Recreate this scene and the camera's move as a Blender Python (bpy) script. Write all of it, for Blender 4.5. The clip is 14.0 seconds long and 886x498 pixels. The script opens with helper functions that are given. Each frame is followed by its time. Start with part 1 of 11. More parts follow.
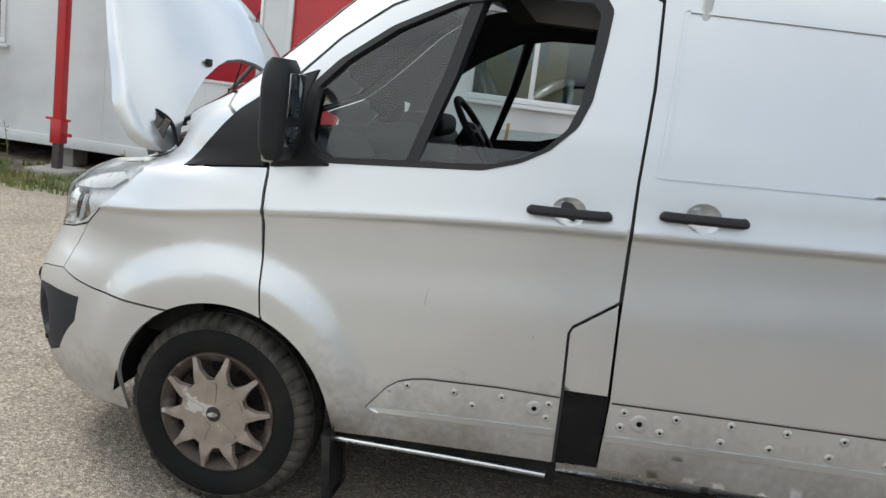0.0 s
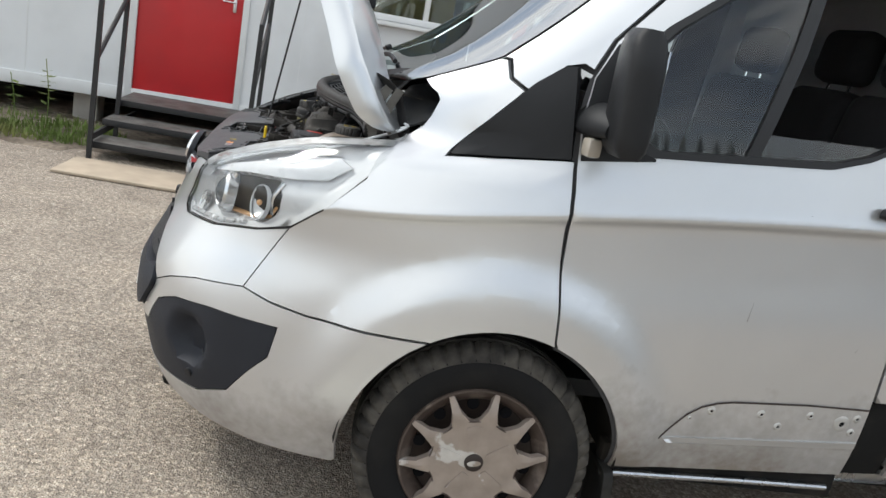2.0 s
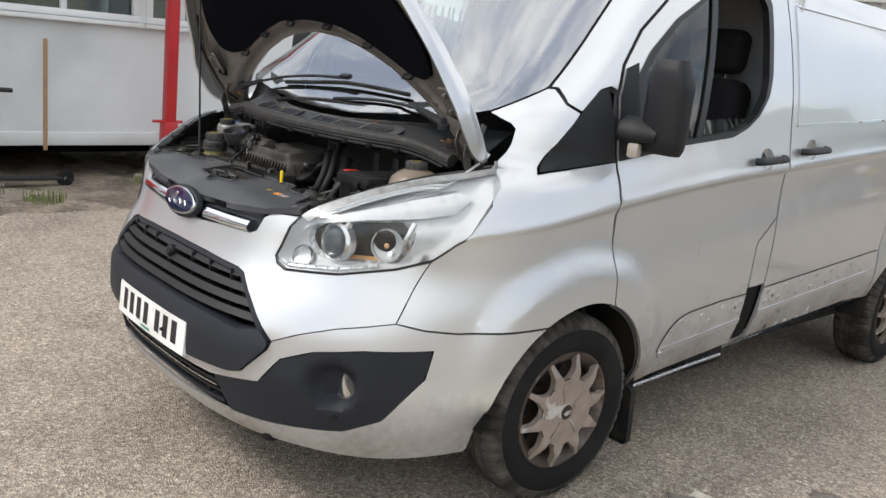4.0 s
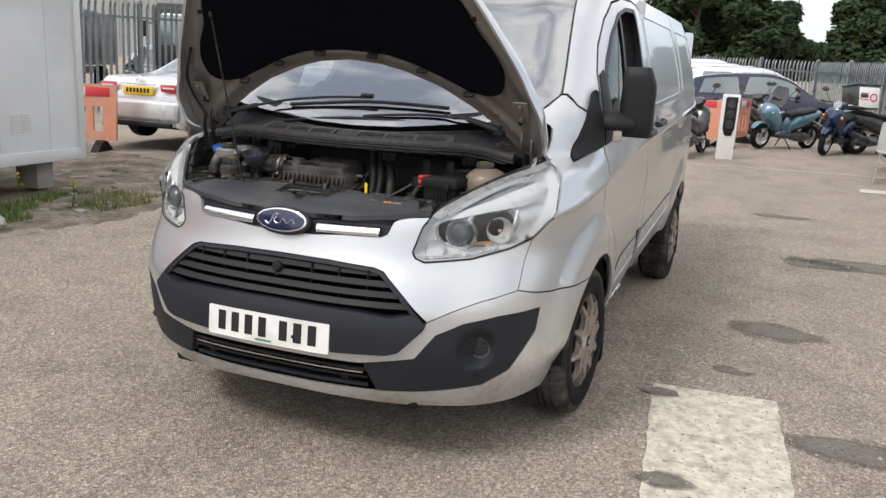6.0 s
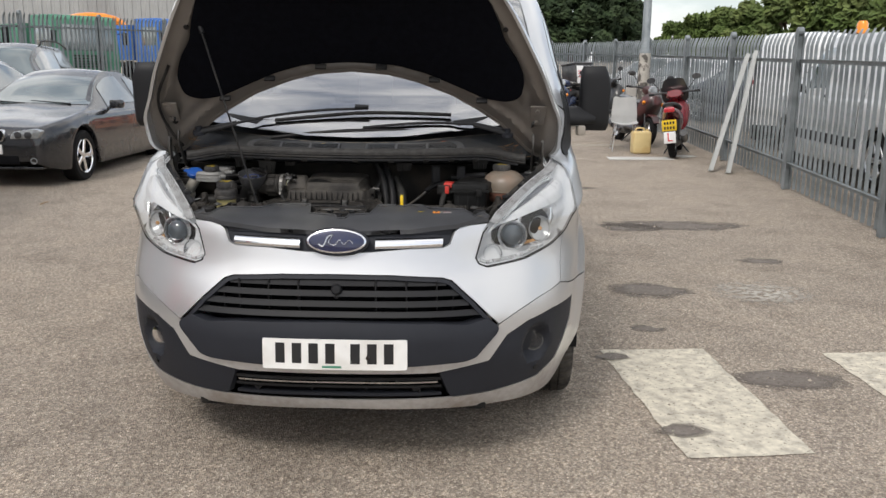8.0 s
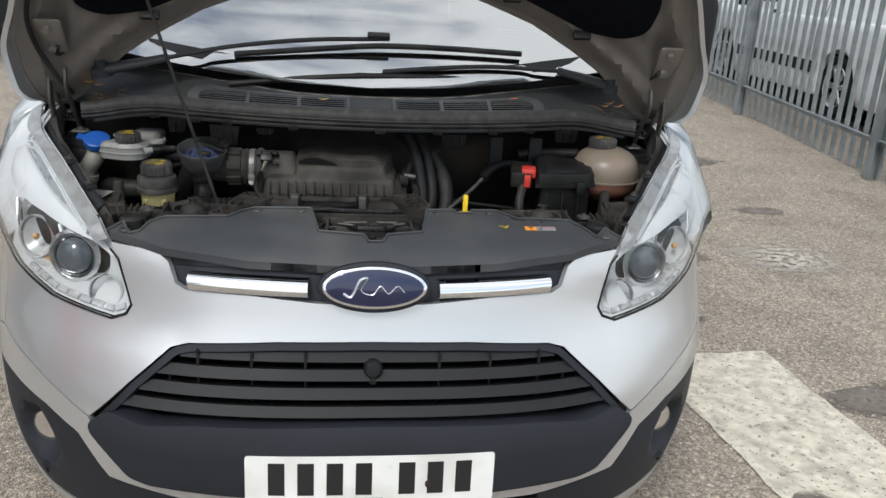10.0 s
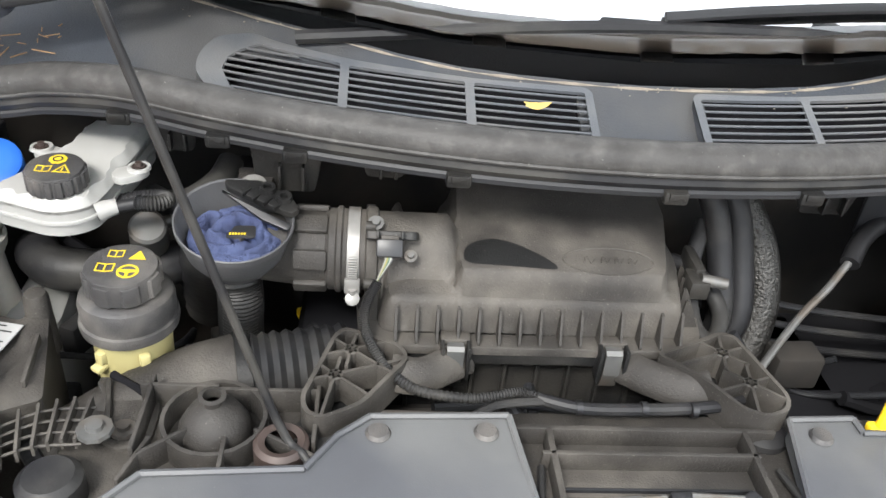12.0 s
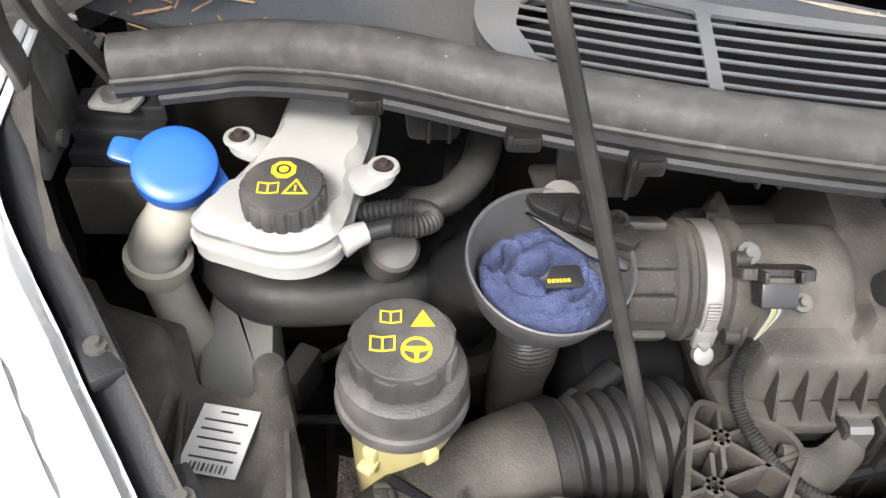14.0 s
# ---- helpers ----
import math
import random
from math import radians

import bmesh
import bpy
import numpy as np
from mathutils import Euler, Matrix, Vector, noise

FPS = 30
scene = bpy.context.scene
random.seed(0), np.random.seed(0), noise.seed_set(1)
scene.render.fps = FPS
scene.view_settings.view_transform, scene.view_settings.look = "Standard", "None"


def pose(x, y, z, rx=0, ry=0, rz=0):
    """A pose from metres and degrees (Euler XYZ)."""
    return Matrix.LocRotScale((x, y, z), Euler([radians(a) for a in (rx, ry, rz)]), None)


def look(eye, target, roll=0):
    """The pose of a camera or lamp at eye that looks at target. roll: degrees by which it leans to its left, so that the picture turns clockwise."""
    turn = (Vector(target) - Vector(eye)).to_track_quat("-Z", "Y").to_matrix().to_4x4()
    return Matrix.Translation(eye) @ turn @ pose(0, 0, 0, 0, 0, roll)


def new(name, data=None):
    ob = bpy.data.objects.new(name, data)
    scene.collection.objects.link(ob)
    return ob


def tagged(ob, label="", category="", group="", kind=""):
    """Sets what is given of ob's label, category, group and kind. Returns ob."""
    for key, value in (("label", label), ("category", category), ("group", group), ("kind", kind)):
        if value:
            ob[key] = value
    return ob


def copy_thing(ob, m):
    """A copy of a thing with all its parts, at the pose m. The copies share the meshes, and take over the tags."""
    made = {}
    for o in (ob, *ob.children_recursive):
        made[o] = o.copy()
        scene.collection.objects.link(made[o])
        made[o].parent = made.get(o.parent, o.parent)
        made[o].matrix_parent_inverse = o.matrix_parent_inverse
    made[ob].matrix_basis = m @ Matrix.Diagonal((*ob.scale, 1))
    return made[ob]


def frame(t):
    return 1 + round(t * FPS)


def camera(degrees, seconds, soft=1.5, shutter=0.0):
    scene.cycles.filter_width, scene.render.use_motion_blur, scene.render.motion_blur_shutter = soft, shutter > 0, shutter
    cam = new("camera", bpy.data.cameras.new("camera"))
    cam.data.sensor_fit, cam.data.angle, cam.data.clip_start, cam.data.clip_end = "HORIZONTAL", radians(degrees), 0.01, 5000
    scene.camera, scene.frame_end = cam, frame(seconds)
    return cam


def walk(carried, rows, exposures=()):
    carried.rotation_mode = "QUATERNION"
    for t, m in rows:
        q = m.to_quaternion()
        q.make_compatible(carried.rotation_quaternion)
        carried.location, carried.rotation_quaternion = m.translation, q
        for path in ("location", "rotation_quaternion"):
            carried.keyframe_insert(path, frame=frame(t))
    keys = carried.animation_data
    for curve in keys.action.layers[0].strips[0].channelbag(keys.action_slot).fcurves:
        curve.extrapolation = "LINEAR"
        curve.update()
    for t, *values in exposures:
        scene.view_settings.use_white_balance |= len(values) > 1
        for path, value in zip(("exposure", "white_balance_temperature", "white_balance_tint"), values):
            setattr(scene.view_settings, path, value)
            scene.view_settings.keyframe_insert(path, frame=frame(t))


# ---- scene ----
cam = camera(56.2, 14.0)
PATH = [
    (0, (3.458, 1.117, 1.517), (1.521, 0.796, 1.138), 8.1),
    (0.5, (3.391, 0.674, 1.494), (1.446, 0.464, 1.077), 9.4),
    (1, (3.221, 0.25, 1.449), (1.275, 0.181, 0.993), 10.4),
    (1.5, (3.082, -0.16, 1.436), (1.145, -0.046, 0.952), 11.1),
    (2, (2.971, -0.563, 1.435), (1.065, -0.21, 0.942), 11.3),
    (2.5, (2.81, -0.979, 1.4), (0.968, -0.362, 0.923), 10.8),
    (2.7, (2.759, -1.134, 1.425), (0.96, -0.405, 0.943), 10.4),
    (4.8, (2.342, -2.756, 1.46), (1.193, -1.175, 1.036), 4.5),
    (5, (2.237, -2.894, 1.447), (1.157, -1.265, 1.022), 4.3),
    (5.5, (1.943, -3.21, 1.455), (1.036, -1.477, 1.039), 3.7),
    (6, (1.677, -3.524, 1.468), (0.948, -1.708, 1.053), 3.0),
    (6.5, (1.343, -3.724, 1.466), (0.792, -1.845, 1.058), 2.1),
    (7, (0.985, -3.853, 1.486), (0.614, -1.931, 1.079), 1.3),
    (7.5, (0.688, -3.964, 1.513), (0.488, -2.016, 1.105), 0.6),
    (7.7, (0.589, -3.941, 1.512), (0.452, -1.988, 1.1), 0.5),
    (9.8, (-0.046, -2.687, 1.562), (0.201, -0.802, 0.943), 3.0),
    (10, (-0.076, -2.535, 1.543), (0.175, -0.66, 0.892), 3.3),
    (10.5, (-0.132, -2.153, 1.528), (0.113, -0.307, 0.797), 4.0),
    (11, (-0.13, -1.793, 1.521), (0.1, 0.004, 0.673), 4.6),
    (11.5, (-0.167, -1.497, 1.507), (0.031, 0.249, 0.552), 5.2),
    (12, (-0.27, -1.234, 1.535), (-0.09, 0.42, 0.425), 5.7),
    (12.5, (-0.305, -1.058, 1.527), (-0.161, 0.537, 0.33), 5.6),
    (13, (-0.387, -0.968, 1.519), (-0.279, 0.578, 0.255), 4.7),
    (13.5, (-0.479, -0.926, 1.51), (-0.436, 0.548, 0.158), 2.4),
    (14, (-0.499, -0.929, 1.481), (-0.4, 0.501, 0.086), 3.1),
]
walk(cam, [(t, look(eye, target, roll)) for t, eye, target, roll in PATH], [(0, 0.68, 6400, 6), (2.7, 0.82, 6500, 8), (5, 0.68, 6600, 10), (7.7, 0.42, 6700, 11), (9.8, 0.48, 6400, 8), (11.0, 1.00, 6150, 4), (11.5, 1.55, 6200, 5), (12.2, 2.68, 6600, 10), (12.7, 2.92, 6650, 11), (13.5, 2.72, 6700, 11), (14, 2.68, 6700, 11)])

# ---- sky, sun ----
world = bpy.data.worlds.new("sky")
scene.world = world
world.use_nodes = True
SUN_AZ, SUN_EL = radians(205), radians(48)


def build_sky():
    t = world.node_tree
    t.nodes.clear()
    out, bg = t.nodes.new("ShaderNodeOutputWorld"), t.nodes.new("ShaderNodeBackground")
    sky = t.nodes.new("ShaderNodeTexSky")
    sky.sky_type, sky.sun_disc = "NISHITA", False
    sky.sun_elevation, sky.sun_rotation, sky.air_density, sky.dust_density = SUN_EL, SUN_AZ, 1.0, 2.0
    co, mp, n, r = (t.nodes.new(k) for k in ("ShaderNodeTexCoord", "ShaderNodeMapping", "ShaderNodeTexNoise", "ShaderNodeValToRGB"))
    mp.inputs["Scale"].default_value = (1.0, 1.0, 2.6)
    mp.inputs["Location"].default_value = (0.0, 0.0, 0.7)
    mp.inputs["Rotation"].default_value = (0.0, 0.0, radians(-135))
    n.inputs["Scale"].default_value, n.inputs["Detail"].default_value, n.inputs["Roughness"].default_value = 1.7, 9.0, 0.58
    r.color_ramp.elements[0].position, r.color_ramp.elements[1].position = 0.42, 0.56
    r.color_ramp.elements[0].color, r.color_ramp.elements[1].color = (0.24, 0.24, 0.24, 1), (1, 1, 1, 1)
    mix = t.nodes.new("ShaderNodeMix")
    mix.data_type = "RGBA"
    mix.inputs[7].default_value = (8.4, 8.55, 8.7, 1)
    t.links.new(co.outputs["Generated"], mp.inputs["Vector"])
    t.links.new(mp.outputs["Vector"], n.inputs["Vector"])
    t.links.new(n.outputs["Fac"], r.inputs["Fac"])
    t.links.new(r.outputs["Color"], mix.inputs[0])
    t.links.new(sky.outputs["Color"], mix.inputs[6])
    t.links.new(mix.outputs[2], bg.inputs["Color"])
    bg.inputs["Strength"].default_value = 0.115
    t.links.new(bg.outputs["Background"], out.inputs["Surface"])


build_sky()
sun = new("sun", bpy.data.lights.new("sun", "SUN"))
sun.data.energy, sun.data.angle, sun.data.color = 1.3, radians(14), (1.0, 0.975, 0.94)
sun.matrix_world = pose(0, 0, 30, 90 - math.degrees(SUN_EL), 0, 180 - math.degrees(SUN_AZ))

# ---- materials ----
def mat(name, color, rough=0.6, metal=0.0, vary=0.12, scale=6.0, bump=0.0, bscale=60.0, coat=0.0, second=None, patch=(0.45, 0.62), pscale=1.5, alpha=1.0, trans=0.0, ior=1.45, rvary=0.1, jitter=0.0, spec=0.5, speck=None):
    """A surface with fine grain and large patches: second is the patches' colour."""
    m = bpy.data.materials.new(name)
    m.use_nodes = True
    t = m.node_tree
    b = t.nodes["Principled BSDF"]
    b.inputs["Roughness"].default_value, b.inputs["Metallic"].default_value = rough, metal
    b.inputs["Coat Weight"].default_value, b.inputs["Coat Roughness"].default_value = coat, 0.06
    b.inputs["Transmission Weight"].default_value, b.inputs["IOR"].default_value, b.inputs["Alpha"].default_value = trans, ior, alpha
    co = t.nodes.new("ShaderNodeTexCoord")
    def noise_node(s, detail=5.0):
        n = t.nodes.new("ShaderNodeTexNoise")
        n.inputs["Scale"].default_value, n.inputs["Detail"].default_value = s, detail
        t.links.new(co.outputs["Object"], n.inputs["Vector"])
        return n
    col = None
    if second is not None:
        n, r, mx = noise_node(pscale), t.nodes.new("ShaderNodeValToRGB"), t.nodes.new("ShaderNodeMix")
        mx.data_type = "RGBA"
        r.color_ramp.elements[0].position, r.color_ramp.elements[1].position = patch
        mx.inputs[6].default_value, mx.inputs[7].default_value = (*color, 1), (*second, 1)
        t.links.new(n.outputs["Fac"], r.inputs["Fac"])
        t.links.new(r.outputs["Color"], mx.inputs[0])
        col = mx.outputs[2]
    hsv = t.nodes.new("ShaderNodeHueSaturation")
    hsv.inputs["Color"].default_value = (*color, 1)
    if col is not None:
        t.links.new(col, hsv.inputs["Color"])
    if vary:
        n, mr = noise_node(scale), t.nodes.new("ShaderNodeMapRange")
        mr.inputs["From Min"].default_value, mr.inputs["From Max"].default_value = 0.25, 0.75
        mr.inputs["To Min"].default_value, mr.inputs["To Max"].default_value = 1 - vary, 1 + vary
        t.links.new(n.outputs["Fac"], mr.inputs["Value"])
        last = mr.outputs["Result"]
        if jitter:
            info, mj, mul = t.nodes.new("ShaderNodeObjectInfo"), t.nodes.new("ShaderNodeMapRange"), t.nodes.new("ShaderNodeMath")
            mj.inputs["To Min"].default_value, mj.inputs["To Max"].default_value = 1 - jitter, 1 + jitter
            mul.operation = "MULTIPLY"
            t.links.new(info.outputs["Random"], mj.inputs["Value"])
            t.links.new(last, mul.inputs[0])
            t.links.new(mj.outputs["Result"], mul.inputs[1])
            last = mul.outputs["Value"]
        t.links.new(last, hsv.inputs["Value"])
        if rvary:
            rr = t.nodes.new("ShaderNodeMapRange")
            rr.inputs["To Min"].default_value, rr.inputs["To Max"].default_value = max(0.02, rough - rvary), min(1, rough + rvary)
            t.links.new(n.outputs["Fac"], rr.inputs["Value"])
            t.links.new(rr.outputs["Result"], b.inputs["Roughness"])
    t.links.new(hsv.outputs["Color"], b.inputs["Base Color"])
    b.inputs["Specular IOR Level"].default_value = spec
    if speck is not None:
        n, r, mx = noise_node(speck[0], 3.0), t.nodes.new("ShaderNodeValToRGB"), t.nodes.new("ShaderNodeMix")
        mx.data_type = "RGBA"
        r.color_ramp.elements[0].position, r.color_ramp.elements[1].position = speck[1], speck[1] + 0.07
        mx.inputs[7].default_value = (*speck[2], 1)
        t.links.new(n.outputs["Fac"], r.inputs["Fac"])
        t.links.new(r.outputs["Color"], mx.inputs[0])
        t.links.new(hsv.outputs["Color"], mx.inputs[6])
        t.links.new(mx.outputs[2], b.inputs["Base Color"])
    if bump:
        n, bp = noise_node(bscale, 3.0), t.nodes.new("ShaderNodeBump")
        bp.inputs["Strength"].default_value, bp.inputs["Distance"].default_value = bump, 0.004
        t.links.new(n.outputs["Fac"], bp.inputs["Height"])
        t.links.new(bp.outputs["Normal"], b.inputs["Normal"])
    return m


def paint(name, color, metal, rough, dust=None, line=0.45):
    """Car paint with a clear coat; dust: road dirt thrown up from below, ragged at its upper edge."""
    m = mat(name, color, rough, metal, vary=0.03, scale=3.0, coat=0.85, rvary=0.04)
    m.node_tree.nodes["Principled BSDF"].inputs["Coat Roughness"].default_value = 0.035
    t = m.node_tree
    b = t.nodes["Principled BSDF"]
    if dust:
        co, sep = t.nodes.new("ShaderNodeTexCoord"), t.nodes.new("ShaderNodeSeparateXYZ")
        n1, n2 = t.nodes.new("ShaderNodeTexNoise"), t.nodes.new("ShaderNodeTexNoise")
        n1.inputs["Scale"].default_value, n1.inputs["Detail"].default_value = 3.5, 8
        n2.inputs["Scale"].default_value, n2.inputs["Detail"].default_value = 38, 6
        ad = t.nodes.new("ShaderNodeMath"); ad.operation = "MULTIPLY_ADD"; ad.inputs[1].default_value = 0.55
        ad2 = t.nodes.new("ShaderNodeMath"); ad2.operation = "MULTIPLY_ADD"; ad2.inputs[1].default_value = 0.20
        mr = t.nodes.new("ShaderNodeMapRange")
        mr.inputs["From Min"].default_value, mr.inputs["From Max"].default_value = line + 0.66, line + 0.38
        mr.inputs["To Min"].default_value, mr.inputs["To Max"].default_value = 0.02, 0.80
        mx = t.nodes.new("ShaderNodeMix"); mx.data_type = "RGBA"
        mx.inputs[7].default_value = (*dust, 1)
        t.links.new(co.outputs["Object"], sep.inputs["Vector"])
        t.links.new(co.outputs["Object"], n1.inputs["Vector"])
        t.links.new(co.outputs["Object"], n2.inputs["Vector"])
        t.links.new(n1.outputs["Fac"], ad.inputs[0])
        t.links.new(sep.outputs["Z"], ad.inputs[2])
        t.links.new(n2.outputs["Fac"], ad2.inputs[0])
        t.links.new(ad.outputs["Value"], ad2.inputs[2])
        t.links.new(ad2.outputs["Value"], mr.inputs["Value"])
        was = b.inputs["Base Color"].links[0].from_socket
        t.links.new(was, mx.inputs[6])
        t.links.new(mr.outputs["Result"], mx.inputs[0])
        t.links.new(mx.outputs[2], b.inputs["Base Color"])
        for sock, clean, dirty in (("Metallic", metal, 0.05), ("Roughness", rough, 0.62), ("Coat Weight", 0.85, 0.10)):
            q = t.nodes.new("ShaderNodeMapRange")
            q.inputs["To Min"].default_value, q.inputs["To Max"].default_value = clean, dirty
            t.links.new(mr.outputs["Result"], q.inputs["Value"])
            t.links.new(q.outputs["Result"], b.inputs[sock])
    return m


def glass(name, tint=(0.9, 0.95, 0.93), rough=0.0, ior=1.55):
    """Thin glass: clear, with its mirror gloss on top."""
    m = bpy.data.materials.new(name)
    m.use_nodes = True
    t = m.node_tree
    t.nodes.clear()
    out, mix, tr, gl, fr = (t.nodes.new(k) for k in ("ShaderNodeOutputMaterial", "ShaderNodeMixShader", "ShaderNodeBsdfTransparent", "ShaderNodeBsdfGlossy", "ShaderNodeFresnel"))
    tr.inputs["Color"].default_value = (*tint, 1)
    gl.inputs["Roughness"].default_value = rough
    fr.inputs["IOR"].default_value = ior
    t.links.new(fr.outputs["Fac"], mix.inputs["Fac"])
    t.links.new(tr.outputs["BSDF"], mix.inputs[1])
    t.links.new(gl.outputs["BSDF"], mix.inputs[2])
    t.links.new(mix.outputs["Shader"], out.inputs["Surface"])
    return m


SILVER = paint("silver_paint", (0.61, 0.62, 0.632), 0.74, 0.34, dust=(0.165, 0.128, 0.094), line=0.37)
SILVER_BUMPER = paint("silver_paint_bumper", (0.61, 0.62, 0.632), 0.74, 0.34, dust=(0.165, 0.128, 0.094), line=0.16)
SILVER_CLEAN = paint("silver_paint_clean", (0.58, 0.595, 0.61), 0.78, 0.30)
BRONZE = mat("grey_brown_primer", (0.165, 0.150, 0.135), 0.42, 0.35, vary=0.10, scale=9, coat=0.25, bump=0.05, bscale=30)
BLACK_TRIM = mat("black_trim", (0.0125, 0.013, 0.0145), 0.50, spec=0.3, vary=0.2, scale=8, bump=0.15, bscale=500)
SEAL_BLACK = mat("seal_black", (0.010, 0.010, 0.011), 0.42, vary=0.2, scale=20)
GREY_TRIM = mat("grey_trim", (0.019, 0.021, 0.027), 0.56, spec=0.28, vary=0.15, scale=6, bump=0.12, bscale=600)
# near-black for openings and deep parts: their shade is put into the colour
DARK = mat("shade_black", (0.006, 0.006, 0.007), 0.9, vary=0.3, spec=0.1)
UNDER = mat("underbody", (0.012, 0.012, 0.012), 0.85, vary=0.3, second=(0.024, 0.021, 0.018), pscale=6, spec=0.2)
ENGINE_BLACK = mat("engine_plastic", (0.010, 0.010, 0.010), 0.45, vary=0.3, scale=14, second=(0.028, 0.026, 0.023), patch=(0.48, 0.70), pscale=7, bump=0.2, bscale=350, spec=0.25, speck=(650, 0.70, (0.06, 0.056, 0.05)))
ENGINE_DUSTY = mat("dusty_plastic", (0.024, 0.022, 0.020), 0.62, vary=0.3, scale=18, spec=0.3, second=(0.066, 0.060, 0.052), patch=(0.42, 0.72), pscale=9, bump=0.25, bscale=400, speck=(600, 0.66, (0.10, 0.093, 0.082)))
COVER = mat("radiator_cover", (0.050, 0.052, 0.057), 0.46, spec=0.3, vary=0.12, scale=12, second=(0.078, 0.079, 0.079), pscale=4, bump=0.07, bscale=600, speck=(700, 0.70, (0.09, 0.09, 0.088)))
RUBBER = mat("rubber", (0.012, 0.012, 0.013), 0.5, spec=0.25, vary=0.25, scale=20, second=(0.026, 0.025, 0.023), pscale=10, bump=0.15, bscale=120)
SEAL = mat("weatherstrip", (0.034, 0.033, 0.032), 0.55, spec=0.28, vary=0.35, scale=40, second=(0.052, 0.050, 0.048), patch=(0.50, 0.72), pscale=60, bump=0.2, bscale=160, speck=(260, 0.71, (0.14, 0.135, 0.13)))
COWL = mat("cowl_plastic", (0.025, 0.028, 0.033), 0.44, spec=0.28, vary=0.12, scale=14, second=(0.040, 0.040, 0.040), pscale=6, bump=0.2, bscale=500, speck=(420, 0.735, (0.11, 0.105, 0.10)))
VENT = mat("vent_plastic", (0.042, 0.046, 0.052), 0.42, vary=0.12, scale=14, second=(0.066, 0.066, 0.066), pscale=8, bump=0.15, bscale=500)
PAD = mat("hood_pad", (0.004, 0.0045, 0.0065), 0.95, spec=0.06, vary=0.3, scale=40, bump=0.5, bscale=160)
TYRE = mat("tyre_rubber", (0.0065, 0.0065, 0.007), 0.80, spec=0.25, vary=0.2, scale=14, second=(0.015, 0.014, 0.013), patch=(0.50, 0.75), pscale=5, bump=0.2, bscale=150)
TREAD = mat("tread_dusty", (0.070, 0.064, 0.056), 0.9, spec=0.2, vary=0.3, scale=30, second=(0.030, 0.028, 0.026), pscale=9, bump=0.3, bscale=120)
HUB_BROWN = mat("hubcap_brown", (0.060, 0.044, 0.037), 0.5, 0.2, vary=0.25, scale=22, second=(0.13, 0.105, 0.09), patch=(0.55, 0.66), pscale=14, bump=0.1, bscale=80)
COLLAR = mat("bare_collar", (0.46, 0.45, 0.43), 0.45, 0.3, vary=0.1, scale=40)
HUBCAP = mat("hubcap_silver", (0.27, 0.225, 0.195), 0.45, 0.25, vary=0.18, scale=18, second=(0.46, 0.44, 0.42), patch=(0.60, 0.64), pscale=13, bump=0.1, bscale=60)
RIM_BROWN = mat("rim_brake_dust", (0.040, 0.028, 0.024), 0.55, 0.2, vary=0.25, scale=18, second=(0.026, 0.019, 0.017), pscale=12)
CHROME = mat("chrome", (0.82, 0.83, 0.85), 0.08, 1.0, vary=0.03, rvary=0.03)
MIRROR = mat("tinted_mirror", (0.30, 0.32, 0.34), 0.03, 1.0, vary=0.02, rvary=0.02)
BRUSHED = mat("satin_metal", (0.62, 0.63, 0.64), 0.28, 1.0, vary=0.06, rvary=0.05)
BAND = mat("steel_band", (0.20, 0.195, 0.185), 0.42, 0.35, vary=0.15, scale=60, second=(0.13, 0.12, 0.11), pscale=30)
STEEL = mat("galvanised", (0.25, 0.275, 0.285), 0.5, 0.4, vary=0.14, scale=9, second=(0.18, 0.20, 0.205), pscale=4, jitter=0.08)
BLUE_BADGE = mat("badge_blue", (0.006, 0.011, 0.055), 0.25, 0.2, vary=0.05, coat=1.0)
WHITE_PLASTIC = mat("white_plastic", (0.235, 0.233, 0.222), 0.40, vary=0.06, scale=20, second=(0.21, 0.195, 0.165), patch=(0.58, 0.80), pscale=10, bump=0.05)
PIPE_WHITE = mat("pipe_grey", (0.22, 0.215, 0.195), 0.5, vary=0.1, scale=15, second=(0.28, 0.26, 0.22), pscale=12)
HINGE_STEEL = mat("hinge_steel", (0.105, 0.102, 0.096), 0.42, 0.5, vary=0.15, scale=30, second=(0.075, 0.07, 0.064), pscale=18)
GALVANISED_EDGE = mat("zinc_plate", (0.26, 0.26, 0.25), 0.4, 0.4, vary=0.15, scale=40, second=(0.17, 0.165, 0.155), pscale=25)
DULL_STEEL = mat("dull_steel", (0.095, 0.095, 0.092), 0.5, 0.5, vary=0.25, scale=30, second=(0.08, 0.07, 0.06), pscale=24)
SAND_DIRT = mat("sand_dirt", (0.15, 0.13, 0.105), 0.95, vary=0.3, scale=120)
NEEDLES = mat("dry_needles", (0.20, 0.12, 0.06), 0.9, vary=0.3, scale=60)
YELLOW_TANK = mat("tank_yellow", (0.34, 0.30, 0.14), 0.38, vary=0.12, scale=16, second=(0.28, 0.24, 0.10), pscale=9, bump=0.05)
COOLANT = mat("tank_milky", (0.20, 0.165, 0.13), 0.35, vary=0.1, scale=9, second=(0.22, 0.16, 0.12), pscale=9)
COOLANT_RED = mat("tank_coolant", (0.26, 0.12, 0.085), 0.35, vary=0.12, scale=12)
BLUE_CAP = mat("blue_cap", (0.018, 0.09, 0.36), 0.35, vary=0.06, scale=15)
CAP_BLACK = mat("cap_black", (0.030, 0.029, 0.029), 0.5, vary=0.2, scale=30, second=(0.07, 0.065, 0.06), pscale=20, bump=0.2, bscale=500)
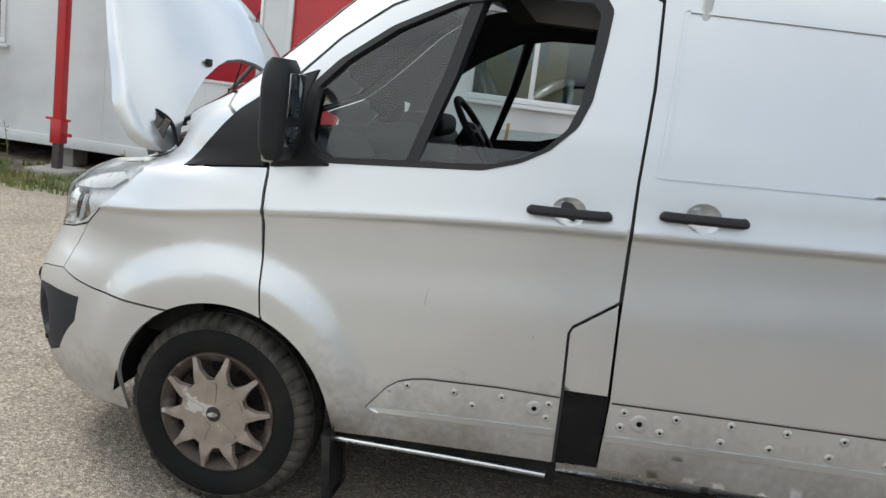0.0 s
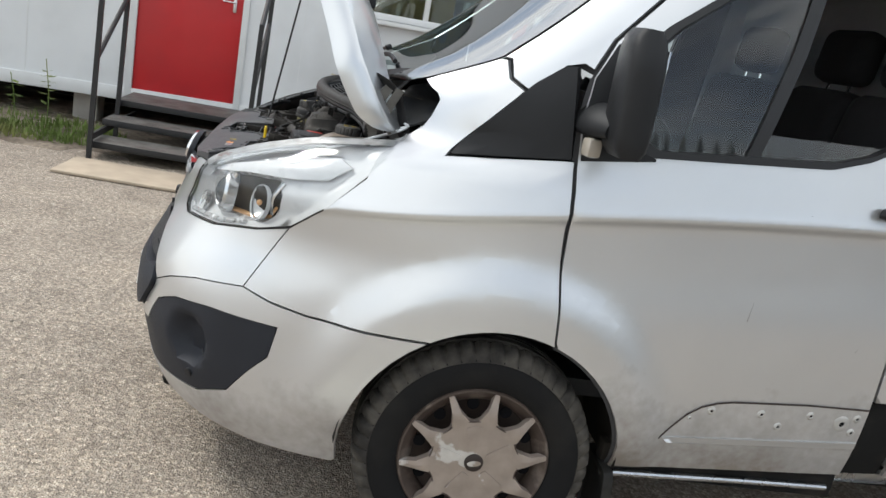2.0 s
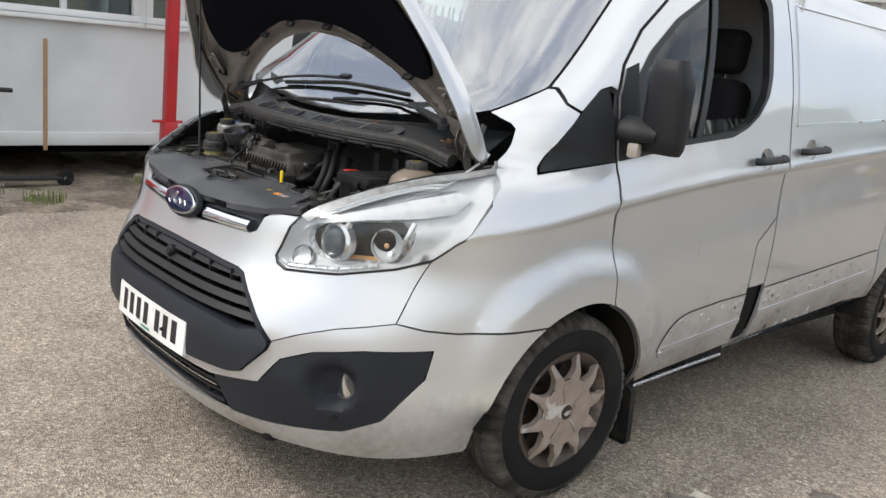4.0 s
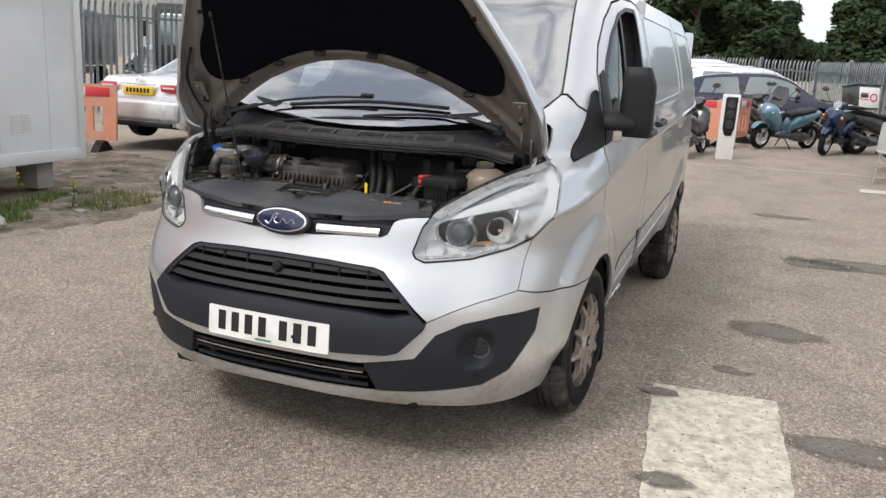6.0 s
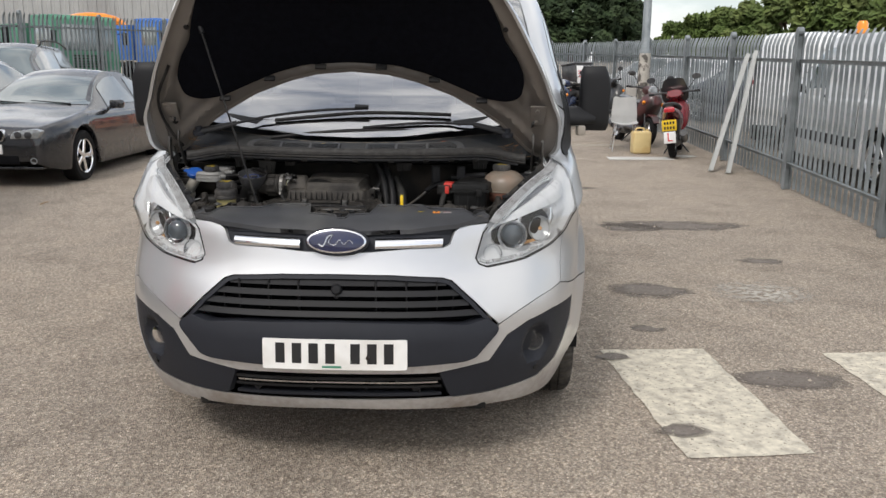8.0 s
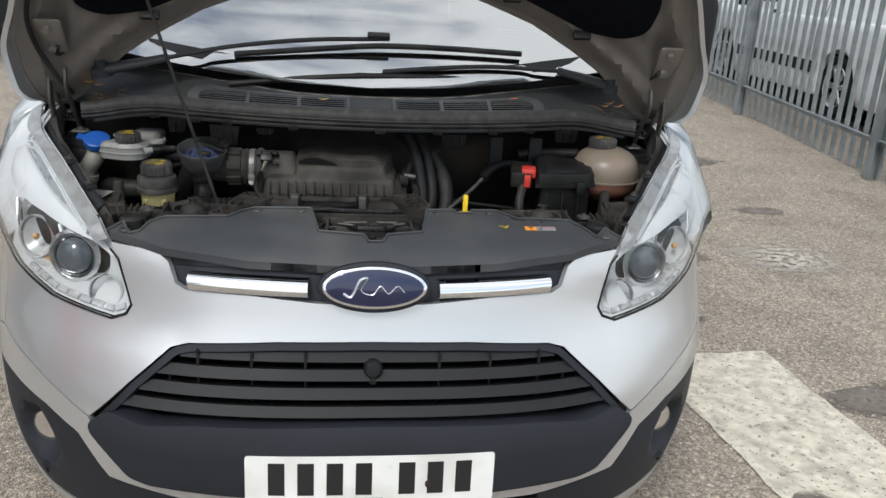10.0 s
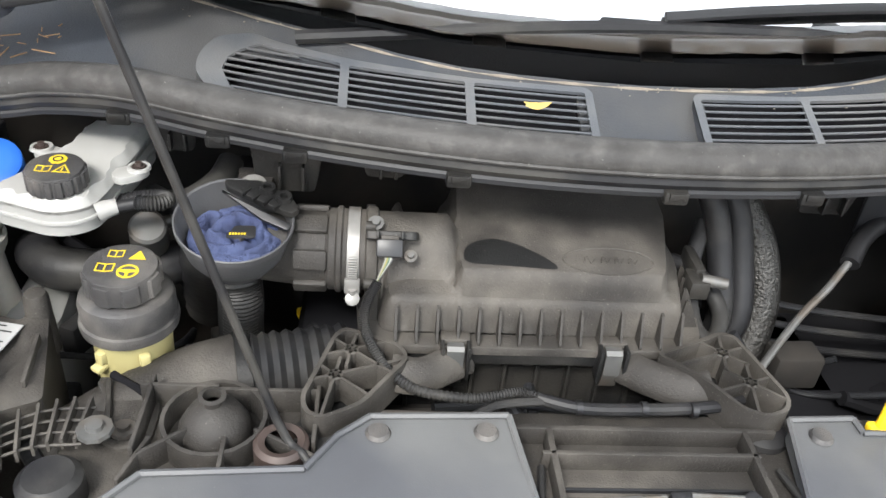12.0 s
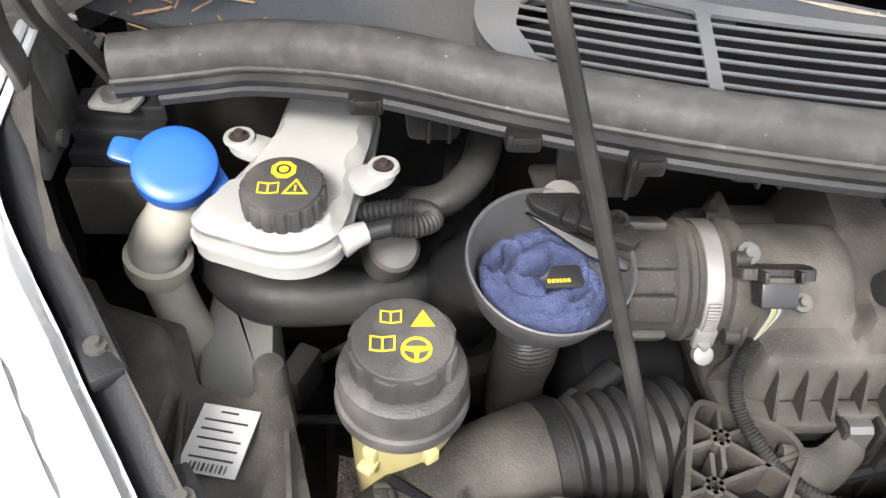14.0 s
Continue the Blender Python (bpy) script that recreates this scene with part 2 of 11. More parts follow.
YELLOW = mat("yellow_plastic", (0.80, 0.55, 0.02), 0.4, vary=0.06)
YELLOW_INK = mat("yellow_print", (0.42, 0.31, 0.015), 0.6, vary=0.1, scale=90)
RED_CAP = mat("red_cap", (0.55, 0.045, 0.035), 0.4, vary=0.1, scale=20)
FUNNEL = mat("funnel_plastic", (0.055, 0.055, 0.057), 0.45, vary=0.2, scale=20, bump=0.1, bscale=300)
CLOTH = mat("blue_cloth", (0.05, 0.066, 0.14), 0.95, vary=0.25, scale=45, second=(0.026, 0.034, 0.08), pscale=20, bump=0.8, bscale=700)
LABEL = mat("paper_label", (0.27, 0.27, 0.265), 0.5, vary=0.06, scale=30)
INK = mat("black_ink", (0.015, 0.015, 0.016), 0.5, vary=0.1)
ORANGE_INK = mat("orange_ink", (0.80, 0.30, 0.05), 0.5, vary=0.05)
RUST_INK = mat("rust_ink", (0.45, 0.12, 0.02), 0.5, vary=0.1)
PINK_INK = mat("pink_ink", (0.42, 0.10, 0.15), 0.5, vary=0.2, scale=300)
PLATE = mat("plate_white", (0.78, 0.78, 0.76), 0.32, vary=0.04, scale=14, second=(0.66, 0.65, 0.62), pscale=7)
PLATE_YELLOW = mat("plate_yellow", (0.80, 0.56, 0.02), 0.35, vary=0.05)
SCREEN = glass("windscreen_glass", (0.58, 0.70, 0.69), ior=7.5)
PANE = glass("side_glass", (0.66, 0.74, 0.73), ior=1.75)
LENS = glass("lamp_lens", (0.96, 0.97, 0.97))
LAMP_SILVER = mat("lamp_reflector", (0.74, 0.75, 0.76), 0.26, 1.0, vary=0.05, rvary=0.05)
LAMP_CHROME = mat("lamp_chamber_chrome", (0.78, 0.79, 0.81), 0.26, 0.25, vary=0.30, scale=45, second=(0.50, 0.50, 0.51), pscale=26, bump=0.25, bscale=50)
LAMP_WHITE = mat("lamp_white", (0.64, 0.66, 0.68), 0.25, 0.2, vary=0.08)
LAMP_FLANGE = mat("lamp_flange", (0.36, 0.365, 0.37), 0.4, 0.2, vary=0.12, scale=30, second=(0.27, 0.265, 0.26), pscale=25)
LAMP_RIB = mat("lamp_ribbed_grey", (0.34, 0.35, 0.37), 0.3, 0.4, vary=0.12, scale=30)
PROJECTOR = mat("projector_glass", (.10, .12, .14), .04, 0, vary=.02, coat=1, rvary=.02)
AMBER_CLEAR = mat("amber_clear", (0.72, 0.42, 0.20), 0.2, vary=0.2, scale=40, coat=0.5)
LAMP_GREY = mat("lamp_housing", (0.70, 0.71, 0.725), 0.30, 0.0, vary=0.06, scale=20)
FOG_BOWL = mat("fog_reflector", (0.16, 0.165, 0.17), 0.3, 0.8, vary=0.2, scale=30)
LINING = mat("cab_lining", (0.050, 0.050, 0.053), 0.85, vary=0.12, scale=12, bump=0.15, bscale=500)
SEAT = mat("seat_cloth", (0.018, 0.018, 0.021), 0.95, vary=0.2, scale=60, bump=0.4, bscale=500)
DASH = mat("dashboard_plastic", (0.022, 0.023, 0.026), 0.6, vary=0.15, scale=10, bump=0.2, bscale=400)
BULKHEAD = mat("bulkhead_grey", (0.42, 0.43, 0.43), 0.6, vary=0.08)

# ---- mesh helpers ----
from mathutils.geometry import delaunay_2d_cdt


def obj(name, bm, material, parent=None, label="", smooth=True, angle=35):
    me = bpy.data.meshes.new(name)
    bm.normal_update()
    if smooth:
        for f in bm.faces:
            f.smooth = True
        lim = radians(angle)
        for e in bm.edges:
            if len(e.link_faces) == 2 and e.calc_face_angle(0.0) > lim:
                e.smooth = False
    bm.to_mesh(me)
    bm.free()
    me.materials.append(material)
    ob = new(name, me)
    if parent is not None:
        ob.parent = parent
    if label:
        tagged(ob, label)
    return ob


def part(name, bm, material, parent, label="", **k):
    return obj(name, bm, material, parent, label, **k)


def thing(name, label, category, at=None, group=""):
    e = new(name)
    e.empty_display_size = 0.1
    if at is not None:
        e.matrix_basis = at
    return tagged(e, label, category, group)


def B():
    return bmesh.new()


def box(bm, c, s, bevel=0.0, m=None, seg=2):
    """A bevelled block of the given centre and size, turned by m."""
    g = bmesh.ops.create_cube(bm, size=1.0)["verts"]
    mm = Matrix.Translation(c) @ (m.to_4x4() if m is not None else Matrix.Identity(4)) @ Matrix.Diagonal((*s, 1))
    bmesh.ops.transform(bm, matrix=mm, verts=g)
    if bevel:
        es = list({e for v in g for e in v.link_edges})
        bmesh.ops.bevel(bm, geom=es, offset=bevel, segments=seg, profile=0.5, affect="EDGES")
    return bm


def ring_frame(d):
    d = d.normalized()
    u = d.orthogonal().normalized()
    return u, d.cross(u)


def rod(bm, p, q, r0, r1=None, seg=16, cap=True):
    """A round bar from p to q."""
    p, q = Vector(p), Vector(q)
    r1 = r0 if r1 is None else r1
    u, v = ring_frame(q - p)
    rings = [[bm.verts.new(c + r * (math.cos(a) * u + math.sin(a) * v)) for a in (2 * math.pi * i / seg for i in range(seg))] for c, r in ((p, r0), (q, r1))]
    for i in range(seg):
        j = (i + 1) % seg
        bm.faces.new((rings[0][i], rings[0][j], rings[1][j], rings[1][i]))
    if cap:
        bm.faces.new(rings[0][::-1])
        bm.faces.new(rings[1])
    return bm


def lathe(bm, prof, m=None, seg=32, close=False):
    """Turns a profile of (radius, height) round the z axis of m."""
    m = m or Matrix.Identity(4)
    rings = []
    for r, z in prof:
        if r < 1e-6:
            rings.append([bm.verts.new(m @ Vector((0, 0, z)))])
        else:
            rings.append([bm.verts.new(m @ Vector((r * math.cos(2 * math.pi * i / seg), r * math.sin(2 * math.pi * i / seg), z))) for i in range(seg)])
    for a, b in zip(rings, rings[1:]):
        for i in range(seg):
            j = (i + 1) % seg
            if len(a) == 1 and len(b) > 1:
                bm.faces.new((a[0], b[j], b[i]))
            elif len(b) == 1 and len(a) > 1:
                bm.faces.new((a[i], a[j], b[0]))
            elif len(a) > 1:
                bm.faces.new((a[i], a[j], b[j], b[i]))
    return bm


def glide(pts, n=6):
    """A smooth path through the points."""
    pts = [Vector(p) for p in pts]
    if len(pts) < 3:
        return pts
    ext = [2 * pts[0] - pts[1]] + pts + [2 * pts[-1] - pts[-2]]
    out = []
    for a, b, c, d in zip(ext, ext[1:], ext[2:], ext[3:]):
        for k in range(n):
            t = k / n
            out.append(0.5 * (2 * b + (c - a) * t + (2 * a - 5 * b + 4 * c - d) * t * t + (3 * b - a - 3 * c + d) * t ** 3))
    return out + [pts[-1]]


def hose(bm, pts, r, seg=12, n=6, ribs=0, cap=True, flat=1.0):
    """A pipe along a smooth path; ribs: the depth of a bellows' folds, ring by ring; flat: squeezes it."""
    path = glide(pts, n)
    rad = r if callable(r) else (lambda t: r)
    rings, u = [], None
    for i, p in enumerate(path):
        d = (path[min(i + 1, len(path) - 1)] - path[max(i - 1, 0)]).normalized()
        if u is None:
            u = d.orthogonal().normalized()
        u = (u - d * u.dot(d)).normalized()
        v = d.cross(u)
        k = rad(i / max(1, len(path) - 1)) * (1 + (ribs if i % 2 else -ribs))
        rings.append([bm.verts.new(p + k * (math.cos(2 * math.pi * j / seg) * u + flat * math.sin(2 * math.pi * j / seg) * v)) for j in range(seg)])
    for a, b in zip(rings, rings[1:]):
        for j in range(seg):
            bm.faces.new((a[j], a[(j + 1) % seg], b[(j + 1) % seg], b[j]))
    if cap:
        bm.faces.new(rings[0][::-1])
        bm.faces.new(rings[-1])
    return bm


def in_poly(p, poly):
    x, y = p
    c = False
    j = len(poly) - 1
    for i in range(len(poly)):
        (xi, yi), (xj, yj) = poly[i], poly[j]
        if (yi > y) != (yj > y) and x < (xj - xi) * (y - yi) / (yj - yi) + xi:
            c = not c
        j = i
    return c


def edge_gap(p, poly):
    best = 9.0
    for a, b in zip(poly, poly[1:] + poly[:1]):
        dx, dy = b[0] - a[0], b[1] - a[1]
        t = max(0, min(1, ((p[0] - a[0]) * dx + (p[1] - a[1]) * dy) / (dx * dx + dy * dy + 1e-12)))
        best = min(best, math.hypot(p[0] - a[0] - t * dx, p[1] - a[1] - t * dy))
    return best


def rounded(poly, r, seg=5):
    """The polygon with its corners rounded off."""
    out, n = [], len(poly)
    for i in range(n):
        a, b, c = (Vector(poly[k % n]) for k in (i - 1, i, i + 1))
        la, lc = (a - b).length, (c - b).length
        if min(la, lc) < 1e-6:
            continue
        k = min(r, 0.48 * la, 0.48 * lc)
        p, q = b + (a - b) * k / la, b + (c - b) * k / lc
        if (b - a).normalized().dot((c - b).normalized()) > 0.995:
            out.append(tuple(b))
            continue
        for s in range(seg + 1):
            t = s / seg
            out.append(tuple((1 - t) ** 2 * p + 2 * t * (1 - t) * b + t * t * q))
    return out


def dense(poly, step):
    out = []
    for a, b in zip(poly, poly[1:] + poly[:1]):
        n = max(1, int(math.hypot(b[0] - a[0], b[1] - a[1]) / step))
        out += [(a[0] + (b[0] - a[0]) * i / n, a[1] + (b[1] - a[1]) * i / n) for i in range(n)]
    return out


def sheet(bm, outline, place, holes=(), step=0.04, thick=0.01, lines=()):
    """A thin shell: the flat outline, with holes, laid into space by place(u, v, depth); its facets follow the lines."""
    loops = [dense(list(outline), step)] + [dense(list(h), step) for h in holes]
    pts, edges = [], []
    for lp in loops:
        k = len(pts)
        pts += lp
        edges += [(k + i, k + (i + 1) % len(lp)) for i in range(len(lp))]
    def inside(p, gap):
        return in_poly(p, loops[0]) and not any(in_poly(p, h) for h in loops[1:]) and min(edge_gap(p, lp) for lp in loops) > gap
    creases = set()
    cell = .45 * step
    for ln in lines:
        last = None
        for p in ln:
            if not inside(p, .0006):
                last = None
                continue
            pts.append(p)
            creases.add((int(p[0] / cell), int(p[1] / cell)))
            if last is not None:
                mid = ((p[0] + last[0]) / 2, (p[1] + last[1]) / 2)
                if inside(mid, .0004):
                    edges.append((len(pts) - 2, len(pts) - 1))
            last = p
    us, vs = [p[0] for p in loops[0]], [p[1] for p in loops[0]]
    nu, nv = int((max(us) - min(us)) / step) + 1, int((max(vs) - min(vs)) / step) + 1
    for i in range(nu + 1):
        for j in range(nv + 1):
            p = (min(us) + i * step + 0.25 * step * (j % 2), min(vs) + j * step)
            if (int(p[0] / cell), int(p[1] / cell)) not in creases and inside(p, .45 * step):
                pts.append(p)
    vo, eo, fo, *_ = delaunay_2d_cdt([Vector(p) for p in pts], edges, [], 0, 1e-5)
    vs3 = [bm.verts.new(place(v[0], v[1], 0.0)) for v in vo]
    count = {}
    for f in fo:
        c = sum((vo[i] for i in f), Vector((0, 0))) / len(f)
        if in_poly(c, loops[0]) and not any(in_poly(c, h) for h in loops[1:]):
            try:
                bm.faces.new([vs3[i] for i in f])
            except ValueError:
                continue
            for a, b in zip(f, (*f[1:], f[0])):
                count[(a, b)] = count.get((a, b), 0) + 1
    if thick:
        top, low = {}, {}
        for (a, b) in list(count):
            if (b, a) in count:
                continue
            for i in (a, b):
                if i not in top:
                    top[i] = bm.verts.new(vs3[i].co)
                    low[i] = bm.verts.new(place(vo[i][0], vo[i][1], -thick))
            bm.faces.new((top[b], top[a], low[a], low[b]))
    for v in vs3:
        if not v.link_faces:
            bm.verts.remove(v)
    return bm


def prism(bm, outline, m=None, h=0.01, bevel=0.0, holes=()):
    """A flat plate of the outline, h thick along z of m."""
    m = m or Matrix.Identity(4)
    lo = [bm.verts.new((x, y, 0)) for x, y in outline]
    f = bm.faces.new(lo)
    ex = bmesh.ops.extrude_face_region(bm, geom=[f])["geom"]
    up = [v for v in ex if isinstance(v, bmesh.types.BMVert)]
    bmesh.ops.translate(bm, verts=up, vec=(0, 0, h))
    allv = list(set(lo + up))
    if bevel:
        top = [e for e in bm.edges if all(v in up for v in e.verts)]
        r = bmesh.ops.bevel(bm, geom=top, offset=bevel, segments=2, profile=0.5, affect="EDGES")
        allv = [v for v in set(allv) | set(r["verts"]) if v.is_valid]
    bmesh.ops.recalc_face_normals(bm, faces=list({ff for v in allv for ff in v.link_faces}))
    bmesh.ops.transform(bm, matrix=m, verts=allv)
    return bm


def disc_pts(n, r, ry=None, a0=0.0):
    return [(r * math.cos(a0 + 2 * math.pi * i / n), (ry or r) * math.sin(a0 + 2 * math.pi * i / n)) for i in range(n)]


def along(d, at, up=(0, 0, 1)):
    """A pose at a place whose z axis points along d."""
    z = Vector(d).normalized()
    x = Vector(up).cross(z)
    x = x.normalized() if x.length > 1e-4 else z.orthogonal().normalized()
    return Matrix.Translation(at) @ Matrix((x, z.cross(x), z)).transposed().to_4x4()
# ---- the van's outer skin as one smooth function of girth and height ----
def knots(t, ks):
    """A smooth curve through (t, value) knots."""
    n = len(ks)
    if t <= ks[0][0]:
        return ks[0][1]
    if t >= ks[-1][0]:
        return ks[-1][1]
    i = max(k for k in range(n - 1) if ks[k][0] <= t)
    (t0, v0), (t1, v1) = ks[i], ks[i + 1]
    h, d = t1 - t0, (v1 - v0) / (t1 - t0)
    def slope(j):
        if j == 0 or j == n - 1:
            return None
        a = (ks[j][1] - ks[j - 1][1]) / (ks[j][0] - ks[j - 1][0])
        b = (ks[j + 1][1] - ks[j][1]) / (ks[j + 1][0] - ks[j][0])
        return 0.0 if a * b <= 0 else 2 * a * b / (a + b)
    m0, m1 = slope(i), slope(i + 1)
    m0, m1 = d if m0 is None else m0, d if m1 is None else m1
    s = (t - t0) / h
    return v0 + s * (h * m0 + s * (3 * (v1 - v0) - h * (2 * m0 + m1) + s * (h * (m0 + m1) - 2 * (v1 - v0))))


def smooth01(a, b, t):
    t = min(1.0, max(0.0, (t - a) / (b - a)))
    return t * t * (3 - 2 * t)


NOSE = [(.22, -.93), (.30, -.985), (.38, -1.01), (.50, -1.035), (.62, -1.03), (.72, -.995), (.80, -.955), (.90, -.925), (.97, -.885), (1.03, -.81), (1.10, -.68), (1.17, -.53), (1.25, -.41), (1.31, -.35), (1.40, -.20), (1.54, -.03), (1.68, .11), (1.76, .19), (1.85, .32), (1.92, .50), (1.97, .90)]
WIDE = [(.22, .885), (.32, .925), (.45, .958), (.60, .972), (.75, .978), (.90, .971), (.985, .9725), (1.004, .9755), (1.020, .9895), (1.028, .9915), (1.055, .985), (1.20, .962), (1.30, .950), (1.50, .915), (1.75, .862), (1.88, .825), (1.95, .775)]
BACK = [(.50, .05), (.90, .10), (1.05, .35), (1.20, .60), (1.50, .95), (1.95, 1.5)]
ROUND = [(.60, 2.88), (.86, 2.8), (.96, 3.2), (1.03, 3.5), (1.09, 3.9), (1.115, 4.1), (1.138, 3.7), (1.16, 3.45), (1.20, 3.7), (1.25, 4.4), (1.45, 6.0), (1.95, 6.0)]
RISE = [(.25, .05), (.60, .08), (1.05, .118), (1.30, .125), (1.60, .08), (1.90, .02)]
HUB_Y, HUB_Z, AXLE = 0.0, 0.335, 2.945


CREASE = [(-.60, .955), (-.25, .998), (.08, 1.050), (.476, 1.102), (.85, 1.142), (1.235, 1.173), (2.5, 1.262), (4.0, 1.30)]


def skin_half(y, z):
    """Half the width of the body at a length y and height z, before the nose rounds it off."""
    lift = min(2.4, max(-.7, y)) * knots(z, RISE)
    line = knots(y, CREASE)
    near = 1 - smooth01(.05, .15, abs(z - line))
    a = knots(z - lift - near * (line - 1.028 - lift), WIDE)
    for hub in (HUB_Y, AXLE):
        d = math.hypot(y - hub, z - .36)
        a += .028 * (1 - smooth01(.455, .575, d)) * smooth01(.30, .45, z)
    return a - .07 * smooth01(3.0, 4.05, y) ** 2


def skin_nose(z):
    return knots(z, NOSE), knots(z, BACK), knots(z, ROUND)


def skin(w, z, off=0.0):
    """A point of the skin: w is 0 at the nose's middle, 1.6 where the flank begins, negative on the other side."""
    front, back, n = skin_nose(z)
    q = abs(w)
    if q < 1.6:
        th = q / 1.6 * math.pi / 2
        s, c = math.sin(th), math.cos(th)
        r = (s ** n + c ** n) ** (-1 / n)
        y = back - (back - front + off) * r * c
        x = (skin_half(y, z) + off) * r * s
    else:
        y = back + q - 1.6
        x = skin_half(y, z) + off
    return Vector((math.copysign(x, w), y, z))


def girth_y(y, z):
    """The w at which the skin has this length y."""
    front, back, n = skin_nose(z)
    if y >= back:
        return 1.6 + y - back
    c = min(1.0, (back - y) / (back - front))
    s = (1 - c ** n) ** (1 / n)
    return math.atan2(s, c) / (math.pi / 2) * 1.6


def girth_x(x, z):
    """The w at which the skin has this x."""
    lo, hi = 0.0, 1.6
    for _ in range(30):
        mid = (lo + hi) / 2
        lo, hi = (mid, hi) if skin(mid, z)[0] < abs(x) else (lo, mid)
    return math.copysign(lo, x)

# ---- the ground ----
def ground_material():
    m = bpy.data.materials.new("yard_asphalt")
    m.use_nodes = True
    t = m.node_tree
    b = t.nodes["Principled BSDF"]
    b.inputs["Roughness"].default_value = 0.9
    co = t.nodes.new("ShaderNodeTexCoord")
    def nz(s, d=6, kind="ShaderNodeTexNoise"):
        n = t.nodes.new(kind)
        n.inputs["Scale"].default_value = s
        if kind == "ShaderNodeTexNoise":
            n.inputs["Detail"].default_value = d
        t.links.new(co.outputs["Object"], n.inputs["Vector"])
        return n
    def ramp(src, stops):
        r = t.nodes.new("ShaderNodeValToRGB")
        while len(r.color_ramp.elements) < len(stops):
            r.color_ramp.elements.new(0.5)
        for e, (p, c) in zip(r.color_ramp.elements, stops):
            e.position, e.color = p, (*c, 1)
        t.links.new(src, r.inputs["Fac"])
        return r.outputs["Color"]
    def mix(a, b_, f, mode="MIX"):
        x = t.nodes.new("ShaderNodeMix")
        x.data_type, x.blend_type = "RGBA", mode
        for sock, v in ((6, a), (7, b_), (0, f)):
            if isinstance(v, (int, float)):
                x.inputs[sock].default_value = v
            else:
                t.links.new(v, x.inputs[sock])
        return x.outputs[2]
    stones = nz(150, kind="ShaderNodeTexVoronoi")
    chips = ramp(stones.outputs["Color"], [(0.0, (0.120, 0.098, 0.080)), (0.35, (0.270, 0.226, 0.183)), (0.68, (0.400, 0.345, 0.282)), (0.88, (0.600, 0.535, 0.455)), (1.0, (0.80, 0.735, 0.64))])
    big = nz(78, kind="ShaderNodeTexVoronoi")
    lumps = ramp(big.outputs["Color"], [(0.0, (0.54, 0.53, 0.52)), (0.5, (0.94, 0.94, 0.94)), (1.0, (1.5, 1.47, 1.42))])
    joints = ramp(big.outputs["Distance"], [(0.0, (1.12, 1.12, 1.12)), (0.55, (1, 1, 1)), (0.95, (0.72, 0.71, 0.70))])
    dust = ramp(nz(0.45, 7).outputs["Fac"], [(0.30, (0.285, 0.243, 0.203)), (0.52, (0.380, 0.322, 0.264)), (0.72, (0.470, 0.396, 0.318))])
    base = mix(chips, dust, 0.28)
    base = mix(base, lumps, 0.85, "MULTIPLY")
    base = mix(base, joints, 0.9, "MULTIPLY")
    grime = ramp(nz(2.2, 9).outputs["Fac"], [(0.34, (0.80, 0.79, 0.78)), (0.50, (1, 1, 1)), (0.75, (1.10, 1.08, 1.05))])
    col = mix(base, grime, 0.8, "MULTIPLY")
    fine = ramp(nz(300, 2).outputs["Fac"], [(0.35, (0.66, 0.66, 0.66)), (0.65, (1.36, 1.36, 1.36))])
    col = mix(col, fine, 0.7, "MULTIPLY")
    t.links.new(col, b.inputs["Base Color"])
    bp = t.nodes.new("ShaderNodeBump")
    bp.inputs["Strength"].default_value, bp.inputs["Distance"].default_value = 0.85, 0.008
    t.links.new(stones.outputs["Distance"], bp.inputs["Height"])
    bp2 = t.nodes.new("ShaderNodeBump")
    bp2.inputs["Strength"].default_value, bp2.inputs["Distance"].default_value = 0.35, 0.05
    t.links.new(nz(5, 5).outputs["Fac"], bp2.inputs["Height"])
    t.links.new(bp.outputs["Normal"], bp2.inputs["Normal"])
    t.links.new(bp2.outputs["Normal"], b.inputs["Normal"])
    return m


GROUND = ground_material()


YARD = [(-400, 0.0), (2.5, 0.0), (25, 0.495), (65, 2.2), (420, 2.2)]


def build_ground():
    bm = B()
    n = 60
    def spread(i):
        u = 2 * i / n - 1
        return math.copysign(14 * abs(u) + 386 * abs(u) ** 5, u)
    ys = sorted({round(spread(j) + 4, 3) for j in range(n + 1)} | {y for y, z in YARD})
    def lift(y):
        for (a, za), (b, zb) in zip(YARD, YARD[1:]):
            if y <= b:
                return za + (zb - za) * (y - a) / (b - a)
        return YARD[-1][1]
    def rough(x, y):
        return 0.012 * noise.noise(Vector((x * .4, y * .4, 0))) if (abs(x) > 6 or y < -5) and y not in (2.5, 25, 65) else 0.0
    rows = [[bm.verts.new((spread(i), y, lift(y) + rough(spread(i), y))) for i in range(n + 1)] for y in ys]
    for j in range(len(ys) - 1):
        for i in range(n):
            bm.faces.new((rows[j][i], rows[j][i + 1], rows[j + 1][i + 1], rows[j + 1][i]))
    tagged(obj("ground", bm, GROUND), "worn dusty tan asphalt yard with loose grit and stains", "ground", kind="structure")


build_ground()

# ---- the van ----
van = thing("van", "silver panel van with its bonnet propped open and lower cladding missing", "van")


def dom(p):
    """(kind, u, z) to the skin's own coordinates: 's' gives the length along the flank, 'f' the distance from the middle."""
    k, u, z = p
    return (girth_y(u, z), z) if k == "s" else (girth_x(u, z), z)


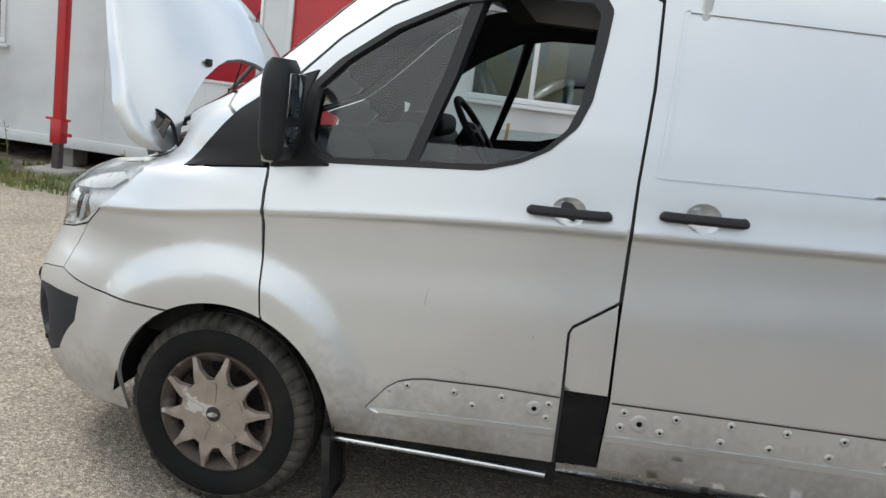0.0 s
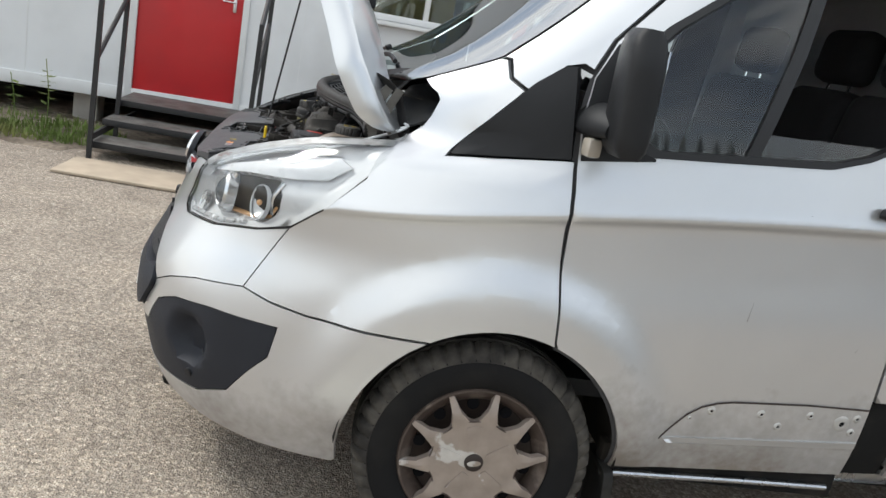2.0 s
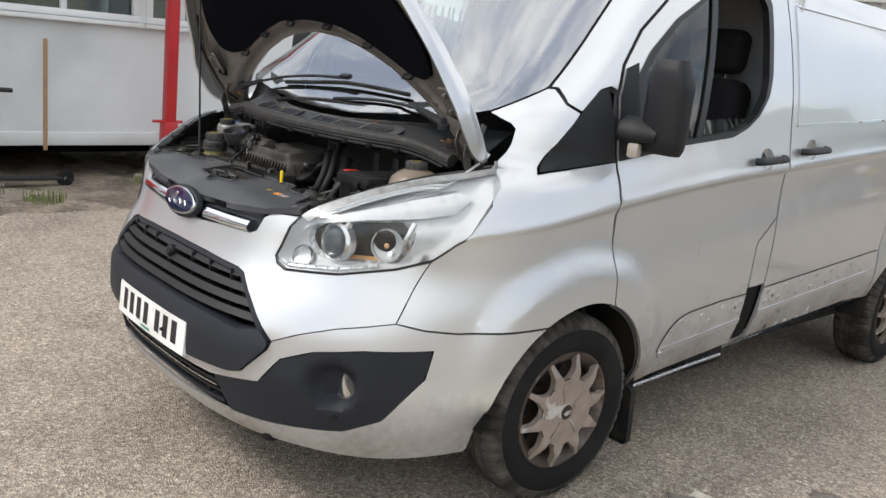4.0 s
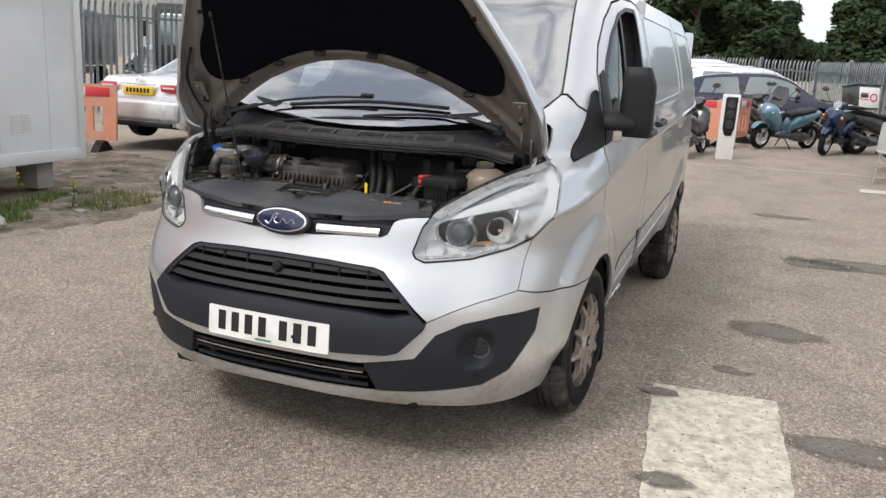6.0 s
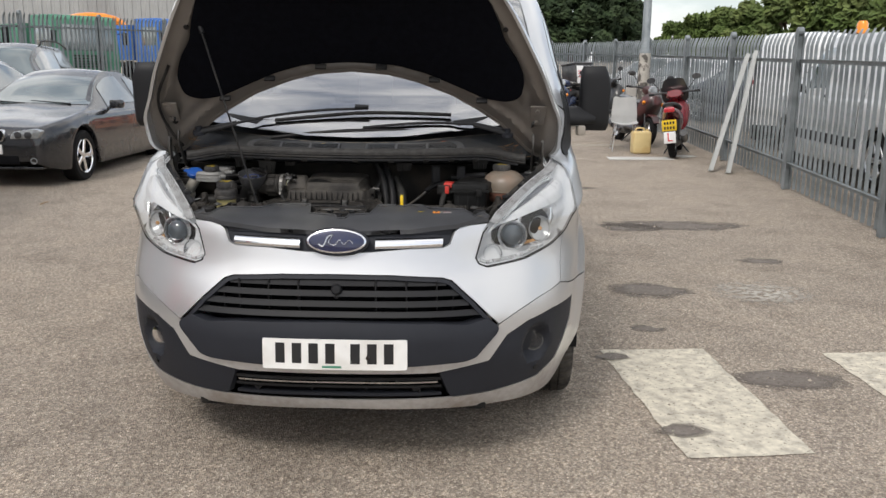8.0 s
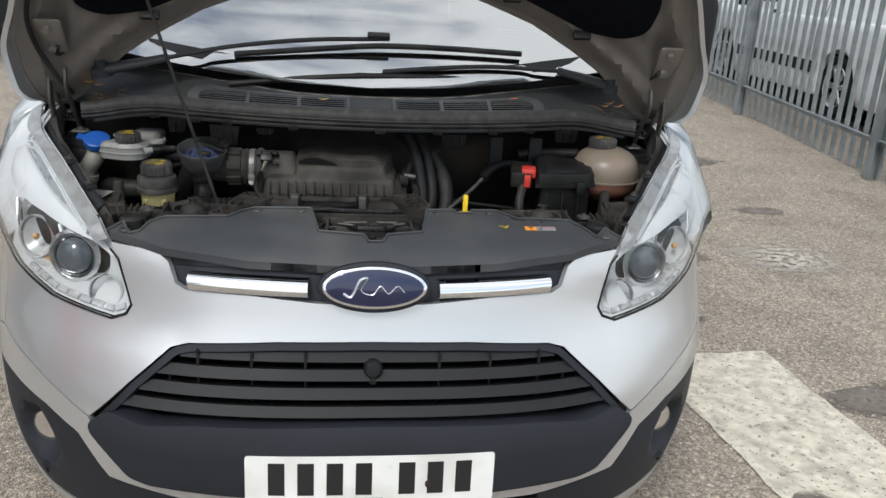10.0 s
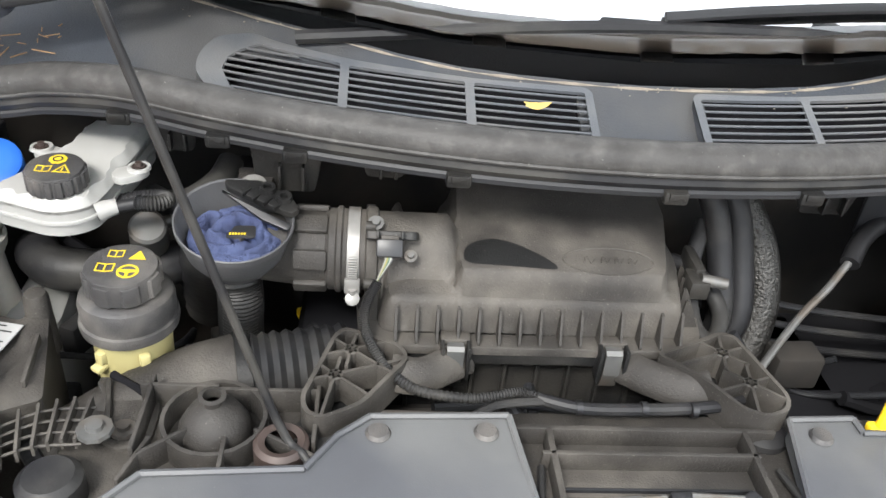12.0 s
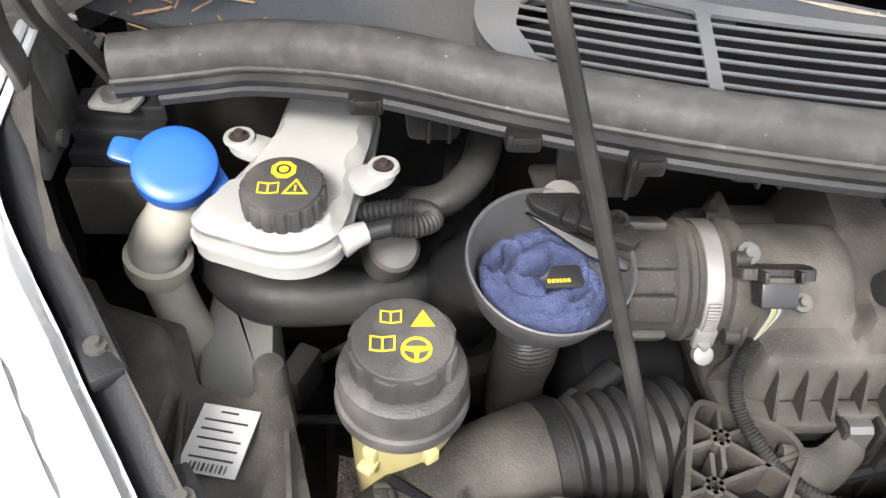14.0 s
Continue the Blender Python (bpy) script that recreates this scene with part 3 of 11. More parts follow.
def trace(pts, closed=True):
    out = []
    for a, b in zip(pts, pts[1:] + pts[:1] if closed else pts[1:]):
        if a[0] == b[0]:
            n = max(1, int(math.hypot(b[1] - a[1], b[2] - a[2]) / 0.025))
            out += [dom((a[0], a[1] + (b[1] - a[1]) * i / n, a[2] + (b[2] - a[2]) * i / n)) for i in range(n)]
        else:
            out.append(dom(a))
    return out if closed else out + [dom(pts[-1])]


def shrink(poly, d):
    """The polygon drawn in by d all round."""
    area = sum(a[0] * b[1] - b[0] * a[1] for a, b in zip(poly, poly[1:] + poly[:1]))
    s = 1 if area > 0 else -1
    out, n = [], len(poly)
    for i in range(n):
        a, b, c = (Vector(poly[k % n]) for k in (i - 1, i, i + 1))
        d1, d2 = (b - a), (c - b)
        if d1.length < 1e-7 or d2.length < 1e-7:
            continue
        n1, n2 = Vector((-d1.y, d1.x)).normalized() * s, Vector((-d2.y, d2.x)).normalized() * s
        m = n1 + n2
        m = m / max(0.35, m.dot(n1)) if m.length > 1e-4 else n1
        out.append(tuple(b + m * d))
    return out


def skin_part(name, pts, material, parent, holes=(), off=0.0, thick=0.012, step=0.04, side=1, gap=0.0018, r=0.0, label="", both=False, lines=()):
    """A panel of the body cut along the outline; both: it runs across the nose, mirrored about the middle."""
    poly = trace(pts, not both)
    if both:
        poly = poly + [(-w, z) for w, z in poly[::-1]]
    if r:
        poly = rounded(poly, r)
    if gap:
        poly = shrink(poly, gap)
    hs = [h if isinstance(h[0][0], float) else trace(h) for h in holes]
    bm = B()
    sheet(bm, [(w * side, z) for w, z in poly], lambda u, v, d: skin(u, v, off + d), [[(w * side, z) for w, z in h] for h in hs], step, thick, [[(w * side, z) for w, z in ln] for ln in lines])
    bmesh.ops.recalc_face_normals(bm, faces=bm.faces)
    return part(name, bm, material, parent, label, angle=40)


def arc(cy, cz, r, a0, a1, n=14):
    """Points of a wheel arch, by degrees from the rear, upward."""
    return [("s", cy + r * math.cos(radians(a0 + (a1 - a0) * i / n)), cz + r * math.sin(radians(a0 + (a1 - a0) * i / n))) for i in range(n + 1)]


def full(pts):
    """Right half of an outline across the nose, closed by its mirror image, in the skin's coordinates."""
    h = trace(pts, False)
    return h + [(-w, z) for w, z in h[::-1]]


ARCH = (.02, .335, .392)
GRILLE = [("f", .001, .787), ("f", .20, .785), ("f", .38, .775), ("f", .415, .765), ("f", .50, .69), ("f", .585, .600), ("f", .58, .575), ("f", .50, .487), ("f", .46, .474), ("f", .20, .460), ("f", .001, .458)]
INTAKE = [("f", .001, .432), ("f", .36, .434), ("f", .555, .468), ("f", .62, .558), ("f", .70, .597), ("f", .80, .617), ("s", -.57, .622), ("s", -.585, .53), ("f", .825, .390), ("f", .75, .345), ("f", .56, .328), ("f", .40, .322), ("f", .001, .318)]
FOG = [("f", .37, .436), ("f", .555, .468), ("f", .62, .558), ("f", .70, .597), ("f", .80, .617), ("s", -.57, .622), ("s", -.585, .53), ("f", .825, .390), ("f", .75, .345), ("f", .56, .328), ("f", .415, .322)]
LAMP = [("f", .499, .838), ("f", .512, .816), ("f", .545, .802), ("f", .69, .817), ("f", .80, .850), ("s", -.575, .884), ("s", -.50, .955), ("s", -.41, 1.050), ("s", -.315, 1.167), ("f", .838, 1.160), ("f", .800, 1.139), ("f", .760, 1.118), ("f", .710, 1.091), ("f", .664, 1.063), ("f", .620, 1.032), ("f", .575, .998), ("f", .55, .967), ("f", .525, .93)]


def crease_lines(y0, y1):
    """Lines along the pressed crease of the flank, and round the wheel arches, in the skin's coordinates."""
    out = []
    for dz in (-.045, -.032, -.024, -.016, -.008, -.003, .004, .016):
        n = int((y1 - y0) / .025)
        ys = [y0 + (y1 - y0) * i / n for i in range(n + 1)]
        out.append([(girth_y(y, knots(y, CREASE) + dz), knots(y, CREASE) + dz) for y in ys])
    for r in (.47, .50, .53, .56):
        out.append([(girth_y(r * math.cos(a), .36 + r * math.sin(a)), .36 + r * math.sin(a)) for a in (math.pi * k / 44 for k in range(2, 43))])
    return out


FLANK_LINES = crease_lines(-.55, 2.5)
HANDLES = ((1.067, 1.207), (1.45, 1.249))


def handle_cup(y0, zc):
    """Outline of the scooped recess behind a door handle."""
    return [(girth_y(y0 + .052 * math.cos(a), zc + .002 + .043 * math.sin(a)), zc + .002 + .043 * math.sin(a)) for a in (2 * math.pi * k / 28 for k in range(28))]


def build_shell():
    # the nose: bumper and grille surround in one painted piece
    top = [("f", .001, .862), ("f", .12, .866), ("f", .25, .878), ("f", .385, .882), ("f", .406, .893), ("f", .421, .935), ("f", .448, .955), ("f", .545, .962)]
    seam = [("s", -.676, .70), ("f", .74, .672), ("f", .66, .640), ("f", .590, .603)]
    upper = top + [("f", .525, .93), ("f", .499, .838), ("f", .512, .816), ("f", .545, .802), ("f", .69, .817), ("f", .80, .850), ("s", -.580, .880)] + seam + [("f", .50, .69), ("f", .415, .765), ("f", .38, .775), ("f", .20, .785), ("f", .001, .787)]
    skin_part("nose_panel", upper, SILVER, van, both=True, step=.03)
    lower = [("f", .001, .458), ("f", .20, .460), ("f", .46, .474), ("f", .50, .487), ("f", .58, .575)] + seam[::-1] + [("s", -.60, .6808), ("s", -.50, .6695), ("s", -.25, .6675)]
    lower += arc(*ARCH, 122, 193, 9) + [("s", -.37, .235), ("f", .80, .235), ("f", .60, .262), ("f", .30, .272), ("f", .001, .275)]
    skin_part("front_bumper", lower, SILVER_BUMPER, van, holes=[full(INTAKE)], both=True, step=.03, label="silver front bumper, scuffed at its edges")
    for side in (1, -1):
        wing = [("s", -.676, .70), ("s", -.580, .880), ("s", -.41, 1.050), ("f", .806, 1.171), ("f", .812, 1.225), ("f", .808, 1.270), ("f", .794, 1.285), ("f", .741, 1.306), ("f", .724, 1.311), ("f", .75, 1.335), ("f", .771, 1.36), ("f", .788, 1.388), ("f", .797, 1.403), ("f", .815, 1.404), ("s", -.088, 1.360),
                ("s", -.050, 1.338), ("s", -.218, 1.143), ("s", .075, 1.187), ("s", .102, 1.190), ("s", .111, 1.038), ("s", .120, .93), ("s", .143, .724)]
        wing += arc(*ARCH, 71, 121, 10) + [("s", -.50, .672), ("s", -.60, .683)]
        # black strip added behind the bumper seam to draw the seam's shade
        skin_part("bumper_bracket", [("s", -.70, .722), ("s", -.60, .700), ("s", -.50, .689), ("s", -.215, .687), ("s", -.240, .653), ("s", -.50, .655), ("s", -.60, .664), ("s", -.70, .685)], SEAL_BLACK, van, side=side, off=-.016, thick=.004, label="black strip painting the shade in the bumper seam")
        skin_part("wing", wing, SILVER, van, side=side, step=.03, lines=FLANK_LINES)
        front = [("s", .105, 1.190), ("s", .095, 1.30), ("s", .11, 1.40), ("s", .16, 1.50), ("s", .27, 1.625), ("s", .42, 1.745), ("s", .60, 1.835), ("s", .80, 1.872), ("s", 1.05, 1.882), ("s", 1.18, 1.874), ("s", 1.235, 1.85)]
        door = [("s", .146, .722), ("s", .123, .93), ("s", .114, 1.038)] + front + [("s", 1.250, 1.60), ("s", 1.250, 1.315), ("s", 1.256, 1.146), ("s", 1.262, .965), ("s", 1.135, .865), ("s", 1.125, .84), ("s", 1.137, .642), ("s", 1.145, .395), ("s", .425, .345)] + arc(*ARCH, 0, 70, 10)
        WINDOW = [("s", .215, 1.31), ("s", .235, 1.275), ("s", .30, 1.246), ("s", .563, 1.274), ("s", .80, 1.300), ("s", .90, 1.335), ("s", .97, 1.378), ("s", 1.035, 1.45), ("s", 1.062, 1.53), ("s", 1.075, 1.70), ("s", 1.078, 1.80), ("s", 1.05, 1.835), ("s", .82, 1.825), ("s", .64, 1.785), ("s", .45, 1.68), ("s", .30, 1.56), ("s", .215, 1.46)]
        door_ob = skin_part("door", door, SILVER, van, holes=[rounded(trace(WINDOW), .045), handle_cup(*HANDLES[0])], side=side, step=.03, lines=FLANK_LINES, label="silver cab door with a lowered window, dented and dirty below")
        glass_line = rounded(trace(WINDOW), .045)
        surround = shrink(glass_line, -.012)
        bm = B()
        sheet(bm, [(w * side, z) for w, z in surround], lambda u, v, d: skin(u, v, .004 + d), [[(w * side, z) for w, z in shrink(glass_line, .010)]], .035, .03)
        part("window_seal", bm, SEAL_BLACK, door_ob, "black rubber window seal")
        # fixed quarter glass, divider bar and the dropped pane
        skin_part("quarter_glass", [("s", .215, 1.31), ("s", .235, 1.275), ("s", .30, 1.246), ("s", .552, 1.272), ("s", .635, 1.56), ("s", .68, 1.79), ("s", .45, 1.68), ("s", .30, 1.56), ("s", .215, 1.46)], PANE, door_ob, side=side, off=-.012, thick=0, gap=0)
        skin_part("divider_bar", [("s", .545, 1.268), ("s", .582, 1.272), ("s", .660, 1.56), ("s", .705, 1.80), ("s", .665, 1.79), ("s", .622, 1.56)], SEAL_BLACK, door_ob, side=side, off=-.004, thick=.03, gap=0)
        skin_part("window_pane", [("s", .575, 1.27), ("s", .80, 1.300), ("s", .93, 1.345), ("s", .935, 1.365), ("s", .60, 1.345)], PANE, door_ob, side=side, off=-.016, thick=0, gap=0)
        # mirror sail trim, before and behind the door gap
        skin_part("mirror_trim", [("s", -.212, 1.148), ("s", -.03, 1.360), ("s", .04, 1.415), ("s", .075, 1.425), ("s", .082, 1.30), ("s", .095, 1.193)], BLACK_TRIM, van, side=side, off=.006, thick=.02, r=.012)
        skin_part("mirror_base", [("s", .112, 1.193), ("s", .10, 1.30), ("s", .115, 1.40), ("s", .165, 1.495), ("s", .225, 1.52), ("s", .205, 1.44), ("s", .205, 1.31), ("s", .23, 1.265), ("s", .31, 1.235), ("s", .31, 1.226)], BLACK_TRIM, door_ob, side=side, off=.007, thick=.02)
        # dark cab lining behind door and pillar
        skin_part("door_lining", door, LINING, door_ob, holes=[shrink(glass_line, .003)], side=side, off=-.018, thick=0, gap=-.008, step=.05)
        # A pillar
        pillar = [("f", .80, 1.408), ("f", .817, 1.409), ("s", -.084, 1.364), ("s", -.046, 1.342), ("s", .045, 1.418), ("s", .085, 1.43)] + [("s", .11, 1.42), ("s", .155, 1.505), ("s", .265, 1.63), ("s", .415, 1.75), ("s", .595, 1.842), ("s", .80, 1.880), ("s", 1.06, 1.890), ("s", 1.06, 1.93), ("f", .70, 1.93), ("f", .705, 1.88), ("f", .735, 1.74), ("f", .765, 1.58), ("f", .80, 1.41)]
        skin_part("pillar", pillar, SILVER_CLEAN, van, side=side, step=.03)
        skin_part("pillar_lining", pillar, LINING, van, side=side, off=-.020, thick=0, step=.05, gap=-.012)
        # flank behind the door
        flank = [("s", 1.254, 1.60), ("s", 1.238, 1.855), ("s", 1.18, 1.882), ("s", 1.06, 1.890), ("s", 1.06, 1.93), ("s", 2.52, 1.935), ("s", 2.52, .455), ("s", 1.285, .405), ("s", 1.285, .65), ("s", 1.266, .965), ("s", 1.260, 1.146), ("s", 1.254, 1.315)]
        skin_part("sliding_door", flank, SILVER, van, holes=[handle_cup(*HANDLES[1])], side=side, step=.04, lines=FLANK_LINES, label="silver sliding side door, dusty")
        rear = [("s", 2.525, 1.935), ("s", 3.90, 1.935), ("s", 3.96, 1.80), ("s", 3.97, .90), ("s", 3.95, .47), ("s", AXLE + .40, .46)] + arc(AXLE, .36, .40, 14, 166, 18) + [("s", 2.525, .455)]
        skin_part("rear_quarter", rear, SILVER, van, side=side, step=.05)
        skin_part("filler_flap", [("s", 1.262, .955), ("s", 1.136, .858), ("s", 1.130, .84), ("s", 1.142, .655), ("s", 1.278, .662)], SILVER, van, side=side, step=.03, label="scratched silver filler flap")
        sill = [("s", .425, .335), ("s", 1.145, .385), ("s", 1.285, .397), ("s", 2.53, .450), ("s", 2.53, .43), ("s", .43, .31)]
        skin_part("sill", sill, BRUSHED, van, side=side, off=-.03, thick=.03)
        skin_part("bare_pillar", [("s", 1.14, .65), ("s", 1.284, .655), ("s", 1.284, .40), ("s", 1.147, .39)], UNDER, van, side=side, off=-.02, thick=.02, label="dark bare panel where a cladding piece is missing")
    # windscreen and its black border
    scr = [("f", .001, 1.232), ("f", .20, 1.238), ("f", .40, 1.258), ("f", .66, 1.292), ("f", .722, 1.314), ("f", .752, 1.340), ("f", .790, 1.395), ("f", .797, 1.41), ("f", .762, 1.58), ("f", .732, 1.74), ("f", .705, 1.875), ("f", .60, 1.898), ("f", .001, 1.91)]
    border = shrink(full(scr), .045)
    skin_part("windscreen", scr, SCREEN, van, both=True, off=.001, thick=0, gap=.004, step=.05)
    bm = B()
    sheet(bm, shrink(full(scr), .003), lambda u, v, d: skin(u, v, -.003 + d), [rounded(border, .05)], .05, .006)
    part("screen_border", bm, BLACK_TRIM, van)
    # roof
    bm = B()
    ny, nx = 36, 20
    grid = []
    for j in range(ny + 1):
        row = []
        for i in range(nx + 1):
            u = 2 * i / nx - 1
            y = .47 + (3.93 - .47) * j / ny
            half = skin_half(max(y, 1.0), 1.932) - .10 * (1 - smooth01(.35, 1.2, y))
            zz = 1.928 + .062 * (1 - abs(u) ** 2.4) * smooth01(.35, 1.1, y) - .012 * (1 - smooth01(.4, .9, y))
            row.append(bm.verts.new((half * u, y - .0 * abs(u), zz)))
        grid.append(row)
    for j in range(ny):
        for i in range(nx):
            bm.faces.new((grid[j][i], grid[j][i + 1], grid[j + 1][i + 1], grid[j + 1][i]))
    part("roof", bm, SILVER_CLEAN, van)
    bm = B()
    grid = [[bm.verts.new((.80 * (2 * i / 10 - 1), .62 + .74 * j / 8, 1.885 + .03 * (1 - (2 * i / 10 - 1) ** 2) - .02 * (j == 0))) for i in range(11)] for j in range(9)]
    for j in range(8):
        for i in range(10):
            bm.faces.new((grid[j][i], grid[j][i + 1], grid[j + 1][i + 1], grid[j + 1][i]))
    part("headlining", bm, LINING, van, "dark grey cab roof lining")
    # rear doors close the load space
    bm = B()
    box(bm, (0, 3.955, 1.18), (1.70, .05, 1.45), .02)
    part("rear_door", bm, SILVER_CLEAN, van)
    return door_ob


build_shell()

# ---- the van's face ----
def skin_normal(w, z):
    a, b = skin(w + .01, z) - skin(w - .01, z), skin(w, z + .01) - skin(w, z - .01)
    n = a.cross(b).normalized()
    return n if n.dot(skin(w, z) - Vector((0, 1.0, z))) > 0 else -n


def strip(name, x0, x1, z0, z1, material, parent, off=0.0, thick=.03, step=.03, label=""):
    bm = B()
    out = [(girth_x(x0, z0), z0), (girth_x(x1, z0), z0), (girth_x(x1, z1), z1), (girth_x(x0, z1), z1)]
    sheet(bm, out, lambda u, v, d: skin(u, v, off + d), (), step, thick)
    bmesh.ops.recalc_face_normals(bm, faces=bm.faces)
    return part(name, bm, material, parent, label)


def build_grille():
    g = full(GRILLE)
    # near-black sheet behind the slats, painted as the shade in there
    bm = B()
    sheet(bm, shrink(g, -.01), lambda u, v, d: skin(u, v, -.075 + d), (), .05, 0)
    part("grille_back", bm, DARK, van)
    # plastic surround with the plate's carrier
    low = [("f", .001, .628), ("f", .36, .622), ("f", .47, .612), ("f", .545, .628), ("f", .583, .600), ("f", .578, .577), ("f", .498, .490), ("f", .458, .478), ("f", .20, .464), ("f", .001, .462)]
    bm = B()
    sheet(bm, rounded(full(low), .012), lambda u, v, d: skin(u, v, .014 * smooth01(.63, .585, v) + d), (), .03, .05)
    bmesh.ops.recalc_face_normals(bm, faces=bm.faces)
    grille = part("grille", bm, GREY_TRIM, van, "dark grey plastic grille with slats")
    ring = rounded(shrink(g, .002), .02)
    bm = B()
    sheet(bm, ring, lambda u, v, d: skin(u, v, -.006 + d), [rounded(shrink(g, .016), .02)], .03, .045)
    part("grille_rim", bm, GREY_TRIM, grille)
    for z in (.757, .722, .687, .652):
        lim = .415 + (.765 - z) * 1.05 - .012
        lim = min(lim, .40) if z > .75 else lim
        bm = B()
        out = [(girth_x(-lim, z - .009), z - .009), (girth_x(lim, z - .009), z - .009), (girth_x(lim - .012, z + .009), z + .009), (girth_x(-lim + .012, z + .009), z + .009)]
        sheet(bm, out, lambda u, v, d, zc=z: skin(u, v + .25 * d, -.012 - .5 * (v - zc) + d), (), .05, .045)
        part("slat", bm, BLACK_TRIM, grille)
    for x in (-.42, -.36, -.25, -.14, .14, .25, .36, .42):
        bm = B()
        p = skin(girth_x(x, .70), .70)
        box(bm, (x, p.y + .045, .70), (.005, .03, .13 if abs(x) < .4 else .09))
        part("rib", bm, BLACK_TRIM, grille)
    bm = B()
    lathe(bm, [(0, .012), (.014, .011), (.018, .006), (.02, 0), (.02, -.03)], along((0, -1, .15), (0, -.982, .737)), 20)
    box(bm, (0, -.975, .718), (.014, .03, .03), .004)
    part("tow_cover", bm, BLACK_TRIM, grille)
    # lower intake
    # another near-black sheet, for the shade inside the intake
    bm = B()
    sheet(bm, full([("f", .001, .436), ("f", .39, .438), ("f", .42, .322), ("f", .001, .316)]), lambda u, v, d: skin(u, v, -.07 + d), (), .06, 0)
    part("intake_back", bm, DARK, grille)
    for z, m, w in ((.405, BLACK_TRIM, .012), (.372, BLACK_TRIM, .010), (.338, GREY_TRIM, .012)):
        strip("slat", -.385, .385, z - w / 2, z + w / 2, m, grille, off=-.012, thick=.04, step=.06)
    strip("intake_trim", -.37, .37, .389, .395, BRUSHED, grille, off=-.006, thick=.02, step=.06)
    for x in (-.3, -.1, .1, .3):
        bm = B()
        box(bm, (x, -.955, .378), (.006, .03, .10))
        part("rib", bm, BLACK_TRIM, grille)
    for x in (-.30, .285):
        bm = B()
        rod(bm, (x, -.97, .365), (x, -.94, .365), .016)
        part("sensor", bm, BLACK_TRIM, grille)
    # number plate
    plate = thing("number_plate", "white front number plate with dark characters shown as bars", "number plate")
    def bent(u, v, d):
        p = skin(girth_x(u, .5145), .5145)
        return Vector((u, p.y - .013 + .06 * v, .5145 + v)) + Vector((0, -d, .06 * d))
    def board(poly, lift, thick):
        bm = B()
        sheet(bm, poly, lambda u, v, d: bent(u, v, lift + d), (), .05, thick)
        bmesh.ops.recalc_face_normals(bm, faces=bm.faces)
        return bm
    part("plate_board", board(rounded([(-.26, -.0555), (.26, -.0555), (.26, .0555), (-.26, .0555)], .008), .006, .012), PLATE, plate)
    for x in (-.196, -.136, -.076, -.016, .074, .134, .194):
        part("character_bar", board([(x - .017, -.033), (x + .017, -.033), (x + .017, .041), (x - .017, .041)], .0068, .0006), INK, plate)
    part("dealer_bar", board([(-.045, -.049), (.025, -.049), (.025, -.041), (-.045, -.041)], .0068, .0006), mat("green_ink", (.05, .22, .14), .5), plate)
    bm = B()
    rod(bm, (.118, -1.052, .506), (.118, -1.062, .506), .006, seg=10)
    part("screw", bm, RIM_BROWN, plate)


def build_badge_bar():
    bm = B()
    top = [("f", .001, .856), ("f", .12, .860), ("f", .25, .872), ("f", .385, .876), ("f", .414, .890), ("f", .428, .937), ("f", .400, .960), ("f", .36, .968), ("f", .001, .970)]
    sheet(bm, full(top), lambda u, v, d: skin(u, v, -.016 + d), (), .04, .03)
    bar = part("upper_grille", bm, GREY_TRIM, van, "dark grey strip behind the badge and chrome bars")
    for sd in (1, -1):
        bm = B()
        n_bar = 16
        rings = []
        for i in range(n_bar + 1):
            x = .135 + .240 * i / n_bar
            z = .894 + .006 * i / n_bar
            w0 = girth_x(x, z) * sd
            rings.append([bm.verts.new(skin(w0, z + dz, o)) for dz, o in ((-.0165, -.02), (-.0165, .006), (-.0130, .011), (-.005, .014), (.006, .014), (.0135, .011), (.0165, .005), (.0165, -.02))])
        for a, b in zip(rings, rings[1:]):
            for j in range(7):
                bm.faces.new((a[j], b[j], b[j + 1], a[j + 1]))
        bm.faces.new(rings[0])
        bm.faces.new(rings[-1][::-1])
        bmesh.ops.recalc_face_normals(bm, faces=bm.faces)
        part("chrome_bar", bm, CHROME, bar)
    badge = thing("badge", "blue oval badge in a chrome ring on the grille", "badge")
    m = along((0, -1, .26), (0, -.935, .903))
    bm = B()
    prism(bm, disc_pts(48, .117, .053), m, .018, .006)
    part("mount", bm, GREY_TRIM, badge)
    m2 = m @ Matrix.Translation((0, 0, .014))
    bm = B()
    prism(bm, disc_pts(56, .108, .0445), m2, .012, .004)
    part("ring", bm, CHROME, badge)
    bm = B()
    prism(bm, disc_pts(56, .1005, .0385), m2, .0135, .002)
    part("field", bm, BLUE_BADGE, badge)
    bm = B()
    hose(bm, [m2 @ Vector((p[0] * .92, p[1] * 1.1, p[2])) for p in ((-.070, -.010, .0138), (-.052, -.016, .0138), (-.034, .014, .0138), (-.016, .018, .0138), (-.030, -.004, .0138), (-.006, -.012, .0138), (.012, .004, .0138), (.030, -.010, .0138), (.050, .004, .0138), (.066, -.008, .0138))], .0032, 8, 6, flat=.5)
    part("emblem", bm, BRUSHED, badge, "silver flourish")


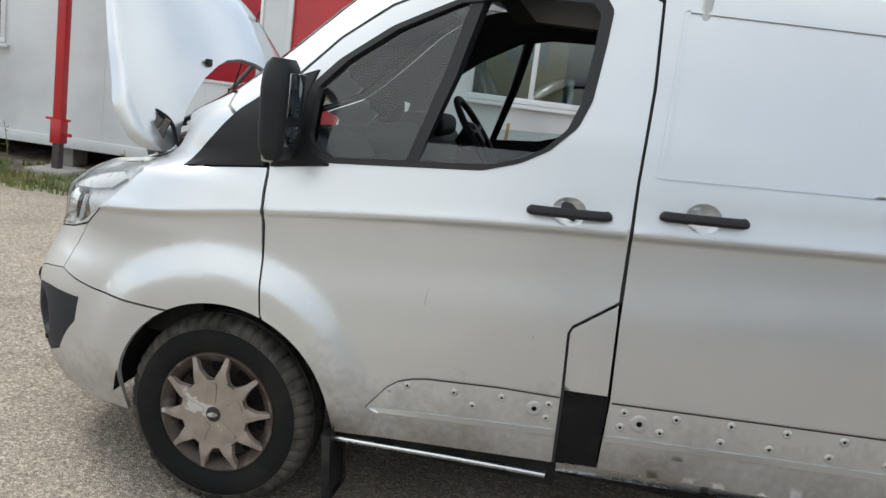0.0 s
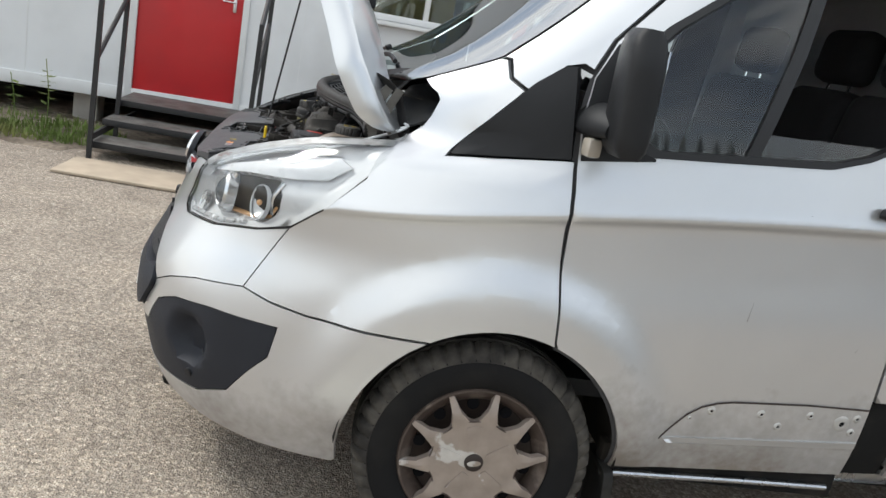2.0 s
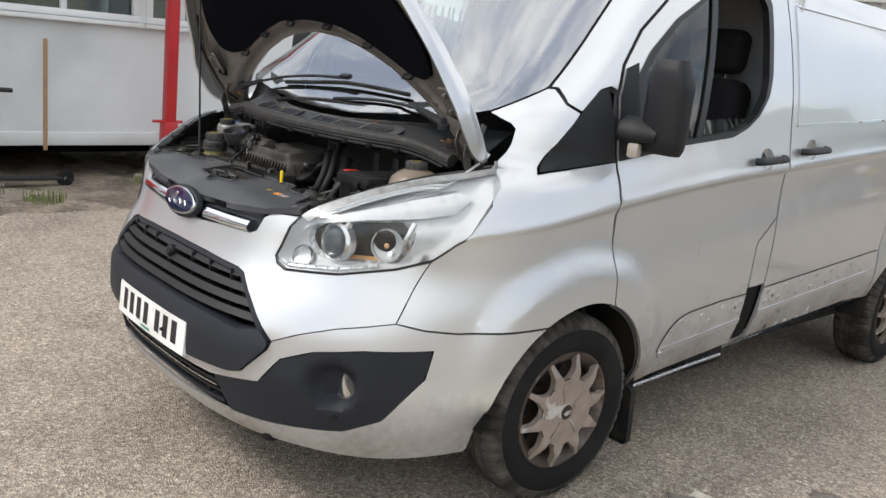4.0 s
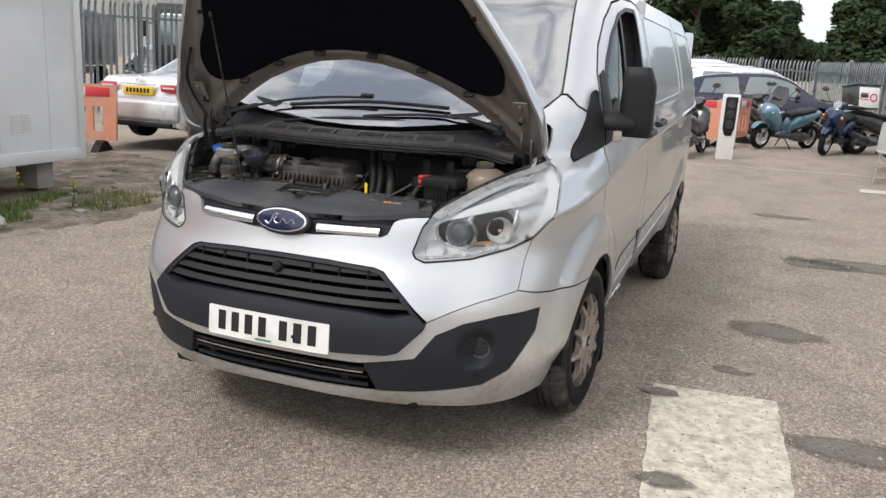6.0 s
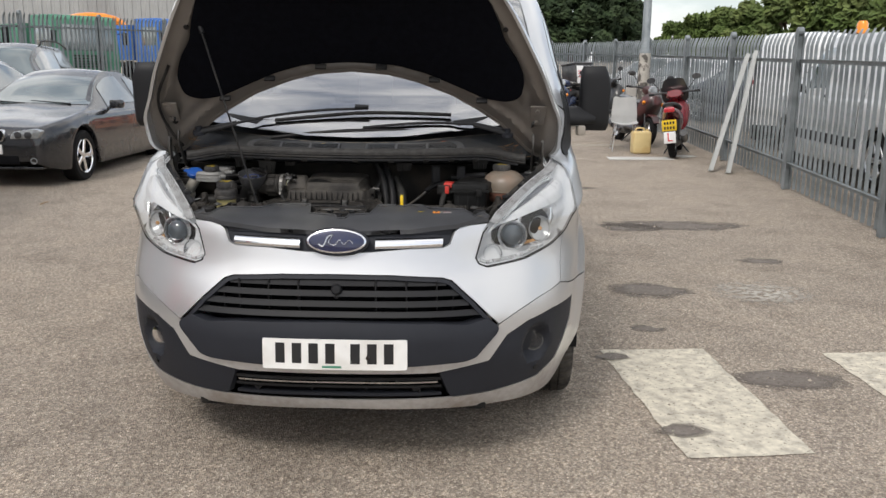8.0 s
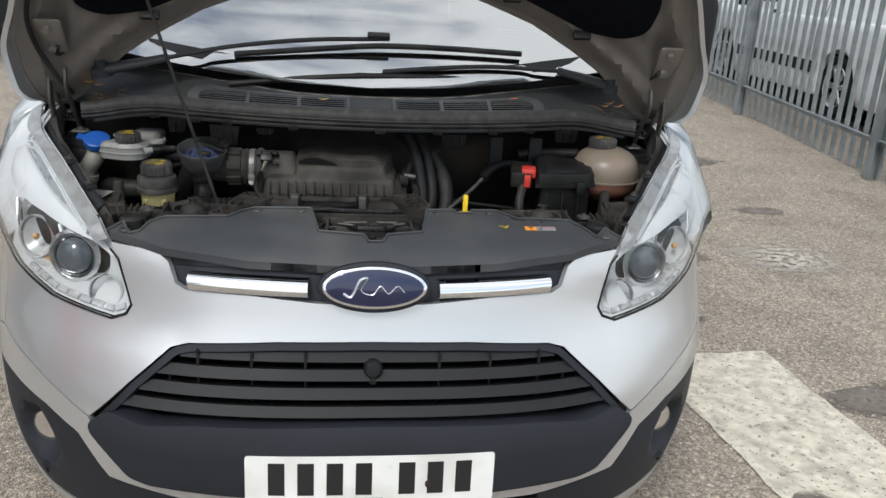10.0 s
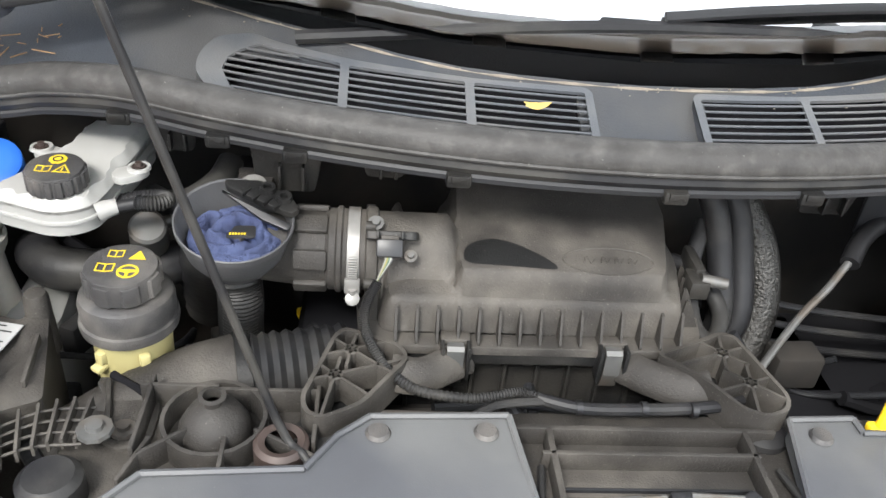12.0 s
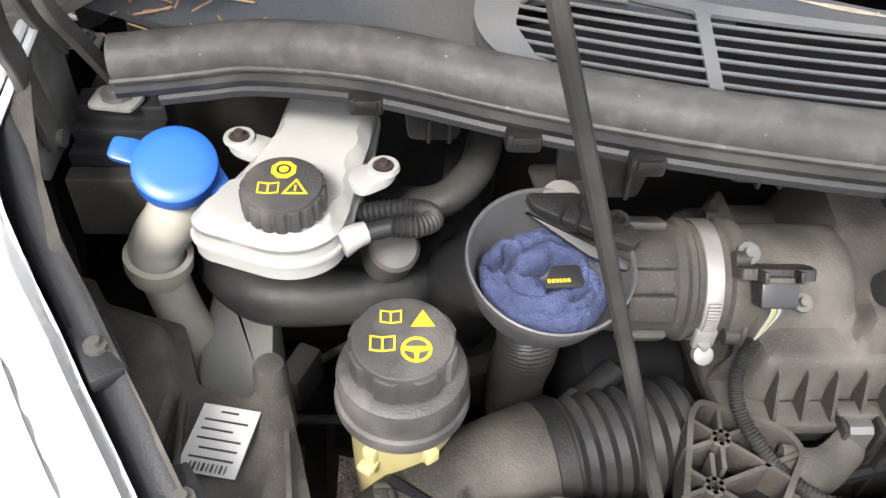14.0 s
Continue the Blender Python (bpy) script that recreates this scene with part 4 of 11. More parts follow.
def build_lamp(side):
    pl = [(u * side, v) for u, v in trace(LAMP)]
    def own(q):
        return [(u * side, v) for u, v in q]
    room = rounded(own([(.815, .992), (.735, .985), (.676, .972), (.636, .963), (.596, .955), (.580, .925), (.588, .890), (.606, .868), (.640, .850), (.700, .846), (.740, .856), (.790, .856), (.860, .866), (.885, .900), (.862, .955)]), .012, 3)
    def tray(u, v, d):
        return skin(u, v, -.008 - .028 * smooth01(0, .045, edge_gap((u, v), pl)) + d)
    bm = B()
    sheet(bm, shrink(pl, .004), tray, [room], .02, 0)
    lamp = part("headlight", bm, LAMP_GREY, van, "clear headlight with projector and amber indicator")
    bm = B()
    sheet(bm, room, lambda u, v, d: tray(u, v, 0) + (skin(u, v, -.045) - skin(u, v, 0)) * smooth01(0, .030, edge_gap((u, v), room)), (), .016, 0)
    part("lamp_chamber", bm, LAMP_CHROME, lamp, "bright metallised chamber")
    bm = B()
    sheet(bm, shrink(pl, -.003), lambda u, v, d: tray(u, v, -.016), (), .03, 0)
    part("lamp_shell", bm, ENGINE_DUSTY, lamp, "black plastic lamp shell")
    bm = B()
    sheet(bm, shrink(pl, .003), lambda u, v, d: skin(u, v, .002 + d), (), .03, .006)
    ob = part("lens", bm, LENS, lamp)
    ob.visible_shadow = False
    bm = B()
    low = [p for p in dense(shrink(pl, .002), .016) if p[1] < .965]
    k = max(range(len(low)), key=lambda i: math.dist(low[i], low[i - 1]))
    hose(bm, [skin(u, v, .000) for u, v in low[k:] + low[:k]], .0024, 6, 1)
    part("gasket", bm, RUBBER, lamp)
    # white wing over the chamber, ribbed grey panel above it
    bm = B()
    wing = own([(.845, 1.078), (.900, 1.062), (.905, 1.020), (.846, 1.002), (.790, .993), (.724, .983), (.668, .969), (.628, .959), (.590, .950), (.562, .922), (.572, .950), (.590, .966), (.629, .982), (.672, .999), (.721, 1.020), (.771, 1.046)])
    sheet(bm, wing, lambda u, v, d: skin(u, v, -.022 + .010 * smooth01(0, .03, edge_gap((u, v), wing)) + d), (), .014, .006)
    part("bezel_wing", bm, LAMP_GREY, lamp, "smooth white upper bezel")
    bm = B()
    panel = own([(.840, 1.082), (.800, 1.072), (.735, 1.056), (.690, 1.038), (.655, 1.012), (.632, .985), (.672, 1.000), (.721, 1.021), (.771, 1.047)])
    sheet(bm, panel, lambda u, v, d: skin(u, v, -.030 + .0016 * math.sin((abs(u) * .8 + v) * 420) + d), (), .008, .004)
    part("ribbed_panel", bm, LAMP_RIB, lamp, "grey finely ribbed inner panel")
    bm = B()
    edge = sorted((q for q in dense(shrink(trace(LAMP), .003), .012) if q[1] > .965 and q[0] < .84), key=lambda q: q[1])
    rows = [[bm.verts.new(skin((u + k * .010 - .003) * side, v - k * .004 + .001, .0015 - .0012 * k)) for k in range(4)] for u, v in edge]
    for p, q in zip(rows, rows[1:]):
        for k in range(3):
            bm.faces.new((p[k], p[k + 1], q[k + 1], q[k]))
    part("lens_flange", bm, LAMP_FLANGE, lamp, "dull grey flange of the lens")
    for off, dep, r in ((.034, -.008, .0040), (.043, -.012, .0034)):
        bm = B()
        inner = [q for q in dense(shrink(trace(LAMP), off), .016) if q[1] > .955 and q[0] < .80]
        inner.sort(key=lambda q: q[1])
        hose(bm, [skin(u * side, v, dep) for u, v in inner], r, 8, 2)
        part("lens_ridge", bm, LAMP_WHITE, lamp)
    def bowl(c, r, depth, m_, d, nm):
        bm = B()
        mm = along((d[0] * side, d[1], d[2]), (c[0] * side, c[1], c[2]))
        lathe(bm, [(r, 0), (r * 1.06, .003), (r * 1.09, -.003), (r * 1.05, -.010), (r * .96, -.006), (r * .75, -depth * .5), (r * .4, -depth * .9), (0, -depth)], mm, 36)
        return part(nm, bm, m_, lamp), mm
    p, mm = bowl((.640, -.775, .905), .044, .03, LAMP_SILVER, (.20, -1, .12), "projector_ring")
    bm = B()
    lathe(bm, [(.040, -.004), (.038, .004), (.030, .013), (.016, .019), (0, .021)], mm, 32)
    part("projector_lens", bm, PROJECTOR, lamp, "dark domed projector lens")
    bm = B()
    lathe(bm, [(.060, -.030), (.058, -.004), (.050, .004), (.047, -.002)], mm, 36)
    part("projector_collar", bm, LAMP_SILVER, lamp)
    bowl((.565, -.832, .846), .034, .035, LAMP_SILVER, (.25, -1, .25), "main_beam")
    bowl((.752, -.668, .912), .046, .030, LAMP_WHITE, (.45, -.85, .15), "indicator")
    bm = B()
    bmesh.ops.create_uvsphere(bm, u_segments=16, v_segments=10, radius=.008, matrix=Matrix.Translation((.752 * side, -.668, .912)))
    part("amber_bulb", bm, AMBER_CLEAR, lamp)
    bm = B()
    hose(bm, [skin(u * side, v, -.040) for u, v in ((.715, .863), (.760, .866), (.815, .868), (.852, .882), (.866, .910))], .0075, 8, 4, flat=.6)
    part("amber_edge", bm, AMBER_CLEAR, lamp, "amber lower edge of the indicator")
    for (u0, v0), (u1, v1), w in (((.690, .862), (.676, .968), .010), ((.862, .890), (.835, .985), .007)):
        bm = B()
        hose(bm, [skin(u0 * side, v0, -.034), skin((u0 + u1) / 2 * side, (v0 + v1) / 2, -.030), skin(u1 * side, v1, -.030)], w, 8, 5, flat=.4)
        part("bezel_blade", bm, LAMP_SILVER, lamp)
    # segmented light guide along the lower edge
    guide = [q for q in dense(shrink(trace(LAMP), .015), .026) if q[1] < .862 and q[0] < .92]
    guide.sort()
    for i, ((u0, v0), (u1, v1)) in enumerate(zip(guide[1:], guide[2:])):
        bm = B()
        a, b = (skin(u * side, v, -.012) for u, v in ((u0, v0), (u0 + (u1 - u0) * .86, v0 + (v1 - v0) * .86)))
        hose(bm, [a, (a + b) / 2, b], .0080, 8, 1, flat=.7)
        part("light_guide", bm, LAMP_CHROME if i % 3 else LAMP_WHITE, lamp)


def build_fog(side):
    pl = [(u * side, v) for u, v in shrink(trace(FOG), .003)]
    c = skin(girth_x(.745, .49) * side, .49)
    bm = B()
    def place(u, v, d):
        p = skin(u, v, 0)
        k = (p - c).length
        return skin(u, v, -.002 - .045 * (1 - smooth01(.042, .085, k)) + d)
    sheet(bm, rounded(pl, .012), place, (), .018, .03)
    bmesh.ops.recalc_face_normals(bm, faces=bm.faces)
    bz = part("fog_bezel", bm, GREY_TRIM, van, "dark grey bumper corner with a round fog light")
    m = along((.25 * side, -1, .05), (c.x * .985, c.y + .056, c.z - .003))
    bm = B()
    lathe(bm, [(0, -.03), (.02, -.026), (.034, -.006), (.036, 0), (.041, 0), (.042, -.03)], m, 28)
    part("fog_light", bm, FOG_BOWL, bz)
    bm = B()
    lathe(bm, [(0, .003), (.02, .002), (.035, 0)], m, 28)
    part("fog_glass", bm, LENS, bz)
    bm = B()
    p, n = skin(girth_x(.74, .392) * side, .392), skin_normal(girth_x(.74, .392) * side, .392)
    rod(bm, p - n * .01, p + n * .004, .012, seg=14)
    part("tow_plug", bm, BLACK_TRIM, bz)


build_grille()
build_badge_bar()
for sd_ in (1, -1):
    build_lamp(sd_)
    build_fog(sd_)


# ---- wheels ----
def build_wheel():
    # built with its axis along +x, outer face at x = 0.105
    turn = Matrix.Rotation(math.pi / 2, 4, "Y")
    bm = B()
    prof = [(.205, .085), (.215, .094), (.232, .103), (.26, .108), (.285, .105), (.296, .101), (.310, .090)]
    lathe(bm, prof + [(.312, .080)], turn, 96)
    lathe(bm, [(.322, -.080), (.324, -.084), (.312, -.094), (.29, -.104), (.26, -.108), (.215, -.094), (.205, -.085)], turn, 96)
    w = part("wheel", bm, TYRE, van, "worn dusty tyre with a brown-stained silver hub cap")
    bm = B()
    seg = 192
    lines = [(.291, .1010), (.293, .1045), (.305, .1005), (.319, .0925), (.329, .0795), (.334, .062), (.336, .047), (.328, .045), (.328, .039), (.3365, .037), (.337, .012), (.328, .010), (.328, .003), (.337, .001), (.337, -.012), (.328, -.014), (.328, -.021), (.3365, -.023), (.336, -.045), (.328, -.047), (.328, -.053), (.334, -.062), (.329, -.078), (.318, -.086)]
    rings = []
    for k, (r, h) in enumerate(lines):
        ring = []
        for i in range(seg):
            q = r - (.010 if (k in (2, 3, 4, 5, 6, 20, 21, 22) and i % 4 == 0) else 0)
            a = 2 * math.pi * i / seg
            ring.append(bm.verts.new((h, q * math.cos(a), q * math.sin(a))))
        rings.append(ring)
    for a, b in zip(rings, rings[1:]):
        for i in range(seg):
            bm.faces.new((a[i], a[(i + 1) % seg], b[(i + 1) % seg], b[i]))
    bmesh.ops.recalc_face_normals(bm, faces=bm.faces)
    part("tread", bm, TREAD, w, angle=25)
    bm = B()
    lathe(bm, [(0, .02), (.10, .03), (.17, .045), (.19, .075), (.205, .088), (.208, .086), (.20, -.08)], turn, 64)
    rim = part("rim", bm, RIM_BROWN, w, "brown dust-stained steel rim")
    bm = B()
    lathe(bm, [(.170, .060), (.174, .073), (.190, .086), (.203, .096), (.209, .096), (.2125, .090), (.211, .084)], turn, 80)
    cap = part("hub_cap", bm, HUB_BROWN, w, "silver hub cap stained brown, with scratched spokes")
    # ten pointed spokes over deep square windows, with five raised fields round the middle
    n = 10
    def dome(u, v, d):
        r = math.hypot(u, v)
        a = (math.atan2(v, u) * n / (2 * math.pi)) % 1.0
        ridge = 1 - 2 * min(a, 1 - a)
        return Vector((.110 - .35 * max(0, r - .06) ** 2 + .010 * smooth01(.10, .15, r) * ridge - .012 * smooth01(.15, .20, r) + d, u, v))
    out = []
    for i in range(n):
        a0 = 2 * math.pi * i / n
        out += [(.204, a0 - .035), (.204, a0 + .035), (.160, a0 + .075), (.126, a0 + .20)]
        out += [(.119, a0 + math.pi / n), (.126, a0 + 2 * math.pi / n - .20), (.160, a0 + 2 * math.pi / n - .075)]
    flat = [(r * math.cos(a), r * math.sin(a)) for r, a in out]
    bm = B()
    sheet(bm, rounded(flat, .004, 3), dome, (), .013, .022)
    bmesh.ops.recalc_face_normals(bm, faces=bm.faces)
    part("spokes", bm, HUBCAP, w, "brown-stained silver spokes with chipped lacquer", angle=18)
    for i in range(n):
        a = 2 * math.pi * (i + .5) / n
        bm = B()
        c = Vector((.060, .155 * math.cos(a), .155 * math.sin(a)))
        rod(bm, c, c + Vector((.004, 0, 0)), .017, seg=14)
        part("wheel_hole", bm, DARK, w)
        bm = B()
        edge = [(.124, a - .13), (.121, a), (.124, a + .13)]
        hose(bm, [dome(r * math.cos(q), r * math.sin(q), -.001) for r, q in edge], .0024, 6, 4)
        part("window_lip", bm, HUB_BROWN, w)
    for k in range(5):
        a = 2 * math.pi * k / 5 + .31
        pad = [(r * math.cos(a + s), r * math.sin(a + s)) for r, s in ((.040, -.30), (.108, -.20), (.110, 0), (.108, .20), (.040, .30))]
        bm = B()
        sheet(bm, rounded(pad, .006, 3), lambda u, v, d: dome(u, v, d) + Vector((.0030, 0, 0)), (), .016, .005)
        bmesh.ops.recalc_face_normals(bm, faces=bm.faces)
        part("pad", bm, HUBCAP, w, angle=22)
    bm = B()
    lathe(bm, [(0, .116), (.018, .1155), (.026, .112), (.029, .104)], turn, 32)
    part("centre_cap", bm, RIM_BROWN, w)
    bm = B()
    prism(bm, disc_pts(24, .019, .008), turn @ Matrix.Rotation(math.pi / 2, 4, "Z") @ Matrix.Translation((0, 0, .1155)), .002)
    part("centre_badge", bm, HUBCAP, w)
    return w


wheel = build_wheel()
wheel.matrix_basis = pose(.868, .012, HUB_Z, 10, 0, -3)
copy_thing(wheel, pose(-.868, .012, HUB_Z, 0, 0, 177))
copy_thing(wheel, pose(.868, AXLE, .337, 40, 0, 0))
copy_thing(wheel, pose(-.868, AXLE, .337, 0, 0, 180))


def build_flank_bits():
    # dark liners inside the arches, underfloor
    for hub in (0.02, AXLE):
        for side in (1, -1):
            bm = B()
            prof = [(.40, .0), (.41, -.20), (.41, -.36)]
            seg = 24
            rings = [[bm.verts.new((side * (.955 + h), hub + r * math.cos(math.pi * (-.01 + 1.02 * i / seg)), .345 + r * math.sin(math.pi * (-.01 + 1.02 * i / seg)))) for i in range(seg + 1)] for r, h in prof]
            for a, b in zip(rings, rings[1:]):
                for i in range(seg):
                    bm.faces.new((a[i], a[i + 1], b[i + 1], b[i]))
            bm.faces.new(rings[-1])
            part("arch_liner", bm, UNDER, van)
    bm = B()
    box(bm, (0, 2.2, .36), (1.62, 3.3, .12), .03)
    part("underfloor", bm, UNDER, van)
    bm = B()
    box(bm, (0, -.62, .27), (1.1, .55, .05), .02)
    part("undertray", bm, UNDER, van)
    for side in (1, -1):
        for hub, x in ((.395, .875), (AXLE + .42, .865)):
            bm = B()
            box(bm, (side * x, hub + .02, .225), (.19, .012, .24), .02, Matrix.Rotation(.10, 3, "X"))
            part("mudflap", bm, RUBBER, van)
        # door handles in their recesses
        for y0, zc in HANDLES:
            bm = B()
            w0 = girth_y(y0, zc)
            cup = [(u * side, v) for u, v in shrink(handle_cup(y0, zc), -.002)]
            sheet(bm, cup, lambda u, v, d: skin(u, v, -.001 - .034 * smooth01(0, .034, edge_gap((u, v), cup)) + d), (), .009, 0)
            hd = part("handle_recess", bm, SILVER, van)
            bm = B()
            p, q = skin((w0 - .105) * side, zc - .006, .030), skin((w0 + .105) * side, zc + .008, .030)
            hose(bm, [p - Vector((side * .02, 0, 0)), p + (q - p) * .08, (p + q) / 2 + Vector((side * .004, 0, 0)), q - (q - p) * .08, q - Vector((side * .02, 0, 0))], .0165, 10, 6, flat=.75)
            part("handle", bm, BLACK_TRIM, hd, "black pull handle")
        # fixing holes where the cladding came off
        spots = [(.595, .540, .004), (.652, .570, .007), (.805, .578, .007), (.868, .545, .007), (.957, .592, .007), (1.062, .578, .014), (1.105, .600, .007), (1.103, .553, .007)]
        spots += [(1.335, .622, .008), (1.330, .572, .008), (1.385, .595, .016), (1.45, .578, .008), (1.49, .632, .008), (1.63, .585, .008), (1.65, .645, .008), (1.77, .595, .008), (1.81, .655, .008), (1.94, .605, .008), (1.97, .665, .008), (2.10, .615, .008), (2.2, .675, .008), (2.35, .63, .008)]
        for y, z, r in spots:
            p, n = skin(girth_y(y, z) * side, z), skin_normal(girth_y(y, z) * side, z)
            bm = B()
            lathe(bm, [(r * .50, .001), (r * .62, .0062), (r * 1.1, .0068), (r * 1.75, .0042), (r * 2.0, .001)], along(n, p), 16)
            ring = part("fixing_collar", bm, COLLAR, van)
            bm = B()
            lathe(bm, [(0, .0045), (r * .66, .0045)], along(n, p), 12)
            part("hole", bm, DARK, ring)
        # the pressed step that the cladding covered
        for pts in ([("s", .522, .467), ("s", .584, .549), ("s", .62, .578), ("s", .664, .595), ("s", .713, .605), ("s", .938, .624), ("s", 1.134, .631), ("s", 1.138, .46), ("s", .56, .43)], [("s", 1.292, .645), ("s", 2.50, .725), ("s", 2.50, .56), ("s", 1.292, .480)]):
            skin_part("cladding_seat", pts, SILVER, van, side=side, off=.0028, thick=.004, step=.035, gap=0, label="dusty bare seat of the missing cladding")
        for pts in ([("s", .53, .470), ("s", 1.134, .520), ("s", 1.134, .500), ("s", .55, .452)], [("s", 1.292, .535), ("s", 2.50, .615), ("s", 2.50, .592), ("s", 1.292, .515)]):
            skin_part("pressed_ridge", pts, SILVER_CLEAN, van, side=side, off=.007, thick=.006, step=.035, gap=0)
        for pts in ([(.522, .467), (.584, .549), (.62, .578), (.664, .595), (.713, .605), (.938, .624), (1.134, .631)], [(1.292, .645), (2.50, .725)]):
            skin_part("seat_edge", [("s", y, z + .0012) for y, z in pts] + [("s", y, z - .0028) for y, z in pts[::-1]], RIM_BROWN, van, side=side, off=.0042, thick=.004, step=.03, gap=0)
        bm = B()
        hose(bm, [(side * x, y, z) for x, y, z in ((.910, .400, .314), (.910, .60, .322), (.907, .83, .331), (.902, 1.13, .338))], .010, 10, 6)
        bottom = B()
        box(bottom, (side * .872, .78, .350), (.05, .76, .10), .006)
        part("inner_sill", bottom, UNDER, van)
        part("sill_strip", bm, BRUSHED, van, "bright metal sill strip")
        # pressed window panels and the door track
        for y0, y1 in ((1.30, 2.42), (2.60, 3.80)):
            lo = lambda y: 1.345 + .06 * (y - 1.3)
            out = rounded(trace([("s", y0, lo(y0)), ("s", y1, min(1.43, lo(y1))), ("s", y1, 1.84), ("s", y0, 1.84)]), .05)
            bm = B()
            sheet(bm, [(u * side, v) for u, v in out], lambda u, v, d: skin(u, v, .006 + d), [[(u * side, v) for u, v in shrink(out, .010)]], .04, .007)
            bmesh.ops.recalc_face_normals(bm, faces=bm.faces)
            part("pressed_frame", bm, SILVER_CLEAN, van)
        skin_part("door_track", [("s", 2.56, 1.215), ("s", 3.80, 1.30), ("s", 3.80, 1.355), ("s", 2.56, 1.265)], SILVER_CLEAN, van, side=side, off=.008, thick=.02, r=.012)
        skin_part("track_slot", [("s", 2.58, 1.232), ("s", 3.79, 1.315), ("s", 3.79, 1.338), ("s", 2.58, 1.248)], DARK, van, side=side, off=.010, thick=.005)
        # mirror: tall housing, bulged to the front, on a broad arm
        bm = B()
        rows = []
        for k in range(15):
            t = k / 14
            z = 1.235 + .300 * t
            grow = (1 - abs(2 * t - 1) ** 5) ** .5 if 0 < t < 1 else .0
            lean = .018 * t
            x0, x1 = .988 + lean - .006 * t, 1.138 + lean * .2 - .020 * smooth01(.7, 1, t)
            ring = []
            for q in range(20):
                a = 2 * math.pi * q / 20
                cx, sy = math.copysign(abs(math.cos(a)) ** .45, math.cos(a)), math.copysign(abs(math.sin(a)) ** .6, math.sin(a))
                depth = .040 if sy > 0 else .052
                ring.append(bm.verts.new((side * ((x0 + x1) / 2 + cx * (x1 - x0) / 2 * (.86 + .14 * grow)), .178 + sy * depth * (.55 + .45 * grow) - .010 * t, z)))
            rows.append(ring)
        for a, b in zip(rows, rows[1:]):
            for q in range(20):
                bm.faces.new((a[q], a[(q + 1) % 20], b[(q + 1) % 20], b[q]))
        bm.faces.new(rows[0])
        bm.faces.new(rows[-1][::-1])
        bmesh.ops.recalc_face_normals(bm, faces=bm.faces)
        mir = part("door_mirror", bm, BLACK_TRIM, van, "large black door mirror with scuffed edge", angle=45)
        bm = B()
        hose(bm, [(side * .90, .125, 1.305), (side * .95, .128, 1.305), (side * 1.00, .136, 1.304), (side * 1.062, .150, 1.300)], lambda t: .052 - .014 * smooth01(.55, 1, t), 18, 6, flat=.62)
        part("mirror_arm", bm, BLACK_TRIM, mir)
        bm = B()
        box(bm, (side * 1.062, .2135, 1.43), (.104, .006, .130), .002, Matrix.Rotation(side * -.06, 3, "Z"))
        box(bm, (side * 1.062, .2135, 1.308), (.104, .006, .060), .002, Matrix.Rotation(side * -.06, 3, "Z"))
        part("mirror_glass", bm, MIRROR, mir)
        bm = B()
        box(bm, (side * 1.000, .118, 1.238), (.040, .040, .048), .009, Matrix.Rotation(side * .25, 3, "Z"))
        part("repeater_lamp", bm, mat("clear_lens", (.30, .27, .23), .2, vary=.05, coat=.6), mir)


build_flank_bits()
for k_, (y_, z0_, z1_) in enumerate(((.672, .845, .90), (1.02, .80, .815), (.76, 1.16, 1.165), (1.19, .67, .76), (1.225, .68, .74))):
    skin_part("scratch", [("s", y_ - .001, z0_), ("s", y_ + .0006, z0_ + .002), ("s", y_ + .0055, z1_), ("s", y_ + .005, z1_)], RIM_BROWN if k_ < 3 else PLATE, van, off=.0022, thick=0, gap=0, label="scratch through the paint")



# ---- bonnet ----
HOOD_O, HOOD_D, HOOD_N = Vector((0, -.30, 1.21)), Vector((0, -.61, .79)).normalized(), Vector((0, .79, .61)).normalized()


def hood_at(u, s, n=0.0):
    k = abs(u) / .84
    bulge = .02 - .105 * k ** 2.6 - .09 * smooth01(.55, .95, s) ** 2 + .035 * smooth01(0, .4, s)
    return Vector((u, 0, 0)) + HOOD_O + HOOD_D * s + HOOD_N * (bulge + n)


